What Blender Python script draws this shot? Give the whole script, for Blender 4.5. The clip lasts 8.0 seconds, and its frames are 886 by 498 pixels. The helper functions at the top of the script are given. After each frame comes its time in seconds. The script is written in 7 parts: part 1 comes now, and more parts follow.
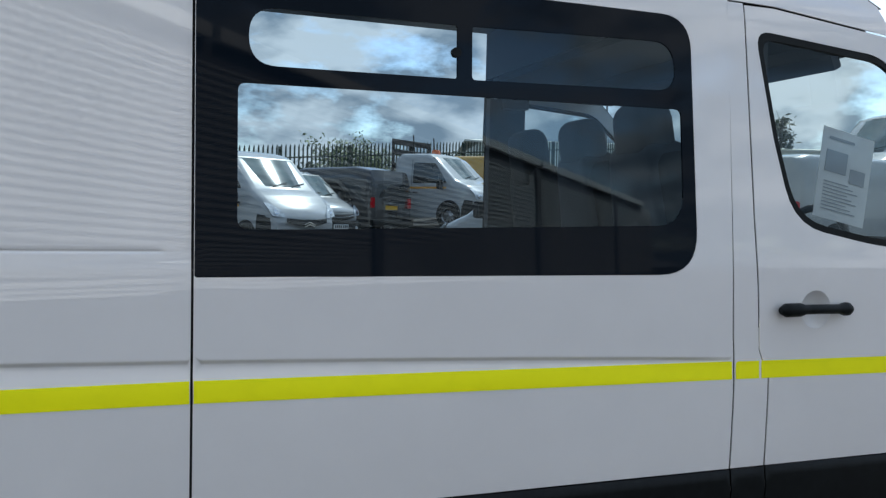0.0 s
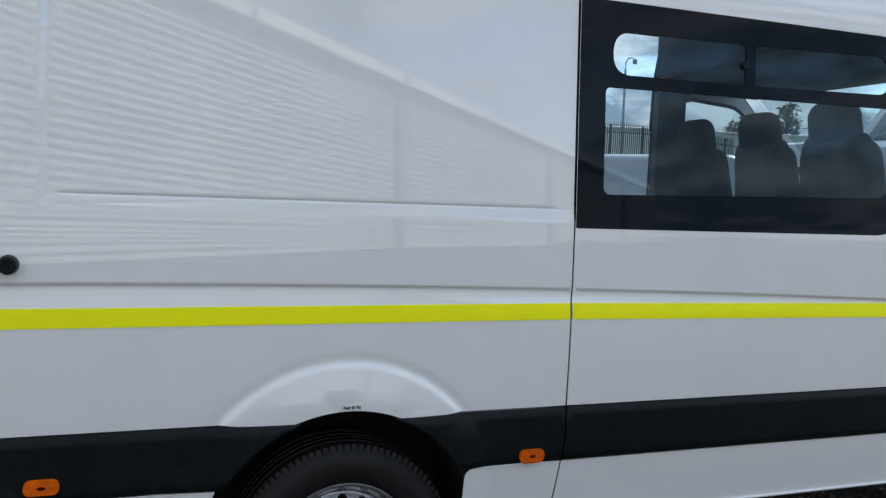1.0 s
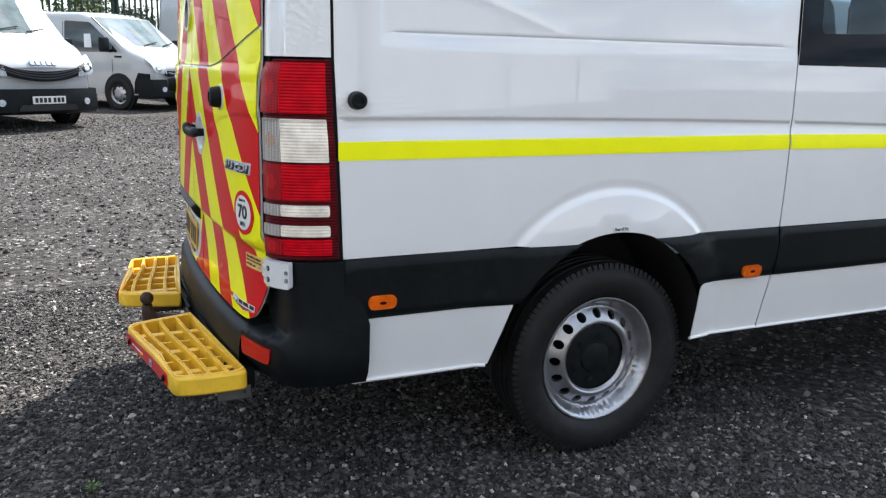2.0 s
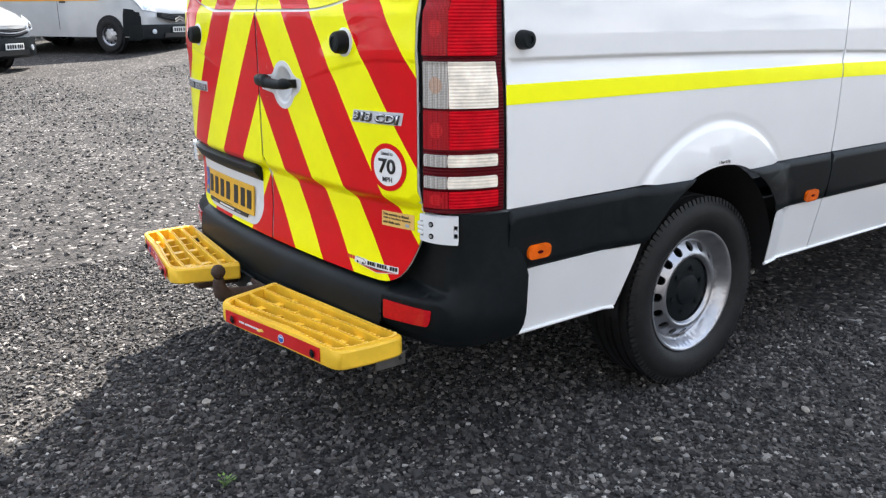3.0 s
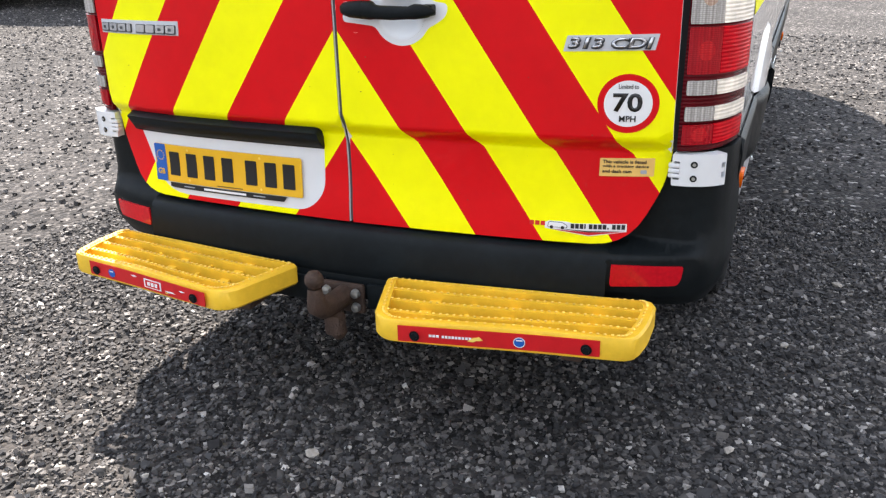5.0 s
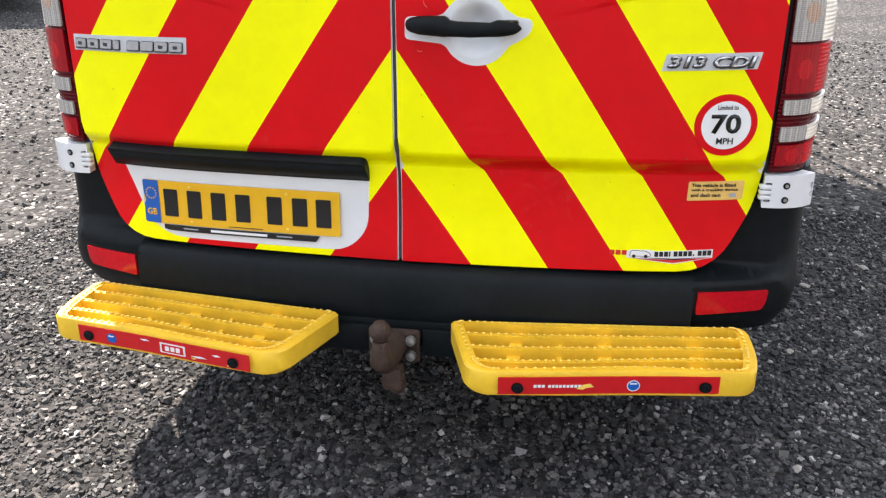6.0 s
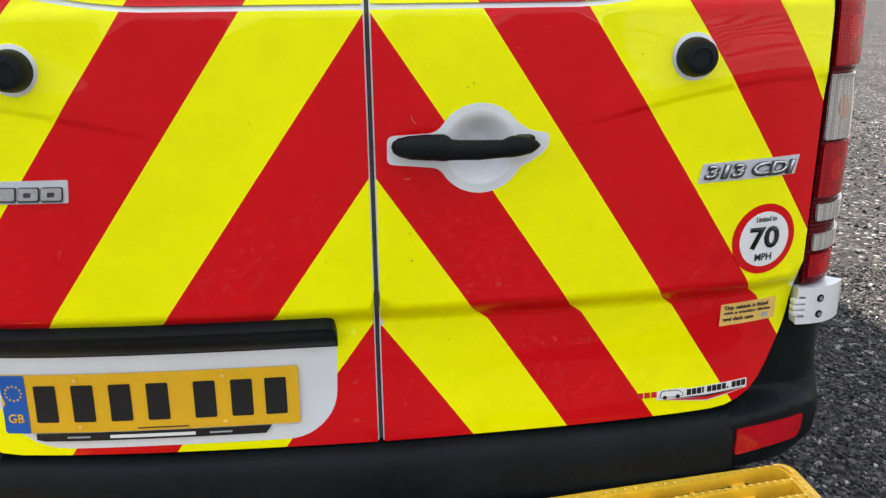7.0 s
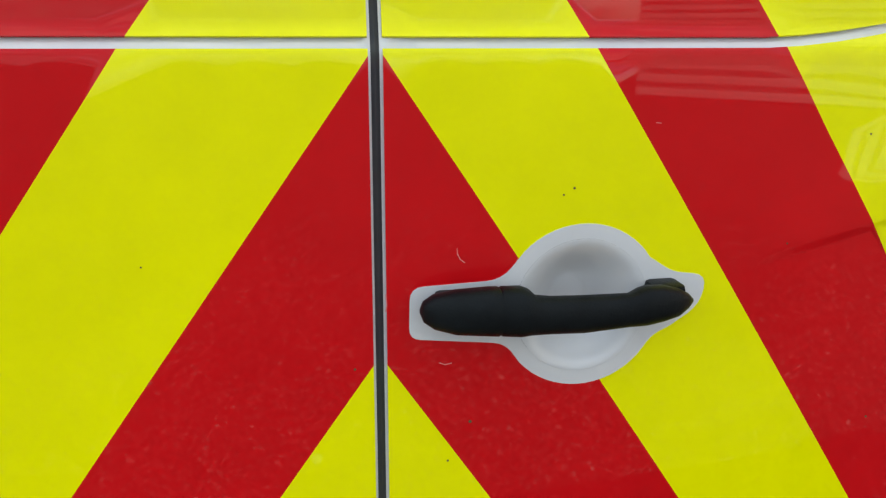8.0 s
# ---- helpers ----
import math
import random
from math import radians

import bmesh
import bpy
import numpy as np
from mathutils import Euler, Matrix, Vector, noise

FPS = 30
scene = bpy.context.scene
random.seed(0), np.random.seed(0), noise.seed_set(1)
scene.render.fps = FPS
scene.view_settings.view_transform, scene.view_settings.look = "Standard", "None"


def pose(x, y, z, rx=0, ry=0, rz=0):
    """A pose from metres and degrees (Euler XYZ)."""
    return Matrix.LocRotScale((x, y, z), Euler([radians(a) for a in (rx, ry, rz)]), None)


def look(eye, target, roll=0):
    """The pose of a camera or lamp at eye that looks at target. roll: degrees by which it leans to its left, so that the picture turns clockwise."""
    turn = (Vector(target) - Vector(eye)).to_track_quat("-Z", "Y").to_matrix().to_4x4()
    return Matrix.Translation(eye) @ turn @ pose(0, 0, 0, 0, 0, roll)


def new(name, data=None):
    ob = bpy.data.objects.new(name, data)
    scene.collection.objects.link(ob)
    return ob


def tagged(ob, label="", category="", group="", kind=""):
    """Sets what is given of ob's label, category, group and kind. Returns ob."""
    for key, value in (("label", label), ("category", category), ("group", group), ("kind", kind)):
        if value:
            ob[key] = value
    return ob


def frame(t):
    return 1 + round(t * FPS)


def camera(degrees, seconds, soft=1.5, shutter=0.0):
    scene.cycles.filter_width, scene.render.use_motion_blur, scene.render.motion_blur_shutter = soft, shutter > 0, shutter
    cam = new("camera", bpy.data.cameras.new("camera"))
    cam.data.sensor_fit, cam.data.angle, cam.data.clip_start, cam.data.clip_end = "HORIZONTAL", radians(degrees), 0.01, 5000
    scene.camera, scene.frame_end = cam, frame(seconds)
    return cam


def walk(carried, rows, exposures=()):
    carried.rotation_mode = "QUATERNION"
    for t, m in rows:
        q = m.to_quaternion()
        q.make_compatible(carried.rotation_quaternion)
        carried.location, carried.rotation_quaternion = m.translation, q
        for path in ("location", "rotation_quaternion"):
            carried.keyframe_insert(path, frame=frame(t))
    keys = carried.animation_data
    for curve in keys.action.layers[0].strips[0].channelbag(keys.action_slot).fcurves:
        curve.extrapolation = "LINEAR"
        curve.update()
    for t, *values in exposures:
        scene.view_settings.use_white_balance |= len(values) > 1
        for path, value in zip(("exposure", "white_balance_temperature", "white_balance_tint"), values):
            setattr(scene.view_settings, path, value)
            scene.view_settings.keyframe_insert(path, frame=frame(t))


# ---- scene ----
cam = camera(55.6, 8.0, soft=1.3)
PATH = [
    (0, (1.806, -2.044, 1.556), (2.490, -0.166, 1.468), 1.27),
    (0.3, (1.419, -2.209, 1.535), (2.032, -0.307, 1.444), 2.28),
    (0.5, (1.169, -2.317, 1.522), (1.774, -0.414, 1.435), 3.11),
    (0.7, (0.949, -2.361, 1.505), (1.577, -0.465, 1.390), 3.07),
    (1, (0.579, -2.414, 1.490), (1.271, -0.541, 1.355), 2.20),
    (1.3, (0.155, -2.350, 1.484), (0.953, -0.519, 1.277), 2.2),
    (1.5, (-0.005, -2.412, 1.447), (0.765, -0.587, 1.171), 1.5),
    (1.7, (-0.175, -2.405, 1.431), (0.588, -0.589, 1.084), 1.3),
    (2, (-0.482, -2.278, 1.373), (0.325, -0.501, 0.937), 1.4),
    (2.2, (-0.667, -2.149, 1.372), (0.174, -0.394, 0.911), 1.2),
    (3.3, (-1.444, -1.485, 1.319), (-0.181, -0.043, 0.750), -1.0),
    (3.5, (-1.544, -1.301, 1.326), (-0.228, 0.086, 0.740), -1.9),
    (4, (-1.749, -0.896, 1.304), (-0.269, 0.293, 0.675), -3.0),
    (4.2, (-1.823, -0.745, 1.340), (-0.276, 0.341, 0.687), -3.1),
    (5.3, (-1.93, 0.122, 1.29), (-0.169, 0.725, 0.56), -0.5),
    (5.5, (-1.955, 0.258, 1.313), (-0.169, 0.776, 0.578), -0.0),
    (6, (-1.86, 0.535, 1.319), (-0.023, 0.852, 0.596), -0.0),
    (6.5, (-1.639, 0.789, 1.354), (0.247, 0.839, 0.691), -0.3),
    (7, (-1.411, 0.997, 1.371), (0.484, 0.78, 0.767), -0.6),
    (7.5, (-1.056, 1.035, 1.364), (0.827, 0.686, 0.786), 0.2),
    (7.7, (-0.914, 1.041, 1.368), (0.968, 0.657, 0.81), 0.4),
    (8, (-0.727, 1.021, 1.35), (1.178, 0.689, 0.836), 0.2),
]
walk(cam, [(t, look(eye, target, roll)) for t, eye, target, roll in PATH],
     exposures=[(0.0, 0.84, 6250, 9), (0.5, 0.86, 6250, 9), (1.0, 1.02, 6300, 9), (1.5, 1.18, 6350, 9), (2.0, 1.52, 6450, 10), (3.3, 1.97, 6600, 12), (5.5, 2.06, 6800, 14), (6.5, 1.92, 6850, 13), (7.0, 1.76, 6850, 11), (8.0, 1.52, 6850, 8)])

# ---------------------------------------------------------------- light
SUN_AZ, SUN_EL = radians(40), radians(51)
world = bpy.data.worlds.new("sky_world")
scene.world = world
world.use_nodes = True
wn, wl = world.node_tree.nodes, world.node_tree.links
wn.clear()
w_out = wn.new("ShaderNodeOutputWorld")
w_bg = wn.new("ShaderNodeBackground")
w_sky = wn.new("ShaderNodeTexSky")
w_sky.sky_type = "NISHITA"
w_sky.sun_disc = False
w_sky.sun_elevation = SUN_EL
w_sky.sun_rotation = radians(90) - SUN_AZ
w_sky.dust_density = 0.6
w_co = wn.new("ShaderNodeTexCoord")
w_map = wn.new("ShaderNodeMapping")
w_map.inputs["Scale"].default_value = (1.0, 1.0, 2.2)
w_noise = wn.new("ShaderNodeTexNoise")
w_noise.inputs["Scale"].default_value = 3.6
w_noise.inputs["Detail"].default_value = 9
w_noise.inputs["Roughness"].default_value = 0.62
w_ramp = wn.new("ShaderNodeValToRGB")
w_ramp.color_ramp.elements[0].position = 0.40
w_ramp.color_ramp.elements[1].position = 0.50
w_noise2 = wn.new("ShaderNodeTexNoise")
w_noise2.inputs["Scale"].default_value = 7.5
w_noise2.inputs["Detail"].default_value = 9
w_cloud = wn.new("ShaderNodeValToRGB")
w_cloud.color_ramp.elements[0].position = 0.44
w_cloud.color_ramp.elements[0].color = (3.0, 3.7, 4.5, 1)
w_cloud.color_ramp.elements[1].position = 0.58
w_cloud.color_ramp.elements[1].color = (8.6, 8.9, 9.3, 1)
w_mix = wn.new("ShaderNodeMixRGB")
wl.new(w_co.outputs["Generated"], w_map.inputs["Vector"])
wl.new(w_map.outputs["Vector"], w_noise.inputs["Vector"])
wl.new(w_map.outputs["Vector"], w_noise2.inputs["Vector"])
wl.new(w_noise.outputs["Fac"], w_ramp.inputs["Fac"])
wl.new(w_noise2.outputs["Fac"], w_cloud.inputs["Fac"])
wl.new(w_ramp.outputs["Color"], w_mix.inputs["Fac"])
wl.new(w_sky.outputs["Color"], w_mix.inputs["Color1"])
# clouds on the sun's side glow, those opposite are duller
w_dot = wn.new("ShaderNodeVectorMath")
w_dot.operation = "DOT_PRODUCT"
w_dot.inputs[1].default_value = (math.cos(SUN_AZ) * math.cos(SUN_EL), math.sin(SUN_AZ) * math.cos(SUN_EL), math.sin(SUN_EL))
w_rng = wn.new("ShaderNodeMapRange")
w_rng.inputs["From Min"].default_value, w_rng.inputs["From Max"].default_value = -0.25, 0.85
w_rng.inputs["To Min"].default_value, w_rng.inputs["To Max"].default_value = 0.30, 0.50
w_scale = wn.new("ShaderNodeVectorMath")
w_scale.operation = "SCALE"
wl.new(w_co.outputs["Generated"], w_dot.inputs[0])
wl.new(w_dot.outputs["Value"], w_rng.inputs["Value"])
wl.new(w_cloud.outputs["Color"], w_scale.inputs[0])
wl.new(w_rng.outputs["Result"], w_scale.inputs["Scale"])
wl.new(w_scale.outputs["Vector"], w_mix.inputs["Color2"])
wl.new(w_mix.outputs["Color"], w_bg.inputs["Color"])
w_bg.inputs["Strength"].default_value = 0.17
wl.new(w_bg.outputs["Background"], w_out.inputs["Surface"])

sun = new("sun", bpy.data.lights.new("sun", "SUN"))
sun.data.energy = 4.0
sun.data.angle = radians(0.55)
sun.data.color = (1.0, 0.95, 0.87)
s_dir = Vector((math.cos(SUN_AZ) * math.cos(SUN_EL), math.sin(SUN_AZ) * math.cos(SUN_EL), math.sin(SUN_EL)))
sun.matrix_world = look(s_dir * 40, (0, 0, 0))


# ---------------------------------------------------------------- materials
def material(name, color, rough=0.5, metal=0.0, coat=0.0, vary=0.0, vscale=6.0, bump=0.0, bscale=60.0,
             stain=0.0, sscale=1.2, spec=0.5, island=0.0, coat_ior=1.5):
    """Principled surface with variation at two scales and fine relief."""
    m = bpy.data.materials.new(name)
    m.use_nodes = True
    nt = m.node_tree
    b = nt.nodes["Principled BSDF"]
    b.inputs["Roughness"].default_value = rough
    b.inputs["Metallic"].default_value = metal
    b.inputs["Coat Weight"].default_value = coat
    b.inputs["Coat Roughness"].default_value = 0.02
    b.inputs["Coat IOR"].default_value = coat_ior
    b.inputs["Specular IOR Level"].default_value = spec
    b.inputs["Base Color"].default_value = (*color, 1)
    co = nt.nodes.new("ShaderNodeTexCoord")
    last = None
    if vary or stain or island:
        rgb = nt.nodes.new("ShaderNodeRGB")
        rgb.outputs[0].default_value = (*color, 1)
        last = rgb.outputs[0]
        for amount, scale, detail in ((vary, vscale, 5), (stain, sscale, 8)):
            if not amount:
                continue
            n = nt.nodes.new("ShaderNodeTexNoise")
            n.inputs["Scale"].default_value = scale
            n.inputs["Detail"].default_value = detail
            n.inputs["Roughness"].default_value = 0.6
            nt.links.new(co.outputs["Object"], n.inputs["Vector"])
            r = nt.nodes.new("ShaderNodeMapRange")
            r.inputs["From Min"].default_value, r.inputs["From Max"].default_value = 0.3, 0.7
            r.inputs["To Min"].default_value, r.inputs["To Max"].default_value = 1 - amount, 1 + amount
            nt.links.new(n.outputs["Fac"], r.inputs["Value"])
            mx = nt.nodes.new("ShaderNodeVectorMath")
            mx.operation = "SCALE"
            nt.links.new(last, mx.inputs[0])
            nt.links.new(r.outputs["Result"], mx.inputs["Scale"])
            last = mx.outputs["Vector"]
        if island:
            g = nt.nodes.new("ShaderNodeNewGeometry")
            r = nt.nodes.new("ShaderNodeMapRange")
            r.inputs["To Min"].default_value, r.inputs["To Max"].default_value = 1 - island, 1 + island
            nt.links.new(g.outputs["Random Per Island"], r.inputs["Value"])
            mx = nt.nodes.new("ShaderNodeVectorMath")
            mx.operation = "SCALE"
            nt.links.new(last, mx.inputs[0])
            nt.links.new(r.outputs["Result"], mx.inputs["Scale"])
            last = mx.outputs["Vector"]
        nt.links.new(last, b.inputs["Base Color"])
    if bump:
        n = nt.nodes.new("ShaderNodeTexNoise")
        n.inputs["Scale"].default_value = bscale
        n.inputs["Detail"].default_value = 4
        nt.links.new(co.outputs["Object"], n.inputs["Vector"])
        bp = nt.nodes.new("ShaderNodeBump")
        bp.inputs["Strength"].default_value = bump
        bp.inputs["Distance"].default_value = 0.01
        nt.links.new(n.outputs["Fac"], bp.inputs["Height"])
        nt.links.new(bp.outputs["Normal"], b.inputs["Normal"])
    return m


def glass_material(name, tint, ior=1.5):
    """A thin pane: tinted see-through with a mirror coat by Fresnel."""
    m = bpy.data.materials.new(name)
    m.use_nodes = True
    nt = m.node_tree
    nt.nodes.clear()
    out = nt.nodes.new("ShaderNodeOutputMaterial")
    tr = nt.nodes.new("ShaderNodeBsdfTransparent")
    tr.inputs["Color"].default_value = (*tint, 1)
    gl = nt.nodes.new("ShaderNodeBsdfGlossy")
    gl.inputs["Roughness"].default_value = 0.0
    # blue of a reflected sky put into the mirror's own colour
    gl.inputs["Color"].default_value = (0.72, 0.89, 1.0, 1)
    lw = nt.nodes.new("ShaderNodeLayerWeight")
    lw.inputs["Blend"].default_value = 0.5
    pw = nt.nodes.new("ShaderNodeMath")
    pw.operation = "POWER"
    pw.inputs[1].default_value = 5.0
    f0 = ((ior - 1) / (ior + 1)) ** 2
    fr = nt.nodes.new("ShaderNodeMapRange")
    fr.inputs["To Min"].default_value, fr.inputs["To Max"].default_value = f0, 1.0
    nt.links.new(lw.outputs["Facing"], pw.inputs[0])
    nt.links.new(pw.outputs[0], fr.inputs["Value"])
    mx = nt.nodes.new("ShaderNodeMixShader")
    nt.links.new(fr.outputs[0], mx.inputs[0])
    nt.links.new(tr.outputs[0], mx.inputs[1])
    nt.links.new(gl.outputs[0], mx.inputs[2])
    nt.links.new(mx.outputs[0], out.inputs[0])
    return m


def facet_material(name, dark, bright, scale=34):
    """Clear or red plastic over a faceted reflector; each facet's shine and shade is painted into its colour."""
    m = material(name, bright, 0.1, coat=0.15, spec=0.2)
    nt = m.node_tree
    b = nt.nodes["Principled BSDF"]
    co = nt.nodes.new("ShaderNodeTexCoord")
    mp = nt.nodes.new("ShaderNodeMapping")
    mp.inputs["Scale"].default_value = (1.0, 1.0, 1.6)
    v = nt.nodes.new("ShaderNodeTexVoronoi")
    v.inputs["Scale"].default_value = scale
    v.inputs["Randomness"].default_value = 0.12
    r = nt.nodes.new("ShaderNodeValToRGB")
    # painted shading: cell centres bright, cell edges dark
    r.color_ramp.elements[0].color, r.color_ramp.elements[1].color = (*bright, 1), (*dark, 1)
    r.color_ramp.elements[0].position, r.color_ramp.elements[1].position = 0.10, 0.70
    bp = nt.nodes.new("ShaderNodeBump")
    bp.inputs["Strength"].default_value = 0.3
    bp.inputs["Distance"].default_value = 0.004
    bp.invert = True
    nt.links.new(co.outputs["Object"], mp.inputs["Vector"])
    nt.links.new(mp.outputs["Vector"], v.inputs["Vector"])
    nt.links.new(v.outputs["Distance"], r.inputs["Fac"])
    nt.links.new(r.outputs["Color"], b.inputs["Base Color"])
    nt.links.new(v.outputs["Distance"], bp.inputs["Height"])
    nt.links.new(bp.outputs["Normal"], b.inputs["Normal"])
    return m


def lens_material(name, color, ridge, rough=0.12, vary=0.25):
    """Moulded lamp plastic with fine horizontal ribs."""
    m = material(name, color, rough, coat=0.0, spec=0.10, vary=vary, vscale=22)
    nt = m.node_tree
    b = nt.nodes["Principled BSDF"]
    co = nt.nodes.new("ShaderNodeTexCoord")
    w = nt.nodes.new("ShaderNodeTexWave")
    w.wave_type, w.bands_direction = "BANDS", "Z"
    w.inputs["Scale"].default_value = ridge
    nt.links.new(co.outputs["Object"], w.inputs["Vector"])
    bp = nt.nodes.new("ShaderNodeBump")
    bp.inputs["Strength"].default_value = 0.3
    bp.inputs["Distance"].default_value = 0.004
    nt.links.new(w.outputs["Fac"], bp.inputs["Height"])
    nt.links.new(bp.outputs["Normal"], b.inputs["Normal"])
    return m


M_WHITE = material("white_paint", (0.80, 0.81, 0.82), 0.3, spec=0.3, coat=1.0, coat_ior=1.8, vary=0.02, vscale=3, stain=0.03, sscale=1.0)
M_WHITE2 = material("white_plastic", (0.72, 0.73, 0.74), 0.3, coat=0.4, vary=0.04, vscale=9)
M_RED = material("red_vinyl", (0.67, 0.004, 0.008), 0.4, spec=0.06, coat=0.45, coat_ior=1.5, vary=0.04, vscale=14, stain=0.06, sscale=2)
M_YEL = material("yellow_vinyl", (0.97, 0.95, 0.001), 0.4, spec=0.06, coat=0.45, coat_ior=1.5, vary=0.03, vscale=14, stain=0.05, sscale=2)
M_STRIPE = material("stripe_vinyl", (1.0, 1.0, 0.002), 0.5, spec=0.2, coat=0.0, vary=0.03, vscale=10)
M_BLACK = material("black_plastic", (0.0075, 0.0099, 0.0112), 0.42, spec=0.12, vary=0.2, vscale=40, stain=0.25, sscale=4, bump=0.12, bscale=500)
M_DARK = material("dark_void", (0.008, 0.008, 0.009), 0.8, vary=0.1)
M_TYRE = material("tyre_rubber", (0.0145, 0.0148, 0.0152), 0.5, spec=0.22, vary=0.25, vscale=30, stain=0.35, sscale=5, bump=0.15, bscale=220)
M_STEEL = material("wheel_silver", (0.43, 0.44, 0.47), 0.30, metal=0.88, vary=0.08, vscale=20, stain=0.15, sscale=8)
M_STEPY = material("step_yellow", (0.88, 0.54, 0.035), 0.42, vary=0.06, vscale=25, stain=0.14, sscale=6, bump=0.08, bscale=150)
M_STEPT = material("step_worn_top", (0.90, 0.62, 0.12), 0.5, vary=0.12, vscale=30, stain=0.2, sscale=9, bump=0.1, bscale=180)
M_STRIPRED = material("red_tape", (0.58, 0.012, 0.016), 0.3, vary=0.08, vscale=30)
M_RUST = material("rusty_steel", (0.058, 0.034, 0.024), 0.75, metal=0.2, vary=0.35, vscale=30, stain=0.35, sscale=12, bump=0.4, bscale=180)
M_BRACKET = material("dull_bracket_steel", (0.07, 0.066, 0.062), 0.6, metal=0.3, vary=0.2, vscale=30, stain=0.3, sscale=12)
M_ZINC = material("zinc_bolt", (0.42, 0.42, 0.40), 0.4, metal=0.8, vary=0.2, vscale=60)
M_CHROME = material("chrome", (0.72, 0.73, 0.75), 0.12, metal=1.0, vary=0.05)
M_BADGE = material("badge_letters", (0.62, 0.63, 0.65), 0.25, metal=0.7, vary=0.1, vscale=60)
M_SILVERV = material("silver_backing", (0.55, 0.56, 0.58), 0.4, vary=0.06, vscale=30)
M_PLATE = material("plate_yellow", (0.80, 0.44, 0.012), 0.3, coat=0.3, vary=0.03, vscale=30)
M_PLATEW = material("plate_white", (0.75, 0.75, 0.72), 0.3, vary=0.03)
M_BLUE = material("plate_blue", (0.01, 0.10, 0.42), 0.3, vary=0.04)
M_INK = material("black_ink", (0.008, 0.008, 0.009), 0.35)
M_INKW = material("white_ink", (0.78, 0.78, 0.78), 0.4)
M_LABEL = material("label_cream", (0.80, 0.50, 0.14), 0.4, vary=0.05, vscale=40)
M_PAPER = material("paper", (0.72, 0.74, 0.76), 0.6, vary=0.03, vscale=30)
M_GREYINK = material("grey_ink", (0.35, 0.38, 0.42), 0.6)
M_LRED = lens_material("lamp_red", (0.56, 0.002, 0.010), 36, vary=0.25)
M_LREDF = facet_material("lamp_red_facets", (0.26, 0.001, 0.006), (0.46, 0.003, 0.011), 150)
M_LREDB = facet_material("lamp_red_bulb", (0.40, 0.004, 0.01), (0.60, 0.012, 0.016), 120)
M_LCLRF = facet_material("lamp_clear_facets", (0.26, 0.24, 0.22), (0.62, 0.59, 0.55), 150)
M_LCLRB = facet_material("lamp_amber_bulb", (0.34, 0.20, 0.14), (0.62, 0.48, 0.38), 190)
M_LDRED = lens_material("lamp_dark_red", (0.085, 0.003, 0.006), 36)
M_LCLR = lens_material("lamp_clear", (0.92, 0.84, 0.72), 36, vary=0.2)
M_AMBER = lens_material("lamp_amber", (0.80, 0.13, 0.005), 90)
M_REFL = material("reflector_red", (0.48, 0.006, 0.014), 0.2, coat=0.3, spec=0.2, vary=0.15, vscale=90)
M_GLASS = glass_material("tinted_glass", (0.39, 0.48, 0.53), 1.5)
M_CLEAR = glass_material("window_glass", (0.66, 0.72, 0.73))
M_FRIT = material("black_glass_border", (0.004, 0.008, 0.014), 0.03, spec=0.12, coat=0.0, vary=0.05)
M_TRIM = material("interior_trim", (0.045, 0.047, 0.052), 0.7, vary=0.15, vscale=12, bump=0.1, bscale=200)
M_LINING = material("dark_lining", (0.014, 0.017, 0.021), 0.8, vary=0.15, vscale=12)
M_SEAL = material("rubber_seal", (0.045, 0.05, 0.056), 0.5, vary=0.1, vscale=30)
M_SEAT = material("seat_cloth", (0.008, 0.012, 0.019), 0.85, vary=0.2, vscale=8)
M_SEATG = material("seat_cover", (0.050, 0.062, 0.085), 0.8, vary=0.15, vscale=6)


# ---------------------------------------------------------------- mesh helpers
def part(name, bm, mat, parent=None, label="", smooth=None):
    """Links a bmesh as one mesh object under a thing or a part."""
    me = bpy.data.meshes.new(name)
    bmesh.ops.recalc_face_normals(bm, faces=bm.faces)
    bm.to_mesh(me)
    bm.free()
    me.materials.append(mat)
    if smooth is not None:
        me.shade_smooth()
        me.set_sharp_from_angle(angle=radians(smooth))
    ob = new(name, me)
    ob.parent = parent
    if label:
        ob["label"] = label
    return ob


def box(bm, cx, cy, cz, sx, sy, sz, bevel=0.0, rot=None, seg=2):
    """A bevelled box added to bm, centre and full sizes."""
    b2 = bmesh.new()
    bmesh.ops.create_cube(b2, size=1)
    bmesh.ops.scale(b2, vec=(sx, sy, sz), verts=b2.verts)
    if bevel:
        bmesh.ops.bevel(b2, geom=b2.edges[:], offset=bevel, segments=seg, affect="EDGES", profile=0.6)
    m = Matrix.Translation((cx, cy, cz)) @ (rot.to_4x4() if rot else Matrix())
    bmesh.ops.transform(b2, matrix=m, verts=b2.verts)
    merge(bm, b2)
    return bm


def merge(bm, b2):
    vs = {v: bm.verts.new(v.co) for v in b2.verts}
    for f in b2.faces:
        try:
            bm.faces.new([vs[v] for v in f.verts])
        except ValueError:
            pass
    b2.free()


def boxed(*a, **k):
    return box(bmesh.new(), *a, **k)


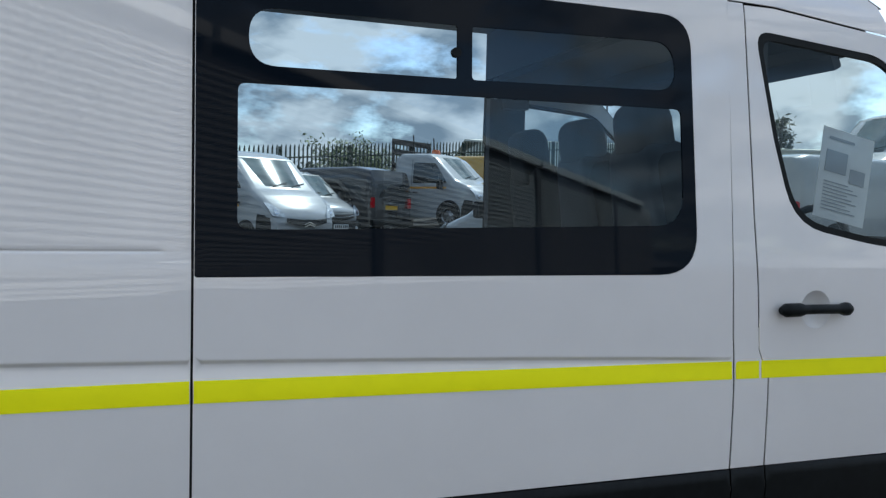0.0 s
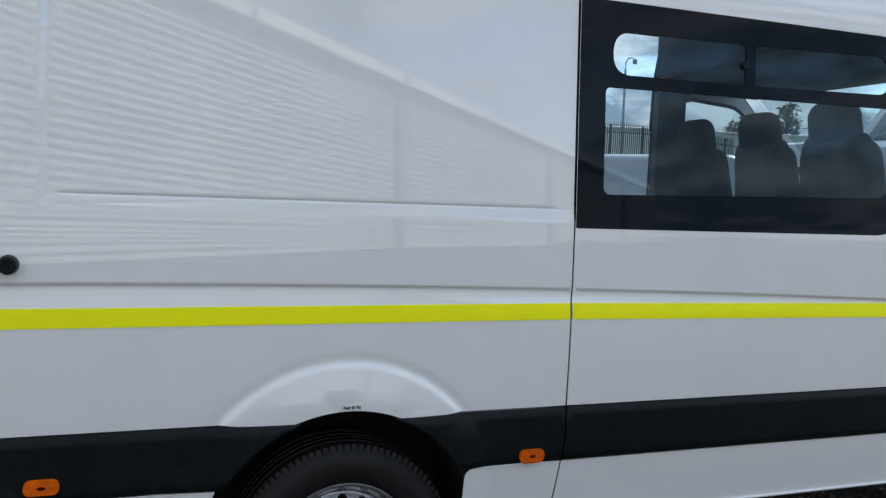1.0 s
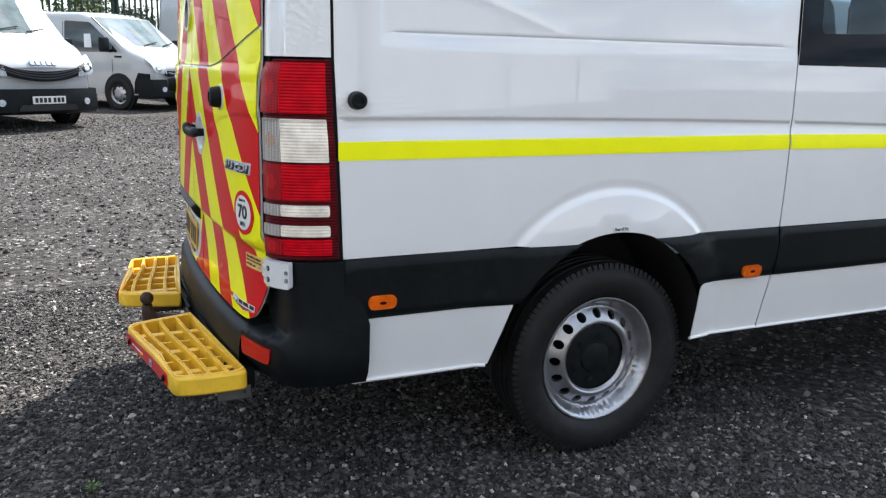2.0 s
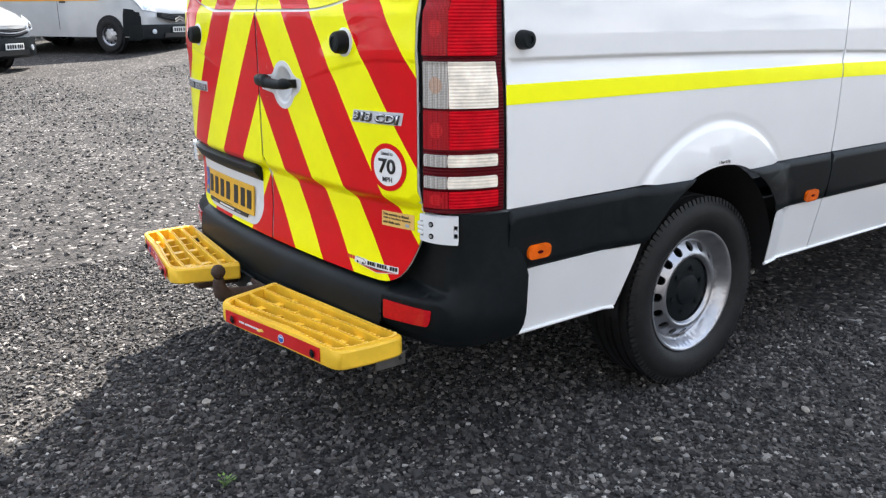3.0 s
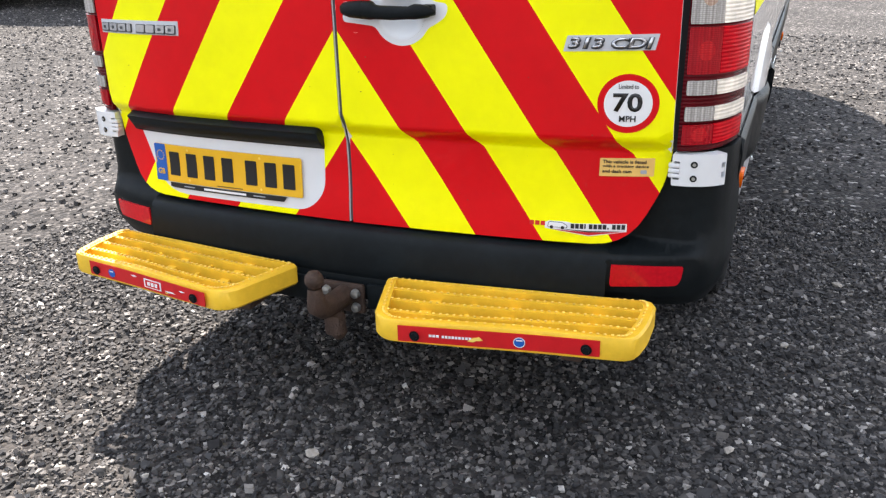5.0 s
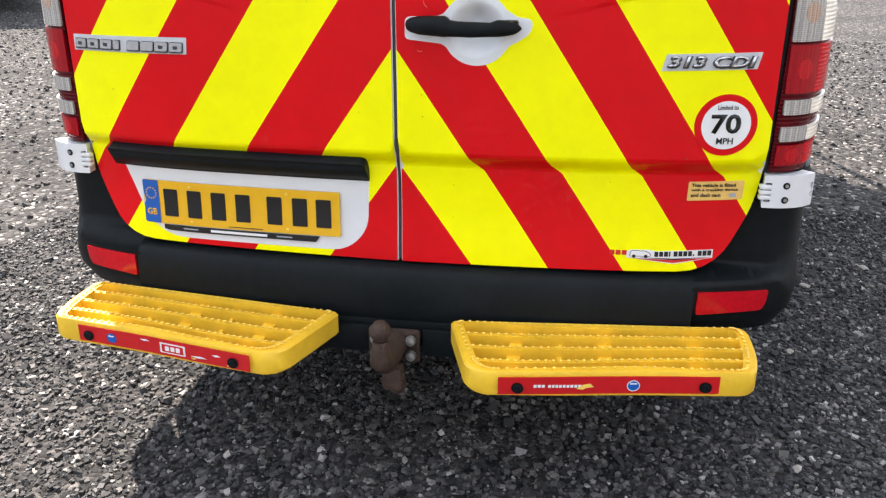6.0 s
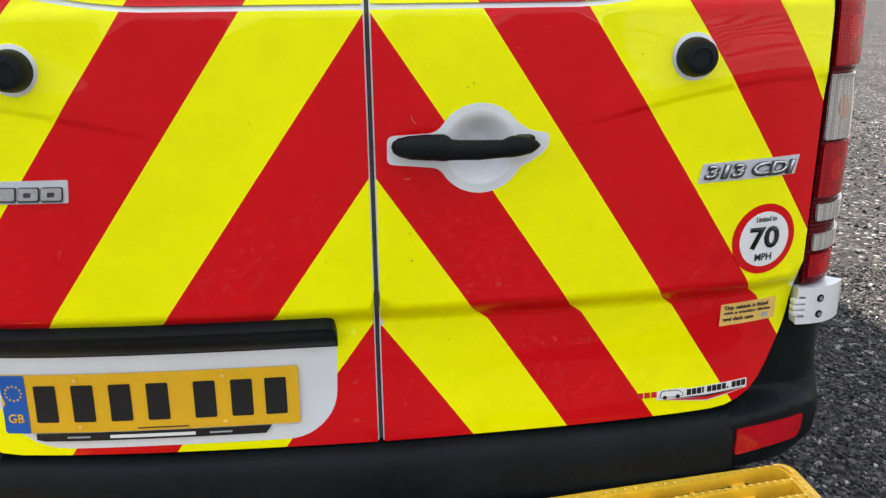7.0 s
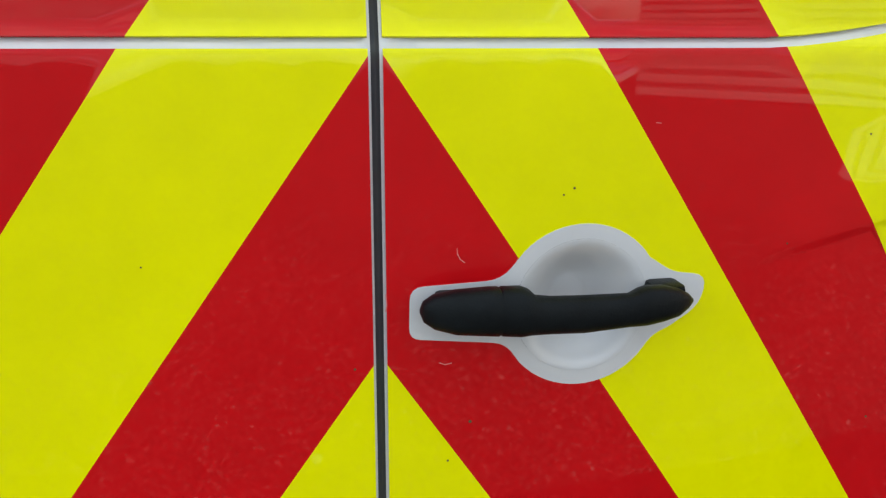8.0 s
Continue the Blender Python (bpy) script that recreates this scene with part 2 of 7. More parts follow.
def revolve(profile, n=48, axis="y", centre=(0, 0, 0), closed=False):
    """Profile of (radius, along) turned round an axis through centre."""
    bm = bmesh.new()
    rings = []
    for r, a in profile:
        ring = []
        for i in range(n):
            t = 2 * math.pi * i / n
            c, s = r * math.cos(t), r * math.sin(t)
            p = {"y": (c, a, s), "x": (a, c, s), "z": (c, s, a)}[axis]
            ring.append(bm.verts.new(Vector(p) + Vector(centre)))
        rings.append(ring)
    pairs = list(zip(rings, rings[1:])) + ([(rings[-1], rings[0])] if closed else [])
    for r1, r2 in pairs:
        for i in range(n):
            bm.faces.new((r1[i], r1[(i + 1) % n], r2[(i + 1) % n], r2[i]))
    if not closed:
        for ring, r in ((rings[0], profile[0][0]), (rings[-1], profile[-1][0])):
            if r < 0.02:
                bmesh.ops.pointmerge(bm, verts=ring, merge_co=sum((v.co for v in ring), Vector()) / n)
    return bm


def tube(points, radius, n=10, closed=False):
    """A round bar along points; radius a number or one a point."""
    bm = bmesh.new()
    pts = [Vector(p) for p in points]
    rings = []
    up = Vector((0.13, 0.07, 1)).normalized()
    for i, p in enumerate(pts):
        if closed:
            d = pts[(i + 1) % len(pts)] - pts[i - 1]
        else:
            d = pts[min(i + 1, len(pts) - 1)] - pts[max(i - 1, 0)]
        d.normalize()
        a = d.cross(up)
        if a.length < 1e-3:
            a = d.cross(Vector((1, 0, 0)))
        a.normalize()
        b = d.cross(a)
        r = radius[i] if isinstance(radius, (list, tuple)) else radius
        rings.append([bm.verts.new(p + r * (math.cos(t) * a + math.sin(t) * b)) for t in (2 * math.pi * k / n for k in range(n))])
    last = len(rings) if closed else len(rings) - 1
    for i in range(last):
        r1, r2 = rings[i], rings[(i + 1) % len(rings)]
        for k in range(n):
            bm.faces.new((r1[k], r1[(k + 1) % n], r2[(k + 1) % n], r2[k]))
    if not closed:
        bm.faces.new(rings[0])
        bm.faces.new(rings[-1])
    return bm


def rounded(points, radius, n=5):
    """A closed outline with its corners rounded; radius a number or one a corner."""
    out = []
    k = len(points)
    for i in range(k):
        p0, p, p1 = (Vector(points[j]) for j in ((i - 1) % k, i, (i + 1) % k))
        r = radius[i] if isinstance(radius, (list, tuple)) else radius
        if r <= 0:
            out.append(tuple(p))
            continue
        a, b = (p0 - p).normalized(), (p1 - p).normalized()
        r = min(r, 0.49 * (p0 - p).length, 0.49 * (p1 - p).length)
        q0, q1 = p + a * r, p + b * r
        for j in range(n + 1):
            t = j / n
            out.append(tuple(q0 * (1 - t) ** 2 + p * 2 * t * (1 - t) + q1 * t * t))
    return out


def circle(cx, cy, r, n=32, r2=None):
    return [(cx + r * math.cos(2 * math.pi * i / n), cy + (r2 or r) * math.sin(2 * math.pi * i / n)) for i in range(n)]


def within(u, v, poly):
    inside = False
    j = len(poly) - 1
    for i in range(len(poly)):
        (x1, y1), (x2, y2) = poly[i], poly[j]
        if (y1 > v) != (y2 > v) and u < (x2 - x1) * (v - y1) / (y2 - y1) + x1:
            inside = not inside
        j = i
    return inside


def densify(poly, step):
    out = []
    for i, p in enumerate(poly):
        q = poly[(i + 1) % len(poly)]
        n = max(1, int(math.hypot(q[0] - p[0], q[1] - p[1]) / step))
        out += [(p[0] + (q[0] - p[0]) * k / n, p[1] + (q[1] - p[1]) * k / n) for k in range(n)]
    return out


def panel(name, surf, outline, mat, parent, holes=(), clips=(), lift=0.0, thick=0.004, step=0.05, extra=(), label="", stretch=1.0):
    """A sheet on a curved surface: outline in (u, v), cut by holes, kept inside clips; lift along the
    surface's normal; thick: depth of its rim and back."""
    from mathutils.geometry import delaunay_2d_cdt
    loops = [densify(p, step) for p in (outline, *holes, *clips)]
    verts, edges = [], []
    for lp in loops:
        k = len(verts)
        verts += [Vector((p[0], p[1] * stretch)) for p in lp]
        edges += [(k + i, k + (i + 1) % len(lp)) for i in range(len(lp))]
    us, vs = [p[0] for p in outline], [p[1] for p in outline]
    u0, u1, v0, v1 = min(us), max(us), min(vs), max(vs)
    def keep(u, v):
        return within(u, v, outline) and all(within(u, v, c) for c in clips) and not any(within(u, v, h) for h in holes)
    nu, nv = int((u1 - u0) / step), int((v1 - v0) / step)
    grid = [(u0 + (i + 0.5) * (u1 - u0) / nu, v0 + (j + 0.5) * (v1 - v0) / nv) for i in range(nu) for j in range(nv)] if nu and nv else []
    verts += [Vector((p[0], p[1] * stretch)) for p in list(grid) + list(extra) if keep(*p)]
    co, _, faces, _, _, _ = delaunay_2d_cdt(verts, edges, [], 0, 1e-5)
    co = [Vector((p[0], p[1] / stretch)) for p in co]
    tris = [f for f in faces if keep(sum(co[i].x for i in f) / 3, sum(co[i].y for i in f) / 3)]
    used = sorted({i for f in tris for i in f})
    idx = {i: k for k, i in enumerate(used)}
    e = 0.0015
    pts, nor = [], []
    for i in used:
        u, v = co[i]
        p = surf(u, v)
        n = (surf(u + e, v) - surf(u - e, v)).cross(surf(u, v + e) - surf(u, v - e)).normalized()
        pts.append(p + n * lift)
        nor.append(n)
    fs = [tuple(idx[i] for i in f) for f in tris]
    count = {}
    for f in fs:
        for a, b in zip(f, f[1:] + f[:1]):
            count[(a, b)] = 1
    rim = [(a, b) for a, b in count if (b, a) not in count]
    nrm = [tuple(n) for n in nor]
    if thick:
        base = len(pts)
        rv = {}
        for a, b in rim:
            for q in (a, b):
                if q not in rv:
                    rv[q] = len(pts)
                    pts += [pts[q].copy(), pts[q] - nor[q] * thick]
                    nrm += [(0, 0, 0), (0, 0, 0)]
        for a, b in rim:
            fs.append((rv[b], rv[a], rv[a] + 1, rv[b] + 1))
    me = bpy.data.meshes.new(name)
    me.from_pydata([tuple(p) for p in pts], [], fs)
    me.shade_smooth()
    me.set_sharp_from_angle(angle=radians(50))
    me.normals_split_custom_set_from_vertices(nrm)
    me.materials.append(mat)
    ob = new(name, me)
    ob.parent = parent
    if label:
        ob["label"] = label
    return ob


def lettering(name, body, surf, u, v, height, mat, parent, width=None, lift=0.003, depth=0.0015, mirror=1, slant=0.0, bold=0.0, align="CENTER"):
    """Raised letters laid on a surface, centred at (u, v) on it; mirror -1 where u runs to the reader's left."""
    cu = bpy.data.curves.new(name, "FONT")
    cu.body, cu.align_x, cu.align_y, cu.shear, cu.offset, cu.resolution_u = body, align, "CENTER", slant, bold, 3
    tmp = bpy.data.objects.new(name + "_tmp", cu)
    scene.collection.objects.link(tmp)
    dg = bpy.context.evaluated_depsgraph_get()
    me = bpy.data.meshes.new_from_object(tmp.evaluated_get(dg))
    bpy.data.objects.remove(tmp)
    bpy.data.curves.remove(cu)
    bm = bmesh.new()
    bm.from_mesh(me)
    bpy.data.meshes.remove(me)
    xs, ys = [p.co.x for p in bm.verts], [p.co.y for p in bm.verts]
    k = height / (max(ys) - min(ys))
    kx = width / (max(xs) - min(xs)) if width else k
    cx, cy = (max(xs) + min(xs)) / 2, (max(ys) + min(ys)) / 2
    res = bmesh.ops.extrude_face_region(bm, geom=bm.faces[:])
    front = {q for q in res["geom"] if isinstance(q, bmesh.types.BMVert)}
    e = 0.002
    for q in bm.verts:
        a, b = u + mirror * (q.co.x - cx) * kx, v + (q.co.y - cy) * k
        n = (surf(a + e, b) - surf(a - e, b)).cross(surf(a, b + e) - surf(a, b - e)).normalized()
        q.co = surf(a, b) + n * (lift + (depth if q in front else 0))
    return part(name, bm, mat, parent)


def thing(name, label, category, place=(0, 0, 0), group=""):
    ob = new(name)
    ob.location = place
    ob.empty_display_size = 0.2
    return tagged(ob, label, category, group)


# ---------------------------------------------------------------- the parked van
W = 1.914                      # width of the body
MID = W / 2
ARCH = (1.19, 0.40, 0.43)      # rear wheel opening


def smooth01(t):
    t = max(0.0, min(1.0, t))
    return t * t * (3 - 2 * t)


def lerp_table(z, table):
    for (a, p), (b, q) in zip(table, table[1:]):
        if z <= b:
            t = (z - a) / (b - a)
            return p + (q - p) * max(0.0, t)
    return table[-1][1]


SIDE = [(0.38, 0.055), (0.60, 0.024), (0.80, 0.006), (0.95, 0.001), (1.08, 0.0), (1.15, 0.002), (1.40, 0.006), (2.20, 0.0445), (2.4, 0.10), (2.5, 0.15), (2.56, 0.24)]


def side_y(x, z):
    """Depth of the body's side at x, z: shoulder line, panel recess, arch flare, nose."""
    y = lerp_table(z, SIDE)
    y = (y + lerp_table(z - 0.04, SIDE) + lerp_table(z + 0.04, SIDE)) / 3
    zc = 1.215 - 0.0068 * (max(x, 0.22) - 0.22) ** 2
    fade = 1.0 if x < 3.3 else max(0.0, 1 - (x - 3.3) / 0.4)
    d = z - zc
    y += fade * 0.0075 * (1 - smooth01((d + 0.014) / 0.014)) * smooth01((d + 0.080) / 0.066)
    if x < 1.93:
        inx = smooth01((x - 0.338) / 0.028)
        y += inx * 0.0055 * smooth01((z - 1.402) / 0.050)
        y += 0.0045 * max(0.0, 1 - abs(z - 1.450) / 0.0045) * smooth01((x - 0.375) / 0.04) * smooth01((1.875 - x) / 0.04)
    if 0.7 < x < 1.7 and z < 1.1:
        r = math.hypot(x - 1.185, z - 0.477)
        y -= 0.007 * smooth01((0.497 - r) / 0.022) + 0.017 * min(1.0, max(0.0, (0.494 - r) / 0.105)) - 0.003 * smooth01((0.535 - r) / 0.03) * smooth01((r - 0.485) / 0.02)
    if x > 4.5:
        y += 0.16 * ((x - 4.5) / 1.25) ** 2.2
    return y


def side_surf(x, z):
    return Vector((x, side_y(x, z), z))


def rear_x(y, z):
    """Depth of the rear doors at y, z: bowed, with the low crease and the waist line."""
    d = min(abs(y - MID), 0.9)
    x = -0.043 + 0.048 * d * d + 0.13 * d ** 6
    x += 0.030 * smooth01((0.836 - z) / 0.040)
    x -= 0.010 * smooth01((0.70 - z) / 0.14)
    if z > 1.0:
        zw = 1.213 - 0.30 * max(0.0, 0.72 - d) ** 1.5
        x -= 0.0045 * smooth01((d - 0.30) / 0.2) * smooth01((z - zw + 0.014) / 0.014) * (1 - smooth01((z - zw - 0.01) / 0.09))
    x += 0.012 * smooth01((z - 1.325) / 0.03)
    x += 0.075 * max(0.0, z - 1.36) ** 1.5
    return x


def rear_surf(u, z):
    """u runs with -y so that the sheet faces backwards."""
    return Vector((rear_x(-u, z), -u, z))


def bez(p0, p1, p2, t):
    return ((1 - t) ** 2 * p0[0] + 2 * t * (1 - t) * p1[0] + t * t * p2[0], (1 - t) ** 2 * p0[1] + 2 * t * (1 - t) * p1[1] + t * t * p2[1])


def corner_surf(s, z):
    """The rounded rear corner, s from the door's edge (0) to the side's seam (1)."""
    up = max(0.0, z - 1.36)
    lean = side_y(0.3, z) - side_y(0.3, 1.1)
    p0 = (rear_x(0.133, max(z, 0.85)) + 0.006, 0.133)
    sx = 0.232 - 0.042 * (z - 0.80) if z < 1.37 else 0.208
    x, y = bez(p0, (p0[0] + 0.006, 0.022 + lean), (sx, side_y(sx, z)), s)
    return Vector((x, y, z))


def far_of(f):
    def g(s, z):
        p = f(-s, z)
        return Vector((p.x, W - p.y, p.z))
    return g


van = thing("panel_van", "white high-roof panel van with red and yellow chevron rear doors", "van")


def both(name, surf, outline, mat, parent=None, **k):
    """A sheet on the near side, and its mirror on the far side."""
    a = panel(name, surf, outline, mat, parent or van, **k)
    flip = lambda pts: [(-p[0], p[1]) for p in reversed(list(pts))]
    k2 = dict(k)
    for key in ("holes", "clips"):
        if key in k2:
            k2[key] = [flip(h) for h in k2[key]]
    if "extra" in k2:
        k2["extra"] = [(-p[0], p[1]) for p in k2["extra"]]
    far = far_of(surf)
    b = panel(name, far, flip(outline), mat, parent or van, **k2)
    return a, b


# --- sides
zs_line = [0.82, 0.9, 1.0, 1.05, 1.395, 1.41, 1.425, 1.44, 1.4445, 1.447, 1.450, 1.453, 1.4555, 1.465, 1.48, 1.5]
def crease_points(x0, x1):
    n = int((x1 - x0) / 0.05)
    out = []
    for i in range(n + 1):
        x = x0 + (x1 - x0) * i / n
        zc = 1.215 - 0.0068 * (max(x, 0.22) - 0.22) ** 2
        out += [(x, zc + d) for d in (-0.08, -0.06, -0.04, -0.028, -0.02, -0.014, -0.010, -0.006, -0.003, 0.0, 0.004)]
        out += [(x, z) for z in zs_line]
    return out


arc_w = [(ARCH[0] + ARCH[2] * math.cos(t), ARCH[1] + ARCH[2] * math.sin(t)) for t in (radians(180 - a) for a in range(64, 117, 3))]
ring_pts = [(1.185 + r * math.cos(radians(a)), 0.477 + r * math.sin(radians(a))) for r in (0.44, 0.46, 0.468, 0.475, 0.480, 0.485, 0.490, 0.495, 0.500, 0.508, 0.52, 0.535) for a in np.arange(38, 146, 1.2)]
rear_quarter = [(0.238, 0.803), (0.812, 0.803), (0.995, 0.787), *arc_w, (1.385, 0.787), (1.555, 0.803), (1.925, 0.803), (1.925, 2.56), (0.213, 2.56), (0.213, 1.37)]
both("rear_quarter_panel", side_surf, rear_quarter, M_WHITE, stretch=4, extra=crease_points(0.25, 1.92) + ring_pts + [(x, z) for x in (0.333, 0.340, 0.347, 0.354, 0.361, 0.368, 0.376) for z in np.arange(1.4, 2.5, 0.012)] + [(x, z) for x in (0.38, 0.388, 0.396, 0.404, 0.412, 0.42, 1.83, 1.84, 1.85, 1.86, 1.87) for z in zs_line[4:]])
WIN = rounded([(1.935, 1.389), (3.350, 1.389), (3.315, 2.140), (1.935, 2.140)], [0.004, 0.13, 0.10, 0.004], 8)
mid_panel = [(1.931, 0.803), (3.484, 0.803), (3.484, 1.1), (3.478, 1.2), (3.440, 2.56), (1.931, 2.56)]
panel("middle_panel", side_surf, mid_panel, M_WHITE, van, holes=[WIN], stretch=4, extra=crease_points(1.95, 3.47))
slide_surf = lambda x, z: side_surf(x + 1.50, z) - Vector((1.50, 0.085, 0))
slid = panel("sliding_door", far_of(slide_surf), [(-(x - 1.50), z) for x, z in reversed(mid_panel)], M_WHITE, van, thick=0.03, label="white side door slid open")
pillar = [(3.490, 0.803), (3.612, 0.803), (3.612, 1.075), (3.575, 1.16), (3.565, 1.35), (3.548, 1.55), (3.505, 2.20), (3.448, 2.20), (3.484, 1.2), (3.490, 1.1)]
both("pillar_panel", side_surf, pillar, M_WHITE, step=0.04)
DOORWIN = rounded([(3.548, 2.125), (3.62, 1.80), (3.70, 1.54), (4.05, 1.475), (4.62, 1.45), (4.56, 1.66), (4.05, 2.085)], [0.06, 0.02, 0.12, 0.1, 0.04, 0.05, 0.06])
front_door = [(3.618, 0.803), (4.66, 0.803), (4.72, 1.2), (4.70, 1.48), (4.62, 1.66), (4.10, 2.145), (3.62, 2.195), (3.511, 2.195), (3.554, 1.55), (3.571, 1.35), (3.581, 1.16), (3.618, 1.075)]
near_door, far_door = both("front_door", side_surf, front_door, M_WHITE, holes=[DOORWIN, circle(3.79, 1.279, 0.0595, 28)], stretch=4, extra=crease_points(3.62, 4.6))
wing = [(4.668, 0.803), (4.74, 0.803), (4.80, 0.78), (5.45, 0.78), (5.74, 0.78), (5.76, 0.95), (5.70, 1.10), (5.30, 1.33), (4.96, 1.47), (4.71, 1.62), (4.728, 1.2)]
wing_arch = [(4.86 + 0.43 * math.cos(radians(a)), 0.40 + 0.43 * math.sin(radians(a))) for a in range(0, 361, 8)]
both("front_wing", side_surf, wing, M_WHITE, holes=[wing_arch])
roof_edge = [(3.447, 2.206), (3.62, 2.203), (4.10, 2.152), (4.04, 2.245), (3.80, 2.38), (3.40, 2.56), (3.446, 2.56)]
both("cab_roof_side", side_surf, roof_edge, M_WHITE, step=0.04)

# --- dark channels behind the seams
for x0, x1, z0, z1 in ((1.912, 1.944, 0.62, 2.54), (3.462, 3.505, 0.62, 1.25), (3.430, 3.470, 1.9, 2.54), (3.590, 3.635, 0.62, 1.10), (0.19, 0.25, 0.80, 2.50)):
    both("seam_channel", side_surf, [(x0, z0), (x1, z0), (x1, z1), (x0, z1)], M_DARK, lift=-0.012, thick=0.0, step=0.06)
both("seam_channel", side_surf, [(3.455, 1.25), (3.500, 1.25), (3.472, 1.90), (3.440, 1.90)], M_DARK, lift=-0.012, thick=0.0, step=0.06)
both("seam_channel", side_surf, [(3.560, 1.08), (3.600, 1.08), (3.580, 1.20), (3.530, 2.18), (3.495, 2.18), (3.555, 1.35)], M_DARK, lift=-0.012, thick=0.0, step=0.06)

# --- reflective stripe along the side
def stripe_z(x):
    return 0.0 if x < 1.93 else -0.010 * (x - 1.93)
for x0, x1 in ((0.222, 1.923), (1.933, 3.479), (3.494, 3.578), (3.588, 4.70)):
    n = max(2, int((x1 - x0) / 0.1))
    lo = [(x0 + (x1 - x0) * i / n, 1.091 + stripe_z(x0 + (x1 - x0) * i / n)) for i in range(n + 1)]
    hi = [(x, z + 0.053) for x, z in reversed(lo)]
    both("stripe", side_surf, lo + hi, M_STRIPE, lift=0.002, thick=0.002, step=0.025)

# --- black rubbing moulding and white skirts
def mould_surf(x, z):
    return Vector((x, side_y(x, z) - 0.016 * smooth01((0.806 - z) / 0.02) * smooth01((z - 0.60) / 0.03), z))
a_r = math.degrees(math.asin((0.80 - ARCH[1]) / 0.425))
a_l = math.degrees(math.asin((0.617 - ARCH[1]) / 0.425))
arc_back = [(ARCH[0] - 0.425 * math.cos(radians(a)), ARCH[1] + 0.425 * math.sin(radians(a))) for a in np.linspace(a_l, a_r, 8)]
arc_front = [(ARCH[0] + 0.425 * math.cos(radians(a)), ARCH[1] + 0.425 * math.sin(radians(a))) for a in np.linspace(a_r, a_l, 8)]
mould = [(x, z) for x in np.arange(0.25, 4.7, 0.06) for z in (0.605, 0.612, 0.625, 0.79, 0.797)]
both("moulding", mould_surf, [(0.326, 0.612), *arc_back, (0.825, 0.800), (0.242, 0.800), (0.242, 0.70), (0.27, 0.645)], M_BLACK, stretch=4, extra=mould)
both("moulding", mould_surf, [*reversed(arc_front), (1.545, 0.800), (1.922, 0.800), (1.922, 0.617)][::-1], M_BLACK, stretch=4, extra=mould)
both("moulding", mould_surf, [(1.928, 0.617), (3.484, 0.617), (3.484, 0.800), (1.928, 0.800)], M_BLACK, stretch=4, extra=mould)
both("moulding", mould_surf, [(3.490, 0.617), (3.612, 0.617), (3.612, 0.800), (3.490, 0.800)], M_BLACK)
both("moulding", mould_surf, [(3.618, 0.617), (4.49, 0.617), (4.56, 0.800), (3.618, 0.800)], M_BLACK)
def skirt_surf(x, z):
    return Vector((x, side_y(x, z) - 0.004, z))
both("skirt", skirt_surf, [(0.325, 0.409), (0.736, 0.409), (0.805, 0.612), (0.322, 0.609)], M_WHITE)
both("skirt", skirt_surf, rounded([(1.568, 0.409), (1.899, 0.409), (1.921, 0.613), (1.575, 0.613)], [0.0, 0.0, 0.0, 0.03]), M_WHITE)
both("skirt", skirt_surf, [(1.905, 0.409), (4.43, 0.409), (4.49, 0.613), (1.927, 0.613)], M_WHITE)
for x0, x1 in ((0.318, 0.728), (1.560, 1.899), (1.903, 4.43)):
    for flip in (False, True):
        pts = [(x0 + (x1 - x0) * i / 12, side_y(x0 + (x1 - x0) * i / 12, 0.41) - 0.006, 0.405) for i in range(13)]
        if flip:
            pts = [(p[0], W - p[1], p[2]) for p in pts]
        part("skirt_lip", tube(pts, 0.006, 8), M_WHITE, van, smooth=50)
for x in (0.357, 1.807, 3.56):
    mz = 0.665 if x < 1 else 0.645
    a, b = both("side_marker", mould_surf, rounded([(x - 0.044, mz - 0.021), (x + 0.044, mz - 0.021), (x + 0.044, mz + 0.021), (x - 0.044, mz + 0.021)], 0.020, 5), M_AMBER, lift=0.010, thick=0.012, step=0.012)
    for sgn, ob in ((1, a), (-1, b)):
        f = mould_surf if sgn == 1 else far_of(mould_surf)
        panel("bulb_window", f, circle(sgn * x, mz, 0.011, 12, 0.005), M_LDRED, ob, lift=0.0125, thick=0.002, step=0.004)

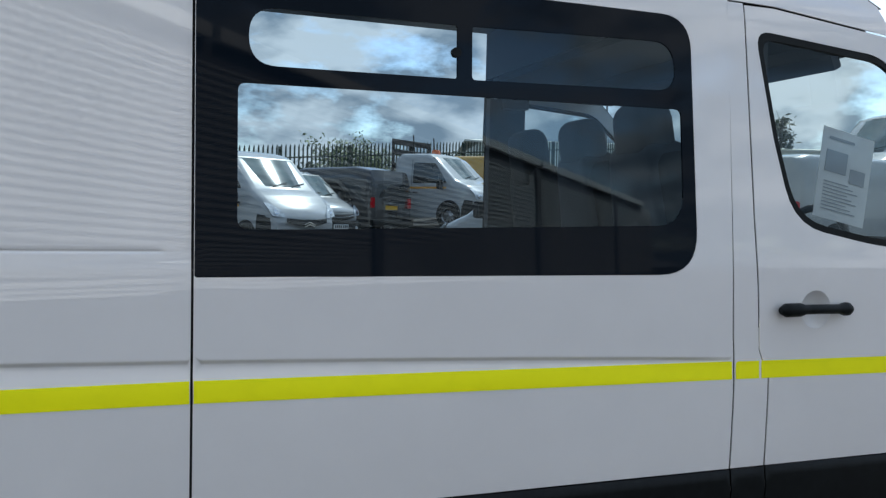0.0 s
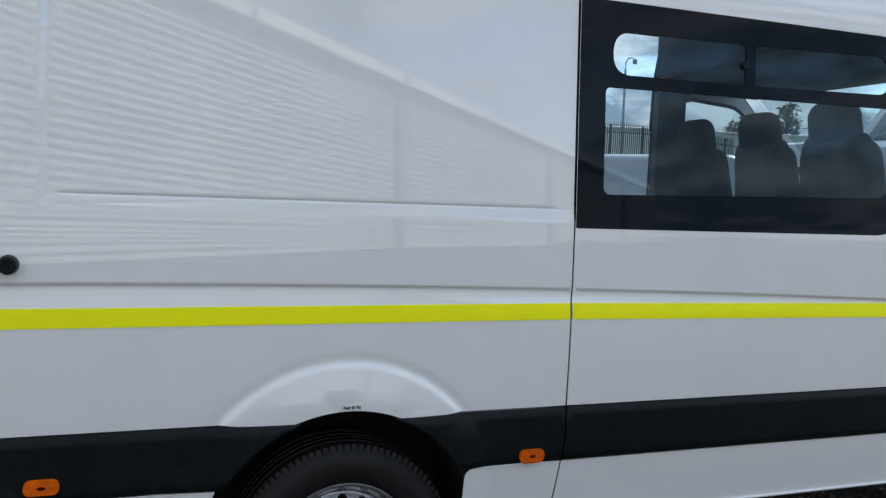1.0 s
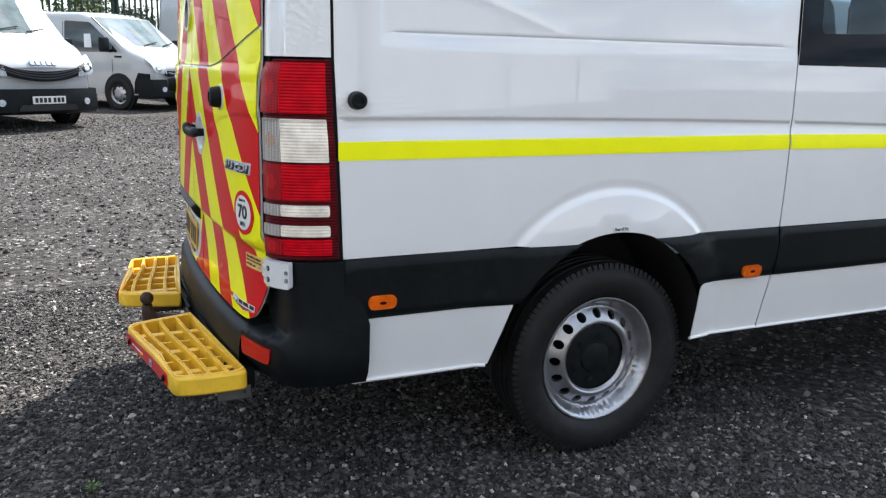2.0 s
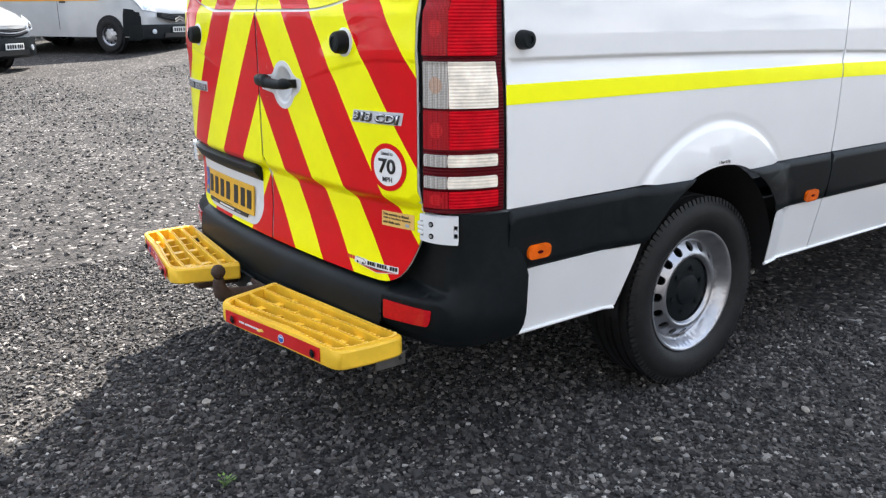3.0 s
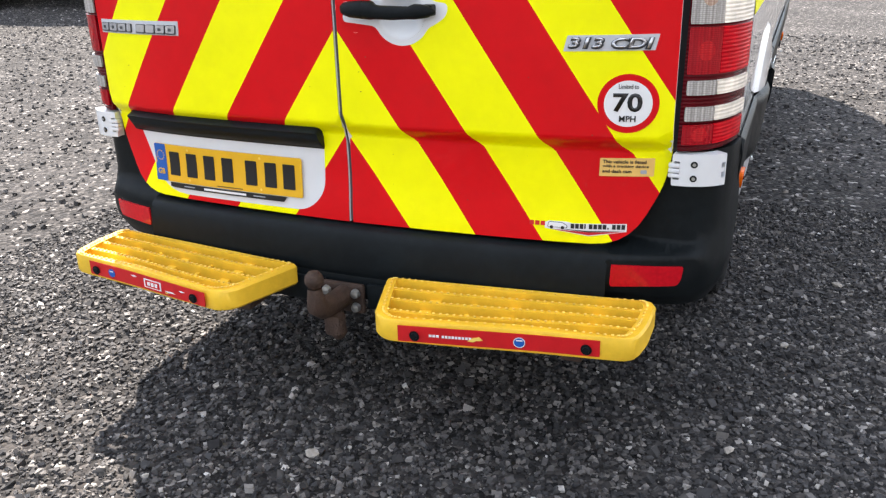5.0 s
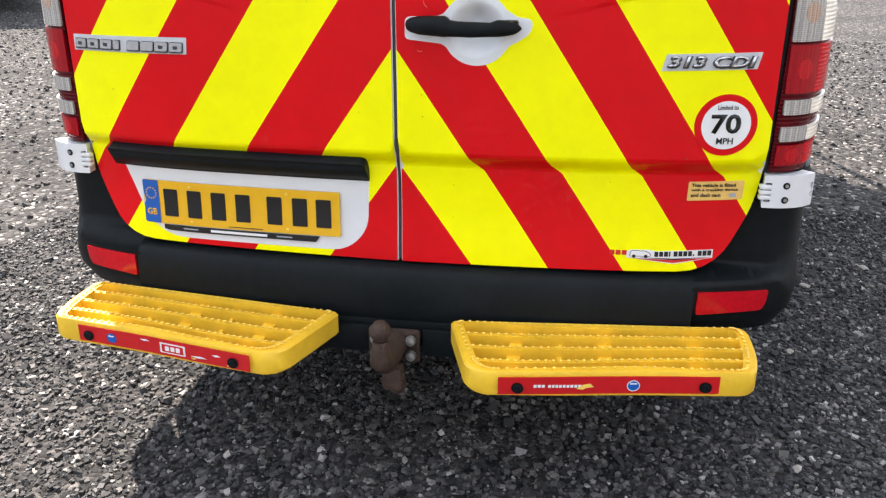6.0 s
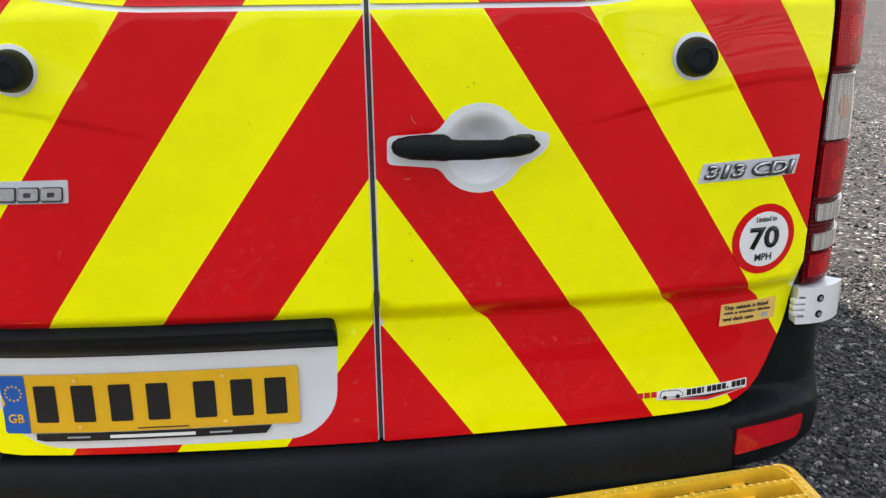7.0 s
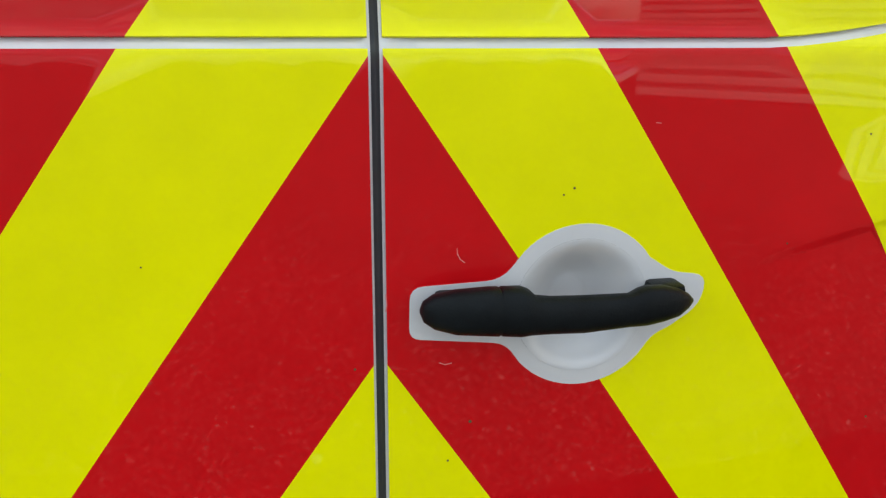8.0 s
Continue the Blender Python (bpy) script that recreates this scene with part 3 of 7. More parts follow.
# --- windows
flipu = lambda pts: [(-p[0], p[1]) for p in reversed(list(pts))]
for sgn, f in ((1, side_surf), (-1, far_of(side_surf))):
    fl = (lambda pts: list(pts)) if sgn == 1 else flipu
    lower = rounded([(2.030, 1.502), (3.298, 1.532), (3.285, 1.868), (2.030, 1.855)], [0.03, 0.09, 0.02, 0.02])
    up1 = rounded([(2.055, 1.899), (2.590, 1.905), (2.590, 2.045), (2.055, 2.040)], [0.072, 0.008, 0.008, 0.072], 8)
    up2 = rounded([(2.632, 1.905), (3.270, 1.920), (3.255, 2.060), (2.632, 2.046)], [0.012, 0.072, 0.072, 0.012], 8)
    if sgn == 1:
        win = new("side_window")
        win.parent = van
    rim = rounded([(1.9325, 1.391), (3.348, 1.391), (3.313, 2.138), (1.9325, 2.138)], [0.004, 0.128, 0.098, 0.004], 8)
    if sgn == 1:
        panel("glass_border", f, rim, M_FRIT, win, holes=[lower, up1, up2], lift=0.0015, thick=0.006, step=0.05, label="black printed glass border")
        for pane in (lower, up1, up2):
            g = panel("pane", f, pane, M_GLASS, win, lift=-0.0012, thick=0.0, step=0.08)
            g.visible_shadow = False
        panel("catch", f, circle(sgn * 2.585, 1.972, 0.013, 16), M_BLACK, win, lift=0.012, thick=0.014, step=0.01)
    dw = new("door_window")
    dw.parent = van
    inner = [(DW[0], DW[1]) for DW in DOORWIN]
    cx, cz = 4.0, 1.8
    shrink = [(x + (cx - x) * 0.05, z + (cz - z) * 0.07) for x, z in inner]
    panel("window_seal", f, fl(inner), M_BLACK, dw, holes=[fl(shrink)], lift=-0.002, thick=0.012, step=0.04)
    g = panel("pane", f, fl(shrink), M_CLEAR, dw, lift=-0.010, thick=0.0, step=0.08)
    g.visible_shadow = False

# --- rear corners: pillar, lamp, hinges, bumper corner
for sgn, f in ((1, corner_surf), (-1, far_of(corner_surf))):
    fl = (lambda pts: list(pts)) if sgn == 1 else flipu
    panel("corner_pillar", f, fl([(0.0, 1.376), (0.985, 1.376), (0.985, 2.56), (0.0, 2.56)]), M_WHITE, van, step=0.06, thick=0.01)
    panel("door_shut", f, fl([(-0.10, 0.80), (0.07, 0.80), (0.07, 2.48), (-0.10, 2.48)]), M_DARK, van, lift=-0.014, thick=0.0, step=0.06)
    lamp = new("tail_lamp")
    lamp.parent = van
    lamp["label"] = "tall red and clear tail lamp"
    panel("housing", f, fl(rounded([(0.02, 0.803), (0.985, 0.803), (0.985, 1.369), (0.06, 1.369)], [0.02, 0.02, 0.02, 0.2])), M_LDRED, lamp, lift=-0.002, thick=0.03, step=0.04)
    for nm, z0, z1, mat in (("red_lens", 1.222, 1.360, M_LRED), ("clear_lens", 1.087, 1.206, M_LCLR), ("red_lens", 0.978, 1.080, M_LRED), ("red_lens", 0.818, 0.864, M_LRED)):
        inner = M_LREDF if mat is M_LRED else M_LCLRF
        for s0, s1, mt in ((0.06, 0.42, inner), (0.425, 0.93, mat)):
            lens = panel(nm, f, fl(rounded([(s0, z0), (s1, z0), (s1, z1), (s0, z1)], 0.008)), mt, lamp, lift=0.003, thick=0.006, step=0.02)
            if s0 < 0.1:
                panel("bulb", f, fl(circle(0.25, (z0 + z1) / 2, 0.09, 18, min(0.022, (z1 - z0) * 0.36))), M_LREDB if mat is M_LRED else M_LCLRB, lens, lift=0.0036, thick=0.001, step=0.02)
    for z0, z1 in ((0.932, 0.964), (0.873, 0.905)):
        for s0, s1, mt in ((0.07, 0.40, M_LCLRF), (0.405, 0.92, M_LCLR)):
            panel("clear_lens", f, fl(rounded([(s0, z0), (s1, z0), (s1, z1), (s0, z1)], 0.012)), mt, lamp, lift=0.005, thick=0.006, step=0.012)
    def hinge_surf(q, z, sgn=sgn):
        x, y = bez((0.033, 0.136), (0.026, 0.062), (0.078, 0.020), q * sgn)
        lean = 0.075 * max(0.0, z - 1.36) ** 1.5
        return Vector((x + lean + 0.6 * lean, y if sgn == 1 else W - y, z))
    for z0 in (0.722, 1.725):
        hinge = new("hinge")
        hinge.parent = van
        hinge["label"] = "white painted door hinge"
        body = rounded([(0.0, z0), (1.0, z0), (1.0, z0 + 0.075), (0.0, z0 + 0.075)], [0.012, 0.012, 0.012, 0.012])
        notch = rounded([(0.90, z0 + 0.018), (0.985, z0 + 0.018), (0.985, z0 + 0.054), (0.90, z0 + 0.054)], 0.004)
        cut = rounded([(0.02, z0 + 0.014), (0.12, z0 + 0.014), (0.12, z0 + 0.058), (0.02, z0 + 0.058)], 0.004)
        leaf = panel("leaf", hinge_surf, fl(body), M_WHITE2, hinge, holes=[fl(notch), fl(cut)], lift=0.0, thick=0.030, step=0.03)
        panel("leaf_back", hinge_surf, fl(body), M_DARK, leaf, lift=-0.016, thick=0.0, step=0.06)
        panel("notch_web", hinge_surf, fl([(0.90, z0 + 0.031), (0.985, z0 + 0.031), (0.985, z0 + 0.041), (0.90, z0 + 0.041)]), M_WHITE2, leaf, lift=-0.003, thick=0.012, step=0.03)
        for zz in (0.019, 0.052):
            panel("bolt", hinge_surf, fl(circle(0.36, z0 + zz, 0.062, 18, 0.0078)), M_BLACK, hinge, lift=0.0015, thick=0.003, step=0.02)
            panel("bolt_head", hinge_surf, fl(circle(0.36, z0 + zz, 0.034, 6, 0.0042)), M_ZINC, hinge, lift=0.0035, thick=0.003, step=0.02)
        for dz in (0.024, 0.036, 0.048):
            kp = hinge_surf(sgn * 0.04, z0 + dz)
            part("knuckle", boxed(kp.x + 0.006, kp.y + sgn * 0.001, kp.z, 0.018, 0.026, 0.0098, 0.003), M_WHITE2, hinge, smooth=40)


def spline(pts, s):
    """Smooth curve through points, s from 0 to 1."""
    n = len(pts) - 1
    t = min(max(s, 0.0), 0.99999) * n
    i = int(t)
    f = t - i
    p = [pts[min(max(j, 0), n)] for j in (i - 1, i, i + 1, i + 2)]
    return tuple(0.5 * (2 * p[1][c] + (p[2][c] - p[0][c]) * f + (2 * p[0][c] - 5 * p[1][c] + 4 * p[2][c] - p[3][c]) * f * f
                        + (3 * p[1][c] - p[0][c] - 3 * p[2][c] + p[3][c]) * f ** 3) for c in (0, 1))


LOW = [(-0.015, 0.27), (0.003, 0.20), (0.030, 0.115), (0.068, 0.045), (0.125, 0.012), (0.20, 0.0), (0.318, 0.0)]
UPP = [(0.082, 0.30), (0.078, 0.20), (0.078, 0.125), (0.096, 0.055), (0.145, 0.018), (0.21, 0.004), (0.318, -0.004)]


def bumper_corner(s, z):
    a, b = spline(LOW, s), spline(UPP, s)
    w = 0.028 + 0.10 * smooth01((s - 0.40) / 0.22)
    k = smooth01((z - 0.540 + 0.45 * (w - 0.028)) / w)
    x, y = a[0] + (b[0] - a[0]) * k, a[1] + (b[1] - a[1]) * k
    under = 0.05 * smooth01((0.47 - z) / 0.09)
    return Vector((x + under * (1 - s), y + under * 0.6 + max(0, 0.5 - z) * 0.1, z))


for sgn, f in ((1, bumper_corner), (-1, far_of(bumper_corner))):
    fl = (lambda pts: list(pts)) if sgn == 1 else flipu
    cnr = panel("bumper_corner", f, fl([(0.0, 0.415), (0.12, 0.405), (1.0, 0.405), (1.0, 0.60), (0.955, 0.66), (0.888, 0.715), (0.888, 0.797), (0.0, 0.797)]), M_BLACK, van, thick=0.02, step=0.035,
                extra=[(s, z) for s in np.arange(0.02, 1, 0.03) for z in (0.50, 0.518, 0.535, 0.541, 0.547, 0.554, 0.561, 0.567, 0.575, 0.60)])
    panel("reflector", f, fl(rounded([(0.046, 0.468), (0.372, 0.472), (0.380, 0.521), (0.045, 0.524)], [0.016, 0.024, 0.006, 0.005])), M_REFL, cnr, lift=0.005, thick=0.010, step=0.02, label="red plastic reflector")


def bumper_x(y):
    d = abs(y - MID)
    return -0.062 + 0.075 * d * d + 0.05 * d ** 6


def bumper_mid(u, v):
    """v runs up the bumper's section: under edge, face, shoulder and ledge back to the doors."""
    y = -u
    sec = [(0.10, 0.395), (0.022, 0.402), (0.0, 0.425), (-0.002, 0.47), (0.004, 0.515), (0.014, 0.540), (0.035, 0.552), (0.07, 0.557), (0.11, 0.56)]
    p = spline(sec, v)
    return Vector((bumper_x(y) + p[0], y, p[1]))


panel("bumper_beam", bumper_mid, [(-1.648, 0.0), (-0.266, 0.0), (-0.266, 1.0), (-1.648, 1.0)], M_BLACK, van, step=0.05, thick=0.0,
      extra=[(u, v) for u in np.arange(-1.64, -0.27, 0.06) for v in (0.08, 0.16, 0.6, 0.65, 0.7, 0.75, 0.8)])

# --- rear doors with chevrons
GAP = 0.0036
door_r = rounded([(-0.137, 0.820), (-0.150, 0.72), (-0.225, 0.566), (-0.957 + GAP, 0.560), (-0.957 + GAP, 2.50), (-0.20, 2.50), (-0.137, 1.4)][::-1], [0.0, 0.15, 0.0, 0.0, 0.20, 0.1, 0.0])
door_l = [(-W - p[0], p[1]) for p in reversed(door_r)]
RECESS = rounded([(-1.672, 0.755), (-1.600, 0.578), (-1.090, 0.578), (-1.035, 0.63), (-1.030, 0.755)], [0.0, 0.09, 0.06, 0.05, 0.0])
BAR = rounded([(-1.700, 0.755), (-1.028, 0.755), (-1.030, 0.803), (-1.700, 0.803)], [0.004, 0.004, 0.015, 0.006])
BOWL = (-0.776, 1.108)
def arc_of(a0, a1):
    return [((BOWL[0] + 0.0755 * math.cos(radians(a)), BOWL[1] + 0.0755 * math.sin(radians(a))), 0.0) for a in range(a0, a1, 6)]


handle_path = ([((-0.850, 1.136), 0.014), ((-0.931, 1.133), 0.012), ((-0.932, 1.086), 0.010), ((-0.846, 1.077), 0.012)] + arc_of(222, 322)
               + [((-0.706, 1.076), 0.010), ((-0.690, 1.083), 0.006), ((-0.661, 1.102), 0.020), ((-0.656, 1.131), 0.014), ((-0.690, 1.135), 0.010)] + arc_of(34, 142))
HANDLE = rounded([p for p, _ in handle_path], [r for _, r in handle_path], 4)
CAPS = [(-0.411, 1.249, 0.040), (-1.503, 1.249, 0.040)]
creasev = [(u, z) for u in np.arange(-1.77, -0.13, 0.05) for z in (0.785, 0.793, 0.80, 0.808, 0.816, 0.824, 0.832, 0.84, 1.318, 1.327, 1.336, 1.345, 1.356)]
for i in range(34):
    u = -0.14 - 0.5 * i / 33
    for uu in (u, -W - u):
        zw = 1.213 - 0.30 * max(0.0, 0.72 - abs(-uu - MID)) ** 1.5
        creasev += [(uu, zw + d) for d in (-0.02, -0.014, -0.009, -0.004, 0.0, 0.006, 0.02, 0.04)]
white_line = []
for i in range(25):
    y = 0.96 - 0.83 * i / 24
    white_line.append((-y, 1.336 + 0.42 * max(0.0, 0.62 - y) ** 1.7))
doors = []
for nm, dpoly, s in (("rear_door", door_r, 1), ("rear_door", door_l, -1)):
    door = panel(nm, rear_surf, dpoly, M_WHITE, van, lift=-0.003, thick=0.004, holes=[circle(*BOWL, 0.0625, 36)] if s == 1 else (), step=0.05, stretch=4, extra=creasev, label="rear door in red and yellow chevron vinyl")
    doors.append(door)
    line = [(u, z) for u, z in white_line] if s == 1 else [(-W - u, z) for u, z in white_line]
    edge_lo = [(u, z - 0.0045) for u, z in line]
    edge_hi = [(u, z + 0.0045) for u, z in line]
    end = 0.0 if s == 1 else -W
    low_zone = edge_lo + [(end, edge_lo[-1][1]), (end, 0.4), (line[0][0], 0.4)]
    high_zone = edge_hi + [(end, edge_hi[-1][1]), (end, 2.6), (line[0][0], 2.6)]
    holes = [HANDLE, circle(*CAPS[0], n=28)] if s == 1 else [RECESS, BAR, circle(*CAPS[1], n=28)]
    seam = -MID + s * 0.0060
    clipin = [(seam, 0.4), (seam, 2.49), (end - s * 0.139, 2.49), (end - s * 0.139, 0.4)]
    # height at the seam and slope of each colour's edge
    if s == 1:
        cuts = [(0.800, 1.38), (1.072, 1.479), (1.336, 1.490), (1.612, 1.513), (1.871, 1.497), (2.129, 1.478), (2.405, 1.520)]
    else:
        cuts = [(0.803, 1.39), (1.072, 1.416), (1.335, 1.412), (1.610, 1.420), (1.858, 1.400), (2.066, 1.335), (2.370, 1.400)]
    cuts += [(cuts[-1][0] + 0.262 * q, 1.5 if s == 1 else 1.4) for q in range(1, 7)]
    bands = [((0.0, 1.33), cuts[0])] + list(zip(cuts, cuts[1:]))
    for k, (b0, b1) in enumerate(bands):
        mat = M_RED if k % 2 == 0 else M_YEL
        def run(z, b):
            b, m = b
            if b < 0.832 or z >= 0.812:
                return (b - z) / m
            return (b - z) / m + 0.010 * min(1.0, (0.812 - z) / 0.022)
        levels = [2.6, 0.84, 0.832, 0.824, 0.816, 0.812, 0.808, 0.80, 0.793, 0.79, 0.785, 0.70, 0.63, 0.5]
        outer = [(-MID + s * run(z, b1), z) for z in levels]
        inner = [(-MID + s * run(z, b0), z) for z in levels]
        band = outer + inner[::-1]
        if s == -1:
            band = band[::-1]
        for zone in (low_zone, high_zone):
            lo, hi = min(p[1] for p in zone), max(p[1] for p in zone)
            if b1[0] < lo or b0[0] - 1.34 > min(hi, 2.5):
                continue
            mids = [p for p in ((-MID + s * i * 0.03, z) for i in range(28) for z in np.arange(0.57, 2.5, 0.03)) if within(*p, band) and within(*p, zone) and within(*p, dpoly)]
            if not mids:
                continue
            panel("chevron", rear_surf, band, mat, door, clips=[dpoly, zone, clipin], holes=[h for h in holes], lift=0.0024, thick=0.0024, step=0.05, stretch=4, extra=[p for p in creasev if within(*p, band)])

# --- door furniture
door_r_ob, door_l_ob = doors
panel("handle_surround", rear_surf, HANDLE, M_WHITE2, door_r_ob, holes=[circle(*BOWL, 0.0620, 36)], lift=0.003, thick=0.006, step=0.012)


def bowl(u, z):
    r = min(1.0, math.hypot(u - BOWL[0], z - BOWL[1]) / 0.0620)
    return rear_surf(u, z) + Vector((0.040 * (1 - smooth01((r - 0.25) / 0.75)), 0, 0))


panel("handle_bowl", bowl, circle(*BOWL, 0.0620, 36), M_WHITE2, door_r_ob, lift=0.003, thick=0.0, step=0.005)
# the grip: y, top and bottom along it, with a lock end, a slim middle and a rounded foot
GRIP = [(0.921, 1.110, 1.106), (0.918, 1.117, 1.098), (0.909, 1.123, 1.092), (0.890, 1.127, 1.087), (0.860, 1.129, 1.085), (0.8525, 1.129, 1.0845), (0.851, 1.1275, 1.086),
        (0.8495, 1.129, 1.0845), (0.832, 1.129, 1.083), (0.825, 1.126, 1.084), (0.819, 1.120, 1.084), (0.804, 1.118, 1.084), (0.774, 1.117, 1.083), (0.730, 1.116, 1.085), (0.721, 1.120, 1.085),
        (0.713, 1.122, 1.085), (0.696, 1.121, 1.087), (0.680, 1.117, 1.090), (0.669, 1.111, 1.096), (0.663, 1.105, 1.101)]
hb = bmesh.new()
rings = []
for y, zt, zb in GRIP:
    y, zt, zb = 1.021 + (y - 1.021) * 0.955, 1.35 + (zt - 1.35) * 0.955, 1.35 + (zb - 1.35) * 0.955
    t = (0.926 - y) / 0.245
    h = (zt - zb) / 2
    out = 0.024 + 0.010 * math.sin(math.pi * min(1.0, max(0.0, t))) ** 0.7
    deep = min(0.016, 0.8 * h)
    rings.append([hb.verts.new((rear_x(y, 1.108) - out - deep * math.copysign(abs(math.cos(a)) ** 0.8, math.cos(a)), y, (zt + zb) / 2 + h * math.copysign(abs(math.sin(a)) ** 0.8, math.sin(a))))
                  for a in (2 * math.pi * q / 20 for q in range(20))])
for a, b in zip(rings, rings[1:]):
    for q in range(20):
        hb.faces.new((a[q], a[(q + 1) % 20], b[(q + 1) % 20], b[q]))
hb.faces.new(rings[0])
hb.faces.new(rings[-1])
handle = part("door_handle", hb, M_BLACK, door_r_ob, "black plastic grab handle", smooth=50)
for y, w in ((0.885, 0.05), (0.702, 0.03)):
    part("handle_foot", boxed(rear_x(y, 1.108) - 0.012, y, 1.1165, 0.030, w, 0.026, 0.005), M_BLACK, handle, smooth=40)
for k, (u, z, r) in enumerate(CAPS):
    d = door_r_ob if k == 0 else door_l_ob
    x = rear_x(-u, z)
    part("stop_ring", revolve([(0.030, 0.006), (0.040, 0.006), (0.0405, -0.003), (0.031, -0.005)], 28, "x", (x, -u, z)), M_WHITE2, d, smooth=40)
    part("rubber_stop", revolve([(0.033, 0.004), (0.033, -0.012), (0.030, -0.030), (0.026, -0.036), (0.017, -0.038), (0.0165, -0.0345), (0.0, -0.034)], 28, "x", (x, -u, z)), M_BLACK, d, "black rubber door stop", smooth=35)
p = side_surf(0.276, 1.26)
part("rubber_stop", revolve([(0.026, 0.004), (0.026, -0.010), (0.023, -0.030), (0.019, -0.034), (0.011, -0.034), (0.010, -0.030), (0.0, -0.030)], 24, "y", p), M_BLACK, van, "black rubber door stop", smooth=35)

# --- plate recess on the left-hand door
panel("plate_panel", rear_surf, RECESS, M_WHITE2, door_l_ob, lift=0.003, thick=0.003, step=0.04)
bar_surf = lambda u, z: rear_surf(u, z) + Vector((-0.030 * smooth01((z - 0.752) / 0.03), 0, 0))
panel("plate_lamp_bar", bar_surf, BAR, M_BLACK, door_l_ob, lift=0.004, thick=0.03, step=0.02, label="black plastic light bar over the plate")
plate_at = lambda u, z: rear_surf(u, z) + Vector((-0.006 - 0.010 * (z - 0.60), 0, 0))
plate = panel("number_plate", plate_at, rounded([(-1.622, 0.612), (-1.102, 0.612), (-1.102, 0.722), (-1.622, 0.722)], 0.006), M_PLATE, door_l_ob, lift=0.003, thick=0.004, step=0.05, label="yellow rear number plate")
panel("blue_band", plate_at, rounded([(-1.622, 0.612), (-1.578, 0.612), (-1.578, 0.722), (-1.622, 0.722)], [0.006, 0.0, 0.0, 0.006]), M_BLUE, plate, lift=0.0045, thick=0.001, step=0.02)
lettering("country_letters", "GB", plate_at, -1.600, 0.640, 0.017, M_PLATE, plate, width=0.028, lift=0.005, depth=0.0005, bold=0.02)
for i in range(12):
    a = 2 * math.pi * i / 12
    panel("star", plate_at, circle(-1.600 + 0.014 * math.cos(a), 0.688 + 0.014 * math.sin(a), 0.0022, 5), M_PLATE, plate, lift=0.005, thick=0.0005, step=0.01)
for u0 in (-1.545, -1.480, -1.415, -1.350, -1.268, -1.203, -1.143):
    panel("character_bar", plate_at, rounded([(u0 - 0.019, 0.632), (u0 + 0.019, 0.632), (u0 + 0.019, 0.702), (u0 - 0.019, 0.702)], 0.003), M_INK, plate, lift=0.0047, thick=0.001, step=0.03)
for u0, z0 in ((-1.490, 0.712), (-1.235, 0.712), (-1.490, 0.624), (-1.235, 0.624)):
    p = plate_at(u0, z0)
    part("screw_cap", revolve([(0.0, -0.0065), (0.004, -0.006), (0.0055, -0.003)], 12, "x", p), M_STEPT, plate, smooth=60)
panel("dealer_strip", plate_at, [(-1.570, 0.598), (-1.555, 0.595), (-1.165, 0.595), (-1.155, 0.609), (-1.570, 0.609)], M_INK, plate, lift=0.002, thick=0.003, step=0.04)
panel("text_bar", plate_at, [(-1.44, 0.5995), (-1.29, 0.5995), (-1.29, 0.6055), (-1.44, 0.6055)], M_INKW, plate, lift=0.0035, thick=0.0008, step=0.04)
for u0 in (-1.495, -1.245):
    panel("text_bar", plate_at, [(u0 - 0.020, 0.601), (u0 + 0.020, 0.601), (u0 + 0.020, 0.604), (u0 - 0.020, 0.604)], M_GREYINK, plate, lift=0.0035, thick=0.0008, step=0.04)
panel("text_bar", plate_at, [(-1.39, 0.6165), (-1.30, 0.6165), (-1.30, 0.6185), (-1.39, 0.6185)], M_RUST, plate, lift=0.0045, thick=0.0006, step=0.04)

# --- badges and stickers
badge = panel("model_badge", rear_surf, rounded([(-0.386, 1.029), (-0.188, 1.033), (-0.180, 1.068), (-0.377, 1.064)], 0.002), M_SILVERV, door_r_ob, lift=0.0035, thick=0.002, step=0.03, label="silver model badge")
# a bolder dark copy below paints the shadow round the raised letters
lettering("badge_shade", "313 CDI", rear_surf, -0.283, 1.0480, 0.0262, M_TRIM, badge, width=0.185, lift=0.0040, depth=0.0040, slant=0.20, bold=0.060)
lettering("badge_letters", "313 CDI", rear_surf, -0.2835, 1.0496, 0.0225, M_BADGE, badge, width=0.181, lift=0.0080, depth=0.0012, slant=0.20, bold=0.012)
badge2 = panel("name_badge", rear_surf, rounded([(-1.756, 1.036), (-1.447, 1.038), (-1.443, 1.076), (-1.754, 1.073)], 0.002), M_SILVERV, door_l_ob, lift=0.0035, thick=0.002, step=0.03, label="silver name badge")
for i in range(8):
    u0 = -1.748 + i * 0.0372
    w0 = 0.032 if i not in (3,) else 0.016
    # dark shape under each letter, painted in as its shadow
    panel("letter_shade", rear_surf, rounded([(u0 - 0.001, 1.0405), (u0 + w0 + 0.001, 1.0405), (u0 + w0 + 0.004, 1.065), (u0 + 0.002, 1.065)], 0.004), M_TRIM, badge2, lift=0.0075, thick=0.005, step=0.02)
    panel("letter_shape", rear_surf, rounded([(u0, 1.044), (u0 + w0, 1.044), (u0 + w0 + 0.003, 1.064), (u0 + 0.003, 1.064)], 0.004), M_BADGE, badge2, lift=0.0085, thick=0.001, step=0.02,
          holes=[rounded([(u0 + 0.010, 1.049), (u0 + 0.022, 1.049), (u0 + 0.023, 1.057), (u0 + 0.011, 1.057)], 0.002)] if i in (0, 1, 2, 6, 7) else [])
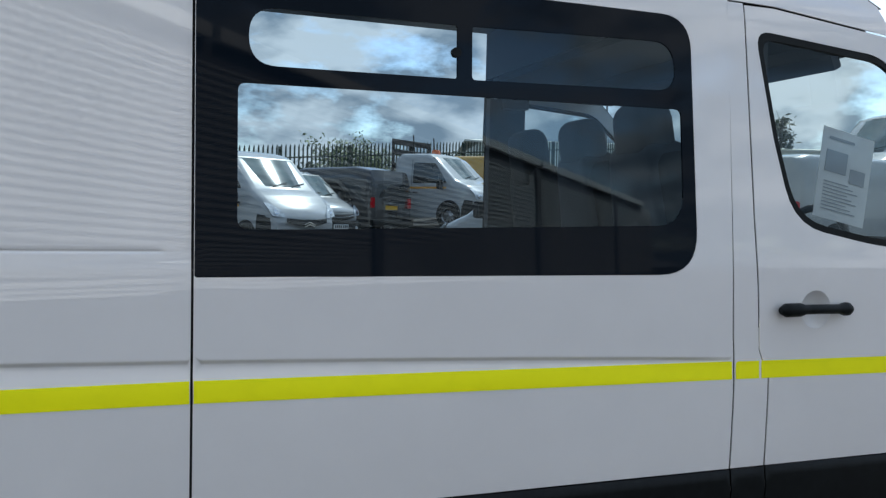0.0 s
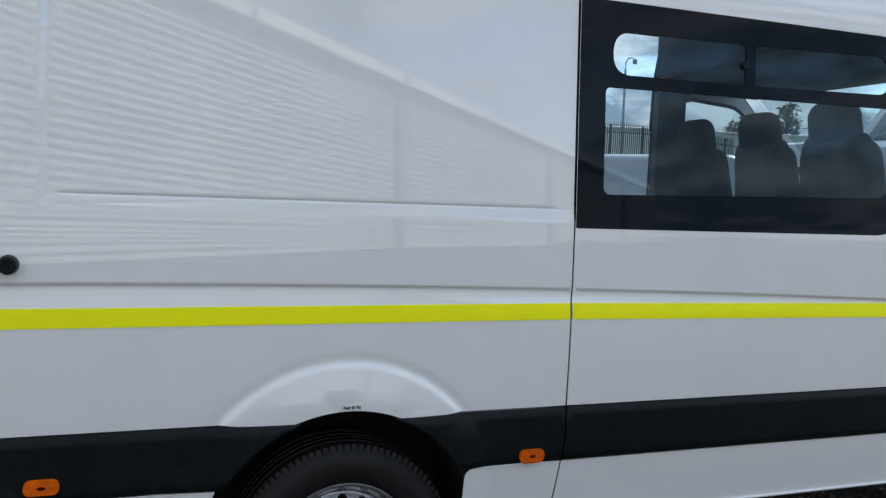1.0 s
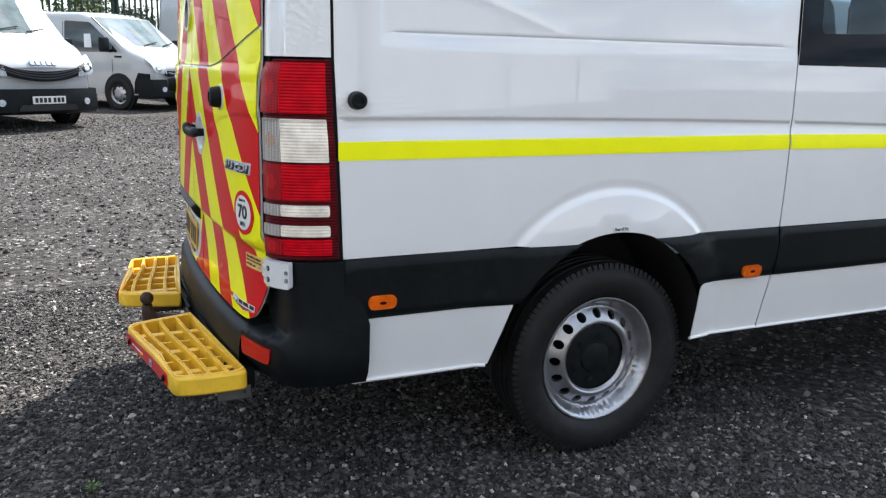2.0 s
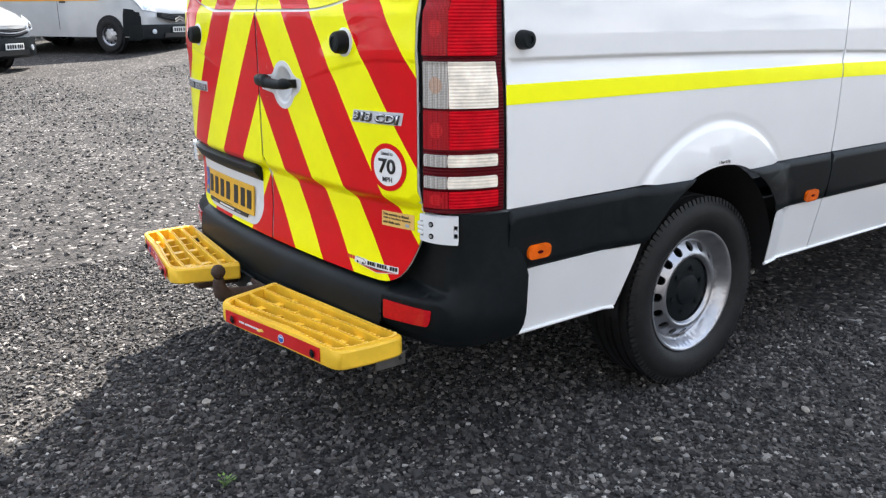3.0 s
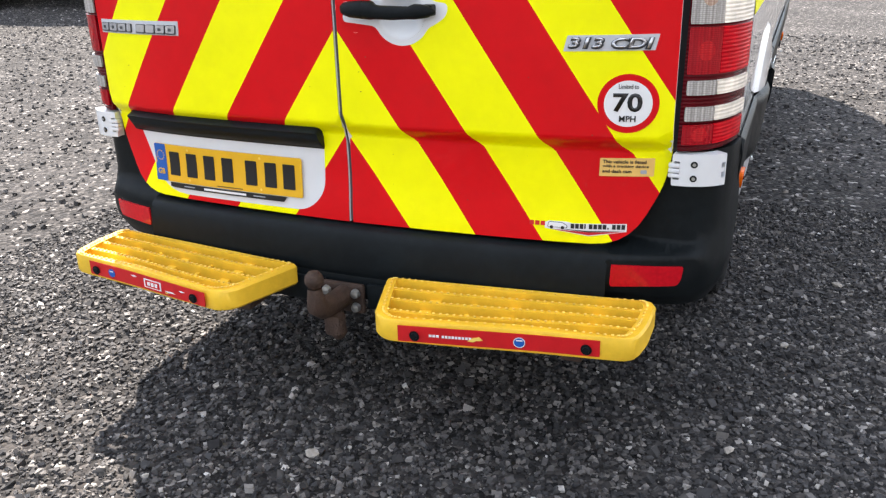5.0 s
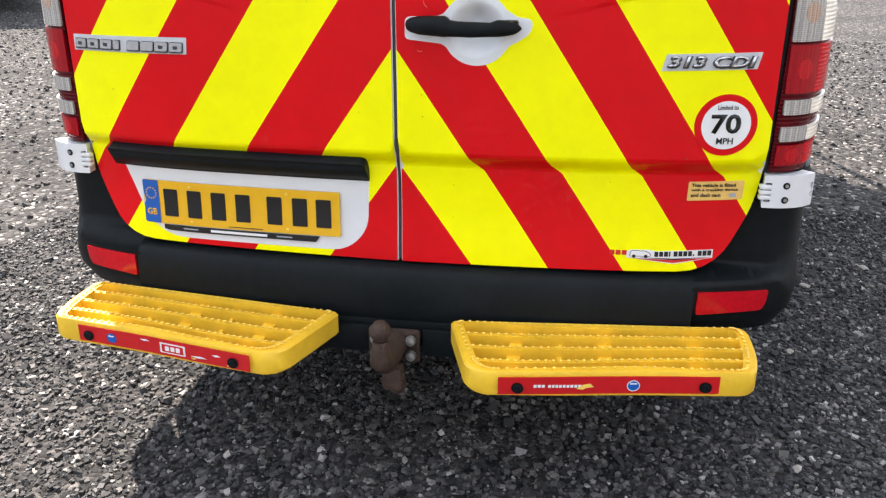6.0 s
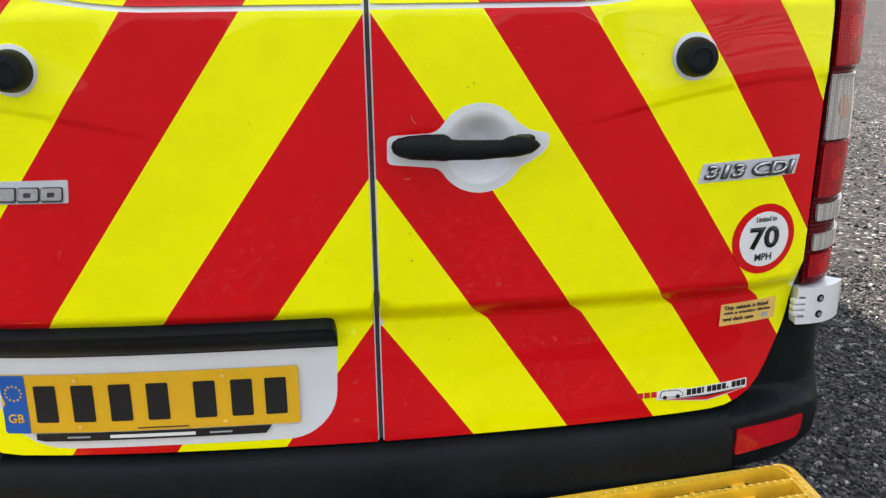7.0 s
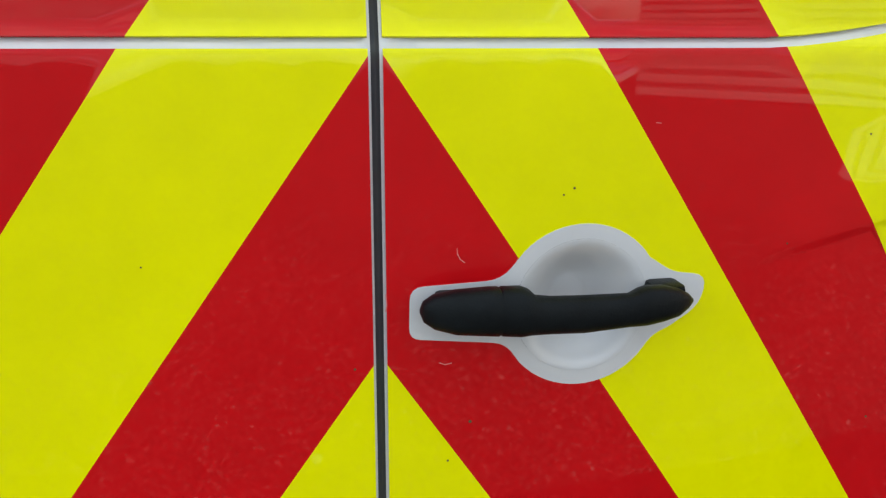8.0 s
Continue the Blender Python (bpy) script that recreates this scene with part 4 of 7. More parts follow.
disc = panel("speed_sticker", rear_surf, circle(-0.239, 0.914, 0.067, 40), M_RED, door_r_ob, lift=0.0038, thick=0.0015, step=0.03, label="round white speed limit sticker with a red ring")
panel("sticker_face", rear_surf, circle(-0.239, 0.914, 0.0525, 36), M_INKW, disc, lift=0.0048, thick=0.0008, step=0.03)
lettering("sticker_number", "70", rear_surf, -0.240, 0.917, 0.043, M_INK, disc, width=0.064, lift=0.0053, depth=0.0006, bold=0.03)
lettering("sticker_text", "Limited to", rear_surf, -0.239, 0.953, 0.0105, M_INK, disc, width=0.043, lift=0.0053, depth=0.0005, bold=0.01)
lettering("sticker_text", "MPH", rear_surf, -0.239, 0.880, 0.0140, M_INK, disc, width=0.036, lift=0.0053, depth=0.0005, bold=0.02)
lab = panel("tracking_sticker", rear_surf, rounded([(-0.301, 0.735), (-0.178, 0.737), (-0.177, 0.781), (-0.300, 0.779)], 0.002), M_LABEL, door_r_ob, lift=0.0038, thick=0.0012, step=0.03, label="cream sticker with black words")
for i, txt in enumerate(("This vehicle is fitted", "with a tracking device", "and dash cam")):
    wd = (0.098, 0.104, 0.066)[i]
    lettering("sticker_text", txt, rear_surf, -0.294 + wd / 2, 0.7715 - i * 0.0115, 0.0082, M_INK, lab, width=wd, lift=0.0048, depth=0.0005, bold=0.02)
panel("sticker_mark", rear_surf, rounded([(-0.208, 0.743), (-0.194, 0.743), (-0.194, 0.752), (-0.208, 0.752)], 0.003), M_GREYINK, lab, lift=0.0048, thick=0.0006, step=0.02)
adv = panel("dealer_sticker", rear_surf, [(-0.425, 0.598), (-0.318, 0.584), (-0.230, 0.599), (-0.230, 0.6185), (-0.358, 0.6135), (-0.372, 0.6165), (-0.415, 0.6165), (-0.425, 0.612)], M_INKW, door_r_ob, lift=0.0035, thick=0.0012, step=0.03, label="small dealer sticker with a van outline")
for q in range(3):
    u0 = -0.463 + q * 0.0138
    panel("letter_shape", rear_surf, [(u0, 0.6035 + q * 0.0002), (u0 + 0.0108, 0.6035), (u0 + 0.0108, 0.6145), (u0, 0.6145)], M_STRIPRED, adv, lift=0.0038, thick=0.0012, step=0.03)
for q in range(12):
    u0 = -0.3615 + q * 0.01085
    z0 = 0.6010 + q * 0.00032
    w0 = 0.0035 if q in (3, 8) else 0.0086
    panel("letter_shape", rear_surf, [(u0, z0), (u0 + w0, z0), (u0 + w0, z0 + (0.004 if q == 8 else 0.0118)), (u0, z0 + (0.004 if q == 8 else 0.0118))], M_INK, adv, lift=0.0045, thick=0.0007, step=0.03)
panel("arrow_shape", rear_surf, [(-0.408, 0.5965), (-0.318, 0.5865), (-0.232, 0.6000), (-0.318, 0.5935)], M_STRIPRED, adv, lift=0.0045, thick=0.0007, step=0.03)
panel("arrow_shape", rear_surf, [(-0.395, 0.5985), (-0.318, 0.5938), (-0.240, 0.6008), (-0.318, 0.5972)], M_INK, adv, lift=0.0050, thick=0.0006, step=0.03)
car = panel("car_shape", rear_surf, rounded([(-0.419, 0.601), (-0.370, 0.601), (-0.369, 0.607), (-0.381, 0.6145), (-0.415, 0.6155)], 0.004), M_INK, adv, lift=0.0047, thick=0.0006, step=0.03)
panel("car_shape", rear_surf, rounded([(-0.4175, 0.6022), (-0.3715, 0.6022), (-0.3705, 0.6065), (-0.3818, 0.6132), (-0.4138, 0.6142)], 0.003), M_INKW, car, lift=0.0052, thick=0.0005, step=0.03)
for u0 in (-0.408, -0.381):
    panel("car_wheel", rear_surf, circle(u0, 0.6015, 0.0042, 14), M_INK, car, lift=0.0056, thick=0.0005, step=0.03)
lettering("tyre_note", "Rear 65 Psi", side_surf, 1.195, 0.842, 0.011, M_INK, van, width=0.052, lift=0.0025, depth=0.0004, bold=0.02)
note = panel("tyre_label", side_surf, [(1.163, 0.835), (1.227, 0.835), (1.227, 0.849), (1.163, 0.849)], M_INKW, van, lift=0.0015, thick=0.001, step=0.02)
panel("round_emblem", rear_surf, circle(-1.03, 1.52, 0.062, 30), M_CHROME, door_l_ob, holes=[circle(-1.03, 1.52, 0.052, 30)], lift=0.012, thick=0.010, step=0.03)
panel("emblem_disc", rear_surf, circle(-1.03, 1.52, 0.052, 30), M_INK, door_l_ob, lift=0.006, thick=0.004, step=0.03)
part("seam_seal", boxed(0.06, MID, 1.5, 0.04, 0.05, 1.88), M_DARK, van)
sealg = bmesh.new()
rows = []
for i in range(49):
    z = 0.565 + i * 0.04
    x = rear_x(MID, z)
    rows.append([sealg.verts.new((x + dx, MID + dy, z)) for dx, dy in ((0.02, -0.0044), (0.004, -0.0044), (0.0015, 0.0), (0.004, 0.0044), (0.02, 0.0044))])
for a, b in zip(rows, rows[1:]):
    for i in range(4):
        sealg.faces.new((a[i], a[i + 1], b[i + 1], b[i]))
part("door_seal", sealg, M_SEAL, van, smooth=50)

# --- exterior handles on the cab doors
for sgn, ob in ((1, near_door), (-1, far_door)):
    f = side_surf if sgn == 1 else far_of(side_surf)
    fl = (lambda pts: list(pts)) if sgn == 1 else flipu
    def dish_at(u, z, f=f, sgn=sgn):
        q = min(1.0, math.hypot(u - sgn * 3.79, z - 1.279) / 0.060)
        return f(u, z) + Vector((0, sgn * 0.034 * (1 - q ** 2), 0))
    panel("handle_dish", dish_at, fl(circle(3.79, 1.279, 0.060, 28)), M_WHITE2, ob, thick=0.0, step=0.008)
    pts, rad = [], []
    for i in range(17):
        t = i / 16
        x = 3.632 + 0.276 * t
        y = side_y(x, 1.28) - 0.024 - 0.010 * math.sin(math.pi * t)
        pts.append((x, y if sgn == 1 else W - y, 1.281 + 0.003 * math.sin(math.pi * t)))
        rad.append((0.021 if t < 0.3 or t > 0.82 else 0.015) * min(1.0, 0.5 + 8 * t, 0.5 + 8 * (1 - t)))
    h = part("door_handle", tube(pts, rad, 12), M_BLACK, ob, "black plastic door handle", smooth=50)
    if sgn == 1:
        part("key_barrel", revolve([(0.0, -0.026), (0.009, -0.025), (0.010, -0.018)], 16, "y", (3.70, side_y(3.7, 1.28) - 0.021, 1.281)), M_ZINC, h, smooth=40)

# --- roof, nose, windscreen
def rib(x, z_top, z_side, drop=0.0):
    """Cross section of the top from side to side."""
    y0 = side_y(x, z_side)
    out = []
    for i in range(17):
        t = i / 16
        y = y0 + (W - 2 * y0) * t
        out.append((x, y, z_side + (z_top - z_side) * (1 - abs(2 * t - 1) ** 3.2)))
    return out


def loft(name, ribs, mat, parent, smooth=40, label=""):
    bm = bmesh.new()
    rows = [[bm.verts.new(p) for p in r] for r in ribs]
    for a, b in zip(rows, rows[1:]):
        for i in range(len(a) - 1):
            bm.faces.new((a[i], a[i + 1], b[i + 1], b[i]))
    return part(name, bm, mat, parent, label, smooth)


roof = loft("roof", [rib(x, zt, zs) for x, zt, zs in ((0.02, 2.50, 2.46), (0.06, 2.56, 2.50), (0.2, 2.64, 2.55), (0.8, 2.66, 2.555), (2.6, 2.66, 2.555), (3.3, 2.62, 2.555), (3.5, 2.54, 2.51), (3.8, 2.42, 2.38), (4.06, 2.27, 2.24))], M_WHITE, van)
loft("windscreen", [[(x, p, z) for p in np.linspace(y0, W - y0, 13)] for x, z, y0 in ((4.07, 2.235, 0.09), (4.40, 1.97, 0.06), (4.95, 1.49, 0.04))], M_CLEAR, van).visible_shadow = False
loft("bonnet", [[(x - 0.10 * (2 * t - 1) ** 2 * k, y0 + (W - 2 * y0) * t, z - 0.04 * abs(2 * t - 1) ** 3) for t in np.linspace(0, 1, 13)] for x, z, y0, k in ((4.95, 1.49, 0.03, 0.2), (5.30, 1.37, 0.05, 0.3), (5.65, 1.18, 0.10, 0.8), (5.80, 1.02, 0.15, 1.2))], M_WHITE, van)
loft("front_bumper", [[(x - 0.16 * (2 * t - 1) ** 2, y0 + (W - 2 * y0) * t, z) for t in np.linspace(0, 1, 13)] for x, z, y0 in ((5.80, 1.02, 0.15), (5.86, 0.8, 0.12), (5.90, 0.55, 0.10), (5.86, 0.32, 0.12), (5.5, 0.30, 0.12))], M_BLACK, van)

# --- inside: floor, bulk, lining, seats, dash, wheel
inner = lambda z: side_y(3.0, z) + 0.06
part("load_floor", boxed(2.6, MID, 0.60, 5.1, 1.12, 0.05), M_TRIM, van)
part("under_body", boxed(2.85, MID, 0.46, 5.1, 1.16, 0.14, 0.03), M_DARK, van)
part("headlining", box(boxed(1.75, MID, 2.44, 3.3, 1.62, 0.03), 3.41, MID, 2.33, 0.02, 1.64, 0.25), M_LINING, van)
for y, q in ((0.075, 1), (W - 0.075, -1)):
    if q == 1:
        part("lower_lining", boxed(2.70, y, 1.02, 1.60, 0.03, 0.74), M_LINING, van)
        part("upper_lining", boxed(2.70, y + 0.06, 2.28, 1.60, 0.03, 0.24), M_LINING, van)
    part("load_lining", boxed(1.05, y + q * 0.03, 1.62, 1.70, 0.03, 1.45), M_LINING, van)
    part("pillar_lining", boxed(3.53, y + q * 0.02, 1.42, 0.19, 0.05, 1.40), M_TRIM, van)
    part("pillar_lining", boxed(3.56, y + q * 0.06, 2.22, 0.13, 0.05, 0.30), M_TRIM, van)
part("cab_headlining", boxed(3.78, MID, 2.215, 0.60, 1.70, 0.03), M_LINING, van)
part("overhead_shelf", boxed(3.98, MID, 2.16, 0.26, 1.62, 0.09, 0.03), M_LINING, van, smooth=40)
part("dashboard", box(box(bmesh.new(), 4.62, MID, 1.24, 0.55, W - 0.22, 0.34, 0.08), 4.45, 0.48, 1.42, 0.22, 0.42, 0.12, 0.05), M_TRIM, van, smooth=40)
sw = bmesh.new()
ring = [(4.20 + 0.06 * math.sin(a) * 1.0, 0.50 + 0.195 * math.cos(a), 1.42 + 0.185 * math.sin(a)) for a in (2 * math.pi * i / 28 for i in range(28))]
merge(sw, tube(ring, 0.016, 8, True))
box(sw, 4.22, 0.50, 1.42, 0.05, 0.14, 0.12, 0.03)
for a in (200, 340, 270):
    merge(sw, tube([(4.22, 0.50, 1.42), (4.20 + 0.06 * math.sin(radians(a)), 0.50 + 0.19 * math.cos(radians(a)), 1.42 + 0.18 * math.sin(radians(a)))], 0.014, 6))
part("steering_wheel", sw, M_BLACK, van, smooth=50)
part("sun_visor", boxed(4.02, 0.42, 2.13, 0.04, 0.42, 0.13, 0.015, Matrix.Rotation(radians(-25), 3, "Y")), M_SEATG, van, smooth=40)


def seat(name, cx, cy, width, heads, top, head_w):
    """Seat base, tall backrest, headrests on steel stalks; the person faces +x."""
    s = new(name)
    s.parent = van
    s["label"] = "dark cloth cab seat with grey cover"
    part("cushion", boxed(cx + 0.22, cy, 0.98, 0.52, width, 0.16, 0.05), M_SEAT, s, smooth=50)
    tilt = Matrix.Rotation(radians(-9), 3, "Y")
    each = width / len(heads)
    for k, hy in enumerate(heads):
        for nm, mat, off, deep, wide, z, tall in (("backrest", M_SEAT, 0.04, 0.15, each, 1.385, 0.80), ("seat_cover", M_SEATG, 0.055, 0.165, each * 0.88, 1.40, 0.84)):
            if k == 1 and nm == "seat_cover":
                continue
            bk = boxed(cx - off, hy, z, deep, wide, tall, 0.06, tilt, 4)
            for v in bk.verts:
                f = min(1.0, max(0.0, (v.co.z - 1.40) / 0.42))
                v.co.y = hy + (v.co.y - hy) * (1 - 0.48 * f * f)
            part(nm, bk, mat, s, smooth=50)
    for hy in heads:
        hd = boxed(cx - 0.13, hy, top - 0.135, 0.14, head_w, 0.27, 0.066, tilt, 6)
        for v in hd.verts:
            f = (v.co.z - top + 0.135) / 0.135
            v.co.y = hy + (v.co.y - hy) * (1 - 0.34 * max(0.0, f) ** 2 - 0.10 * max(0.0, -f))
        part("headrest", hd, M_SEAT, s, smooth=50)
        for dy in (-0.06, 0.06):
            part("stalk", tube([(cx - 0.09, hy + dy, 1.62), (cx - 0.13, hy + dy, top - 0.12)], 0.007, 8), M_CHROME, s, smooth=60)


seat("driver_seat", 3.595, 0.486, 0.50, (0.486,), 1.955, 0.245)
seat("passenger_seat", 3.67, 1.30, 0.90, (1.045, 1.555), 1.95, 0.235)

# paper price sheet stuck inside the driver's window
sheet_at = lambda x, z: side_surf(x, z) + Vector((0, 0.03, 0))
sheet = panel("price_sheet", sheet_at, [(3.800, 1.573), (4.005, 1.533), (4.055, 1.815), (3.845, 1.857)], M_PAPER, van, thick=0.001, step=0.05, label="white printed price sheet")
def bar_on_sheet(a, b, w, h, mat):
    ex, ez = Vector((0.205, -0.040)), Vector((0.047, 0.283))
    o = Vector((3.800, 1.573))
    q = [o + ex * i + ez * j for i, j in ((a, b), (a + w, b), (a + w, b + h), (a, b + h))]
    panel("text_bar", sheet_at, [tuple(p) for p in q], mat, sheet, lift=0.002, thick=0.0008, step=0.05)
bar_on_sheet(0.12, 0.88, 0.5, 0.03, M_GREYINK)
bar_on_sheet(0.10, 0.52, 0.42, 0.24, M_GREYINK)
bar_on_sheet(0.60, 0.45, 0.30, 0.16, M_GREYINK)
for i in range(9):
    bar_on_sheet(0.12, 0.10 + i * 0.038, 0.68 - 0.1 * (i % 3), 0.012, M_GREYINK)

# --- wheels
def steel_wheel(x, y, sgn):
    """A steel wheel with round vents, dark hub and a grooved tyre; sgn -1 faces -y."""
    w = new("wheel")
    w.parent = van
    w.location = (x, y, 0.350)
    prof = []
    R, half = 0.352, 0.118
    side = [(0.226, 0.088), (0.236, 0.098), (0.262, 0.112), (0.300, 0.116), (0.325, 0.108), (0.340, 0.096)]
    tread = [(0.347, 0.088), (R, 0.072), (R, 0.062), (0.343, 0.060), (0.343, 0.050), (R, 0.048), (R, 0.022), (0.343, 0.020), (0.343, 0.010), (R, 0.008)]
    prof = side + tread
    prof = prof + [(r, -a) for r, a in reversed(prof)]
    ty = part("tyre", revolve(prof, 72, "y"), M_TYRE, w, "black worn road tyre", smooth=35)
    lug = bmesh.new()
    for i in range(96):
        a = 2 * math.pi * i / 96
        for q in (-1, 1):
            m = Matrix.Rotation(-a, 3, "Y")
            c = m @ Vector((0.3375, 0, 0))
            box(lug, c.x, q * 0.087, c.z, 0.022, 0.030, 0.015, 0.0, m @ Matrix.Rotation(radians(16), 3, "Z"))
    part("tread_block", lug, M_TYRE, ty)["kind"] = "stuff"
    dish = [(0.0, 0.060), (0.120, 0.062), (0.125, 0.076), (0.133, 0.081), (0.145, 0.077), (0.158, 0.068), (0.176, 0.054), (0.184, 0.046), (0.188, 0.044), (0.194, 0.050), (0.201, 0.068), (0.209, 0.078), (0.213, 0.090), (0.222, 0.098), (0.227, 0.096)]
    def dish_surf(u, v):
        r = math.hypot(u, v)
        d = lerp_table(r, dish)
        d = (d + lerp_table(max(0.0, r - 0.004), dish) + lerp_table(r + 0.004, dish)) / 3
        return Vector((u, -d, v)) if sgn < 0 else Vector((-u, d, v))
    holes = [circle(0.164 * math.cos(a), 0.164 * math.sin(a), 0.0165, 16) for a in (2 * math.pi * i / 16 for i in range(16))]
    extra = [(r * math.cos(a), r * math.sin(a)) for r in (0.120, 0.126, 0.133, 0.142, 0.182, 0.187, 0.191, 0.196, 0.200, 0.204, 0.209, 0.213, 0.219) for a in (2 * math.pi * i / 60 for i in range(60))]
    rim = panel("rim", dish_surf, circle(0, 0, 0.228, 60), M_STEEL, w, holes=[circle(0, 0, 0.121, 36)] + holes, thick=0.012, step=0.02, extra=extra, label="silver steel rim with round vents")
    part("rim_barrel", revolve([(0.226, sgn * 0.095), (0.205, sgn * 0.06), (0.195, sgn * 0.0), (0.20, -sgn * 0.09)], 48, "y"), M_STEEL, rim, smooth=40)
    hub = bmesh.new()
    merge(hub, revolve([(0.123, sgn * 0.040), (0.121, sgn * 0.060), (0.100, sgn * 0.066), (0.060, sgn * 0.066), (0.055, sgn * 0.074), (0.040, sgn * 0.079), (0.0, sgn * 0.080)], 36, "y"))
    for i in range(6):
        a = 2 * math.pi * i / 6 + 0.3
        merge(hub, revolve([(0.014, 0.060 * sgn), (0.013, 0.073 * sgn), (0.0, 0.075 * sgn)], 10, "y", (0.083 * math.cos(a), 0, 0.083 * math.sin(a))))
    part("hub_cover", hub, M_BLACK, w, "black plastic hub cover", smooth=35)
    part("backing", revolve([(0.19, -sgn * 0.02), (0.0, -sgn * 0.02)], 24, "y"), M_DARK, w)
    return w


steel_wheel(1.206, 0.168, -1)
steel_wheel(1.206, W - 0.168, 1)
steel_wheel(4.86, 0.175, -1)
steel_wheel(4.86, W - 0.175, 1)
for x in (1.19, 4.86):
    for y0 in (0.05, W - 0.05):
        s = 1 if y0 < 1 else -1
        lin = bmesh.new()
        rows = [[lin.verts.new((x + 0.435 * math.cos(radians(a)), y, 0.40 + 0.435 * math.sin(radians(a)))) for a in range(-6, 187, 8)] for y in (y0 - s * 0.012, y0 + s * 0.34)]
        for i in range(len(rows[0]) - 1):
            lin.faces.new((rows[0][i], rows[0][i + 1], rows[1][i + 1], rows[1][i]))
        lin.faces.new(rows[1])
        part("arch_liner", lin, M_DARK, van, smooth=40)
part("axle", tube([(1.19, 0.25, 0.34), (1.19, W - 0.25, 0.34)], 0.05, 12), M_DARK, van, smooth=50)
for y0 in (0.27, W - 0.27):
    part("side_floor", boxed(3.0, y0, 0.50, 2.7, 0.36, 0.03), M_DARK, van)
part("tail_floor", boxed(0.42, MID, 0.52, 0.66, 1.70, 0.03), M_DARK, van)
part("spare_wheel", revolve([(0.10, 0.30), (0.30, 0.30), (0.34, 0.36), (0.34, 0.44), (0.30, 0.48), (0.10, 0.48)], 36, "z", (0.50, MID, 0)), M_TYRE, van, smooth=40)
for y in (0.62, W - 0.62):
    part("chassis_rail", boxed(2.6, y, 0.47, 5.0, 0.07, 0.14), M_DARK, van)
part("skirt_bracket", boxed(0.505, 0.085, 0.392, 0.44, 0.03, 0.010), M_WHITE2, van)
for x, x2 in ((0.33, 0.74), (1.62, 4.4)):
    for y in (0.10, W - 0.10):
        part("inner_sill", boxed((x + x2) / 2, y, 0.54, x2 - x, 0.02, 0.20), M_DARK, van)

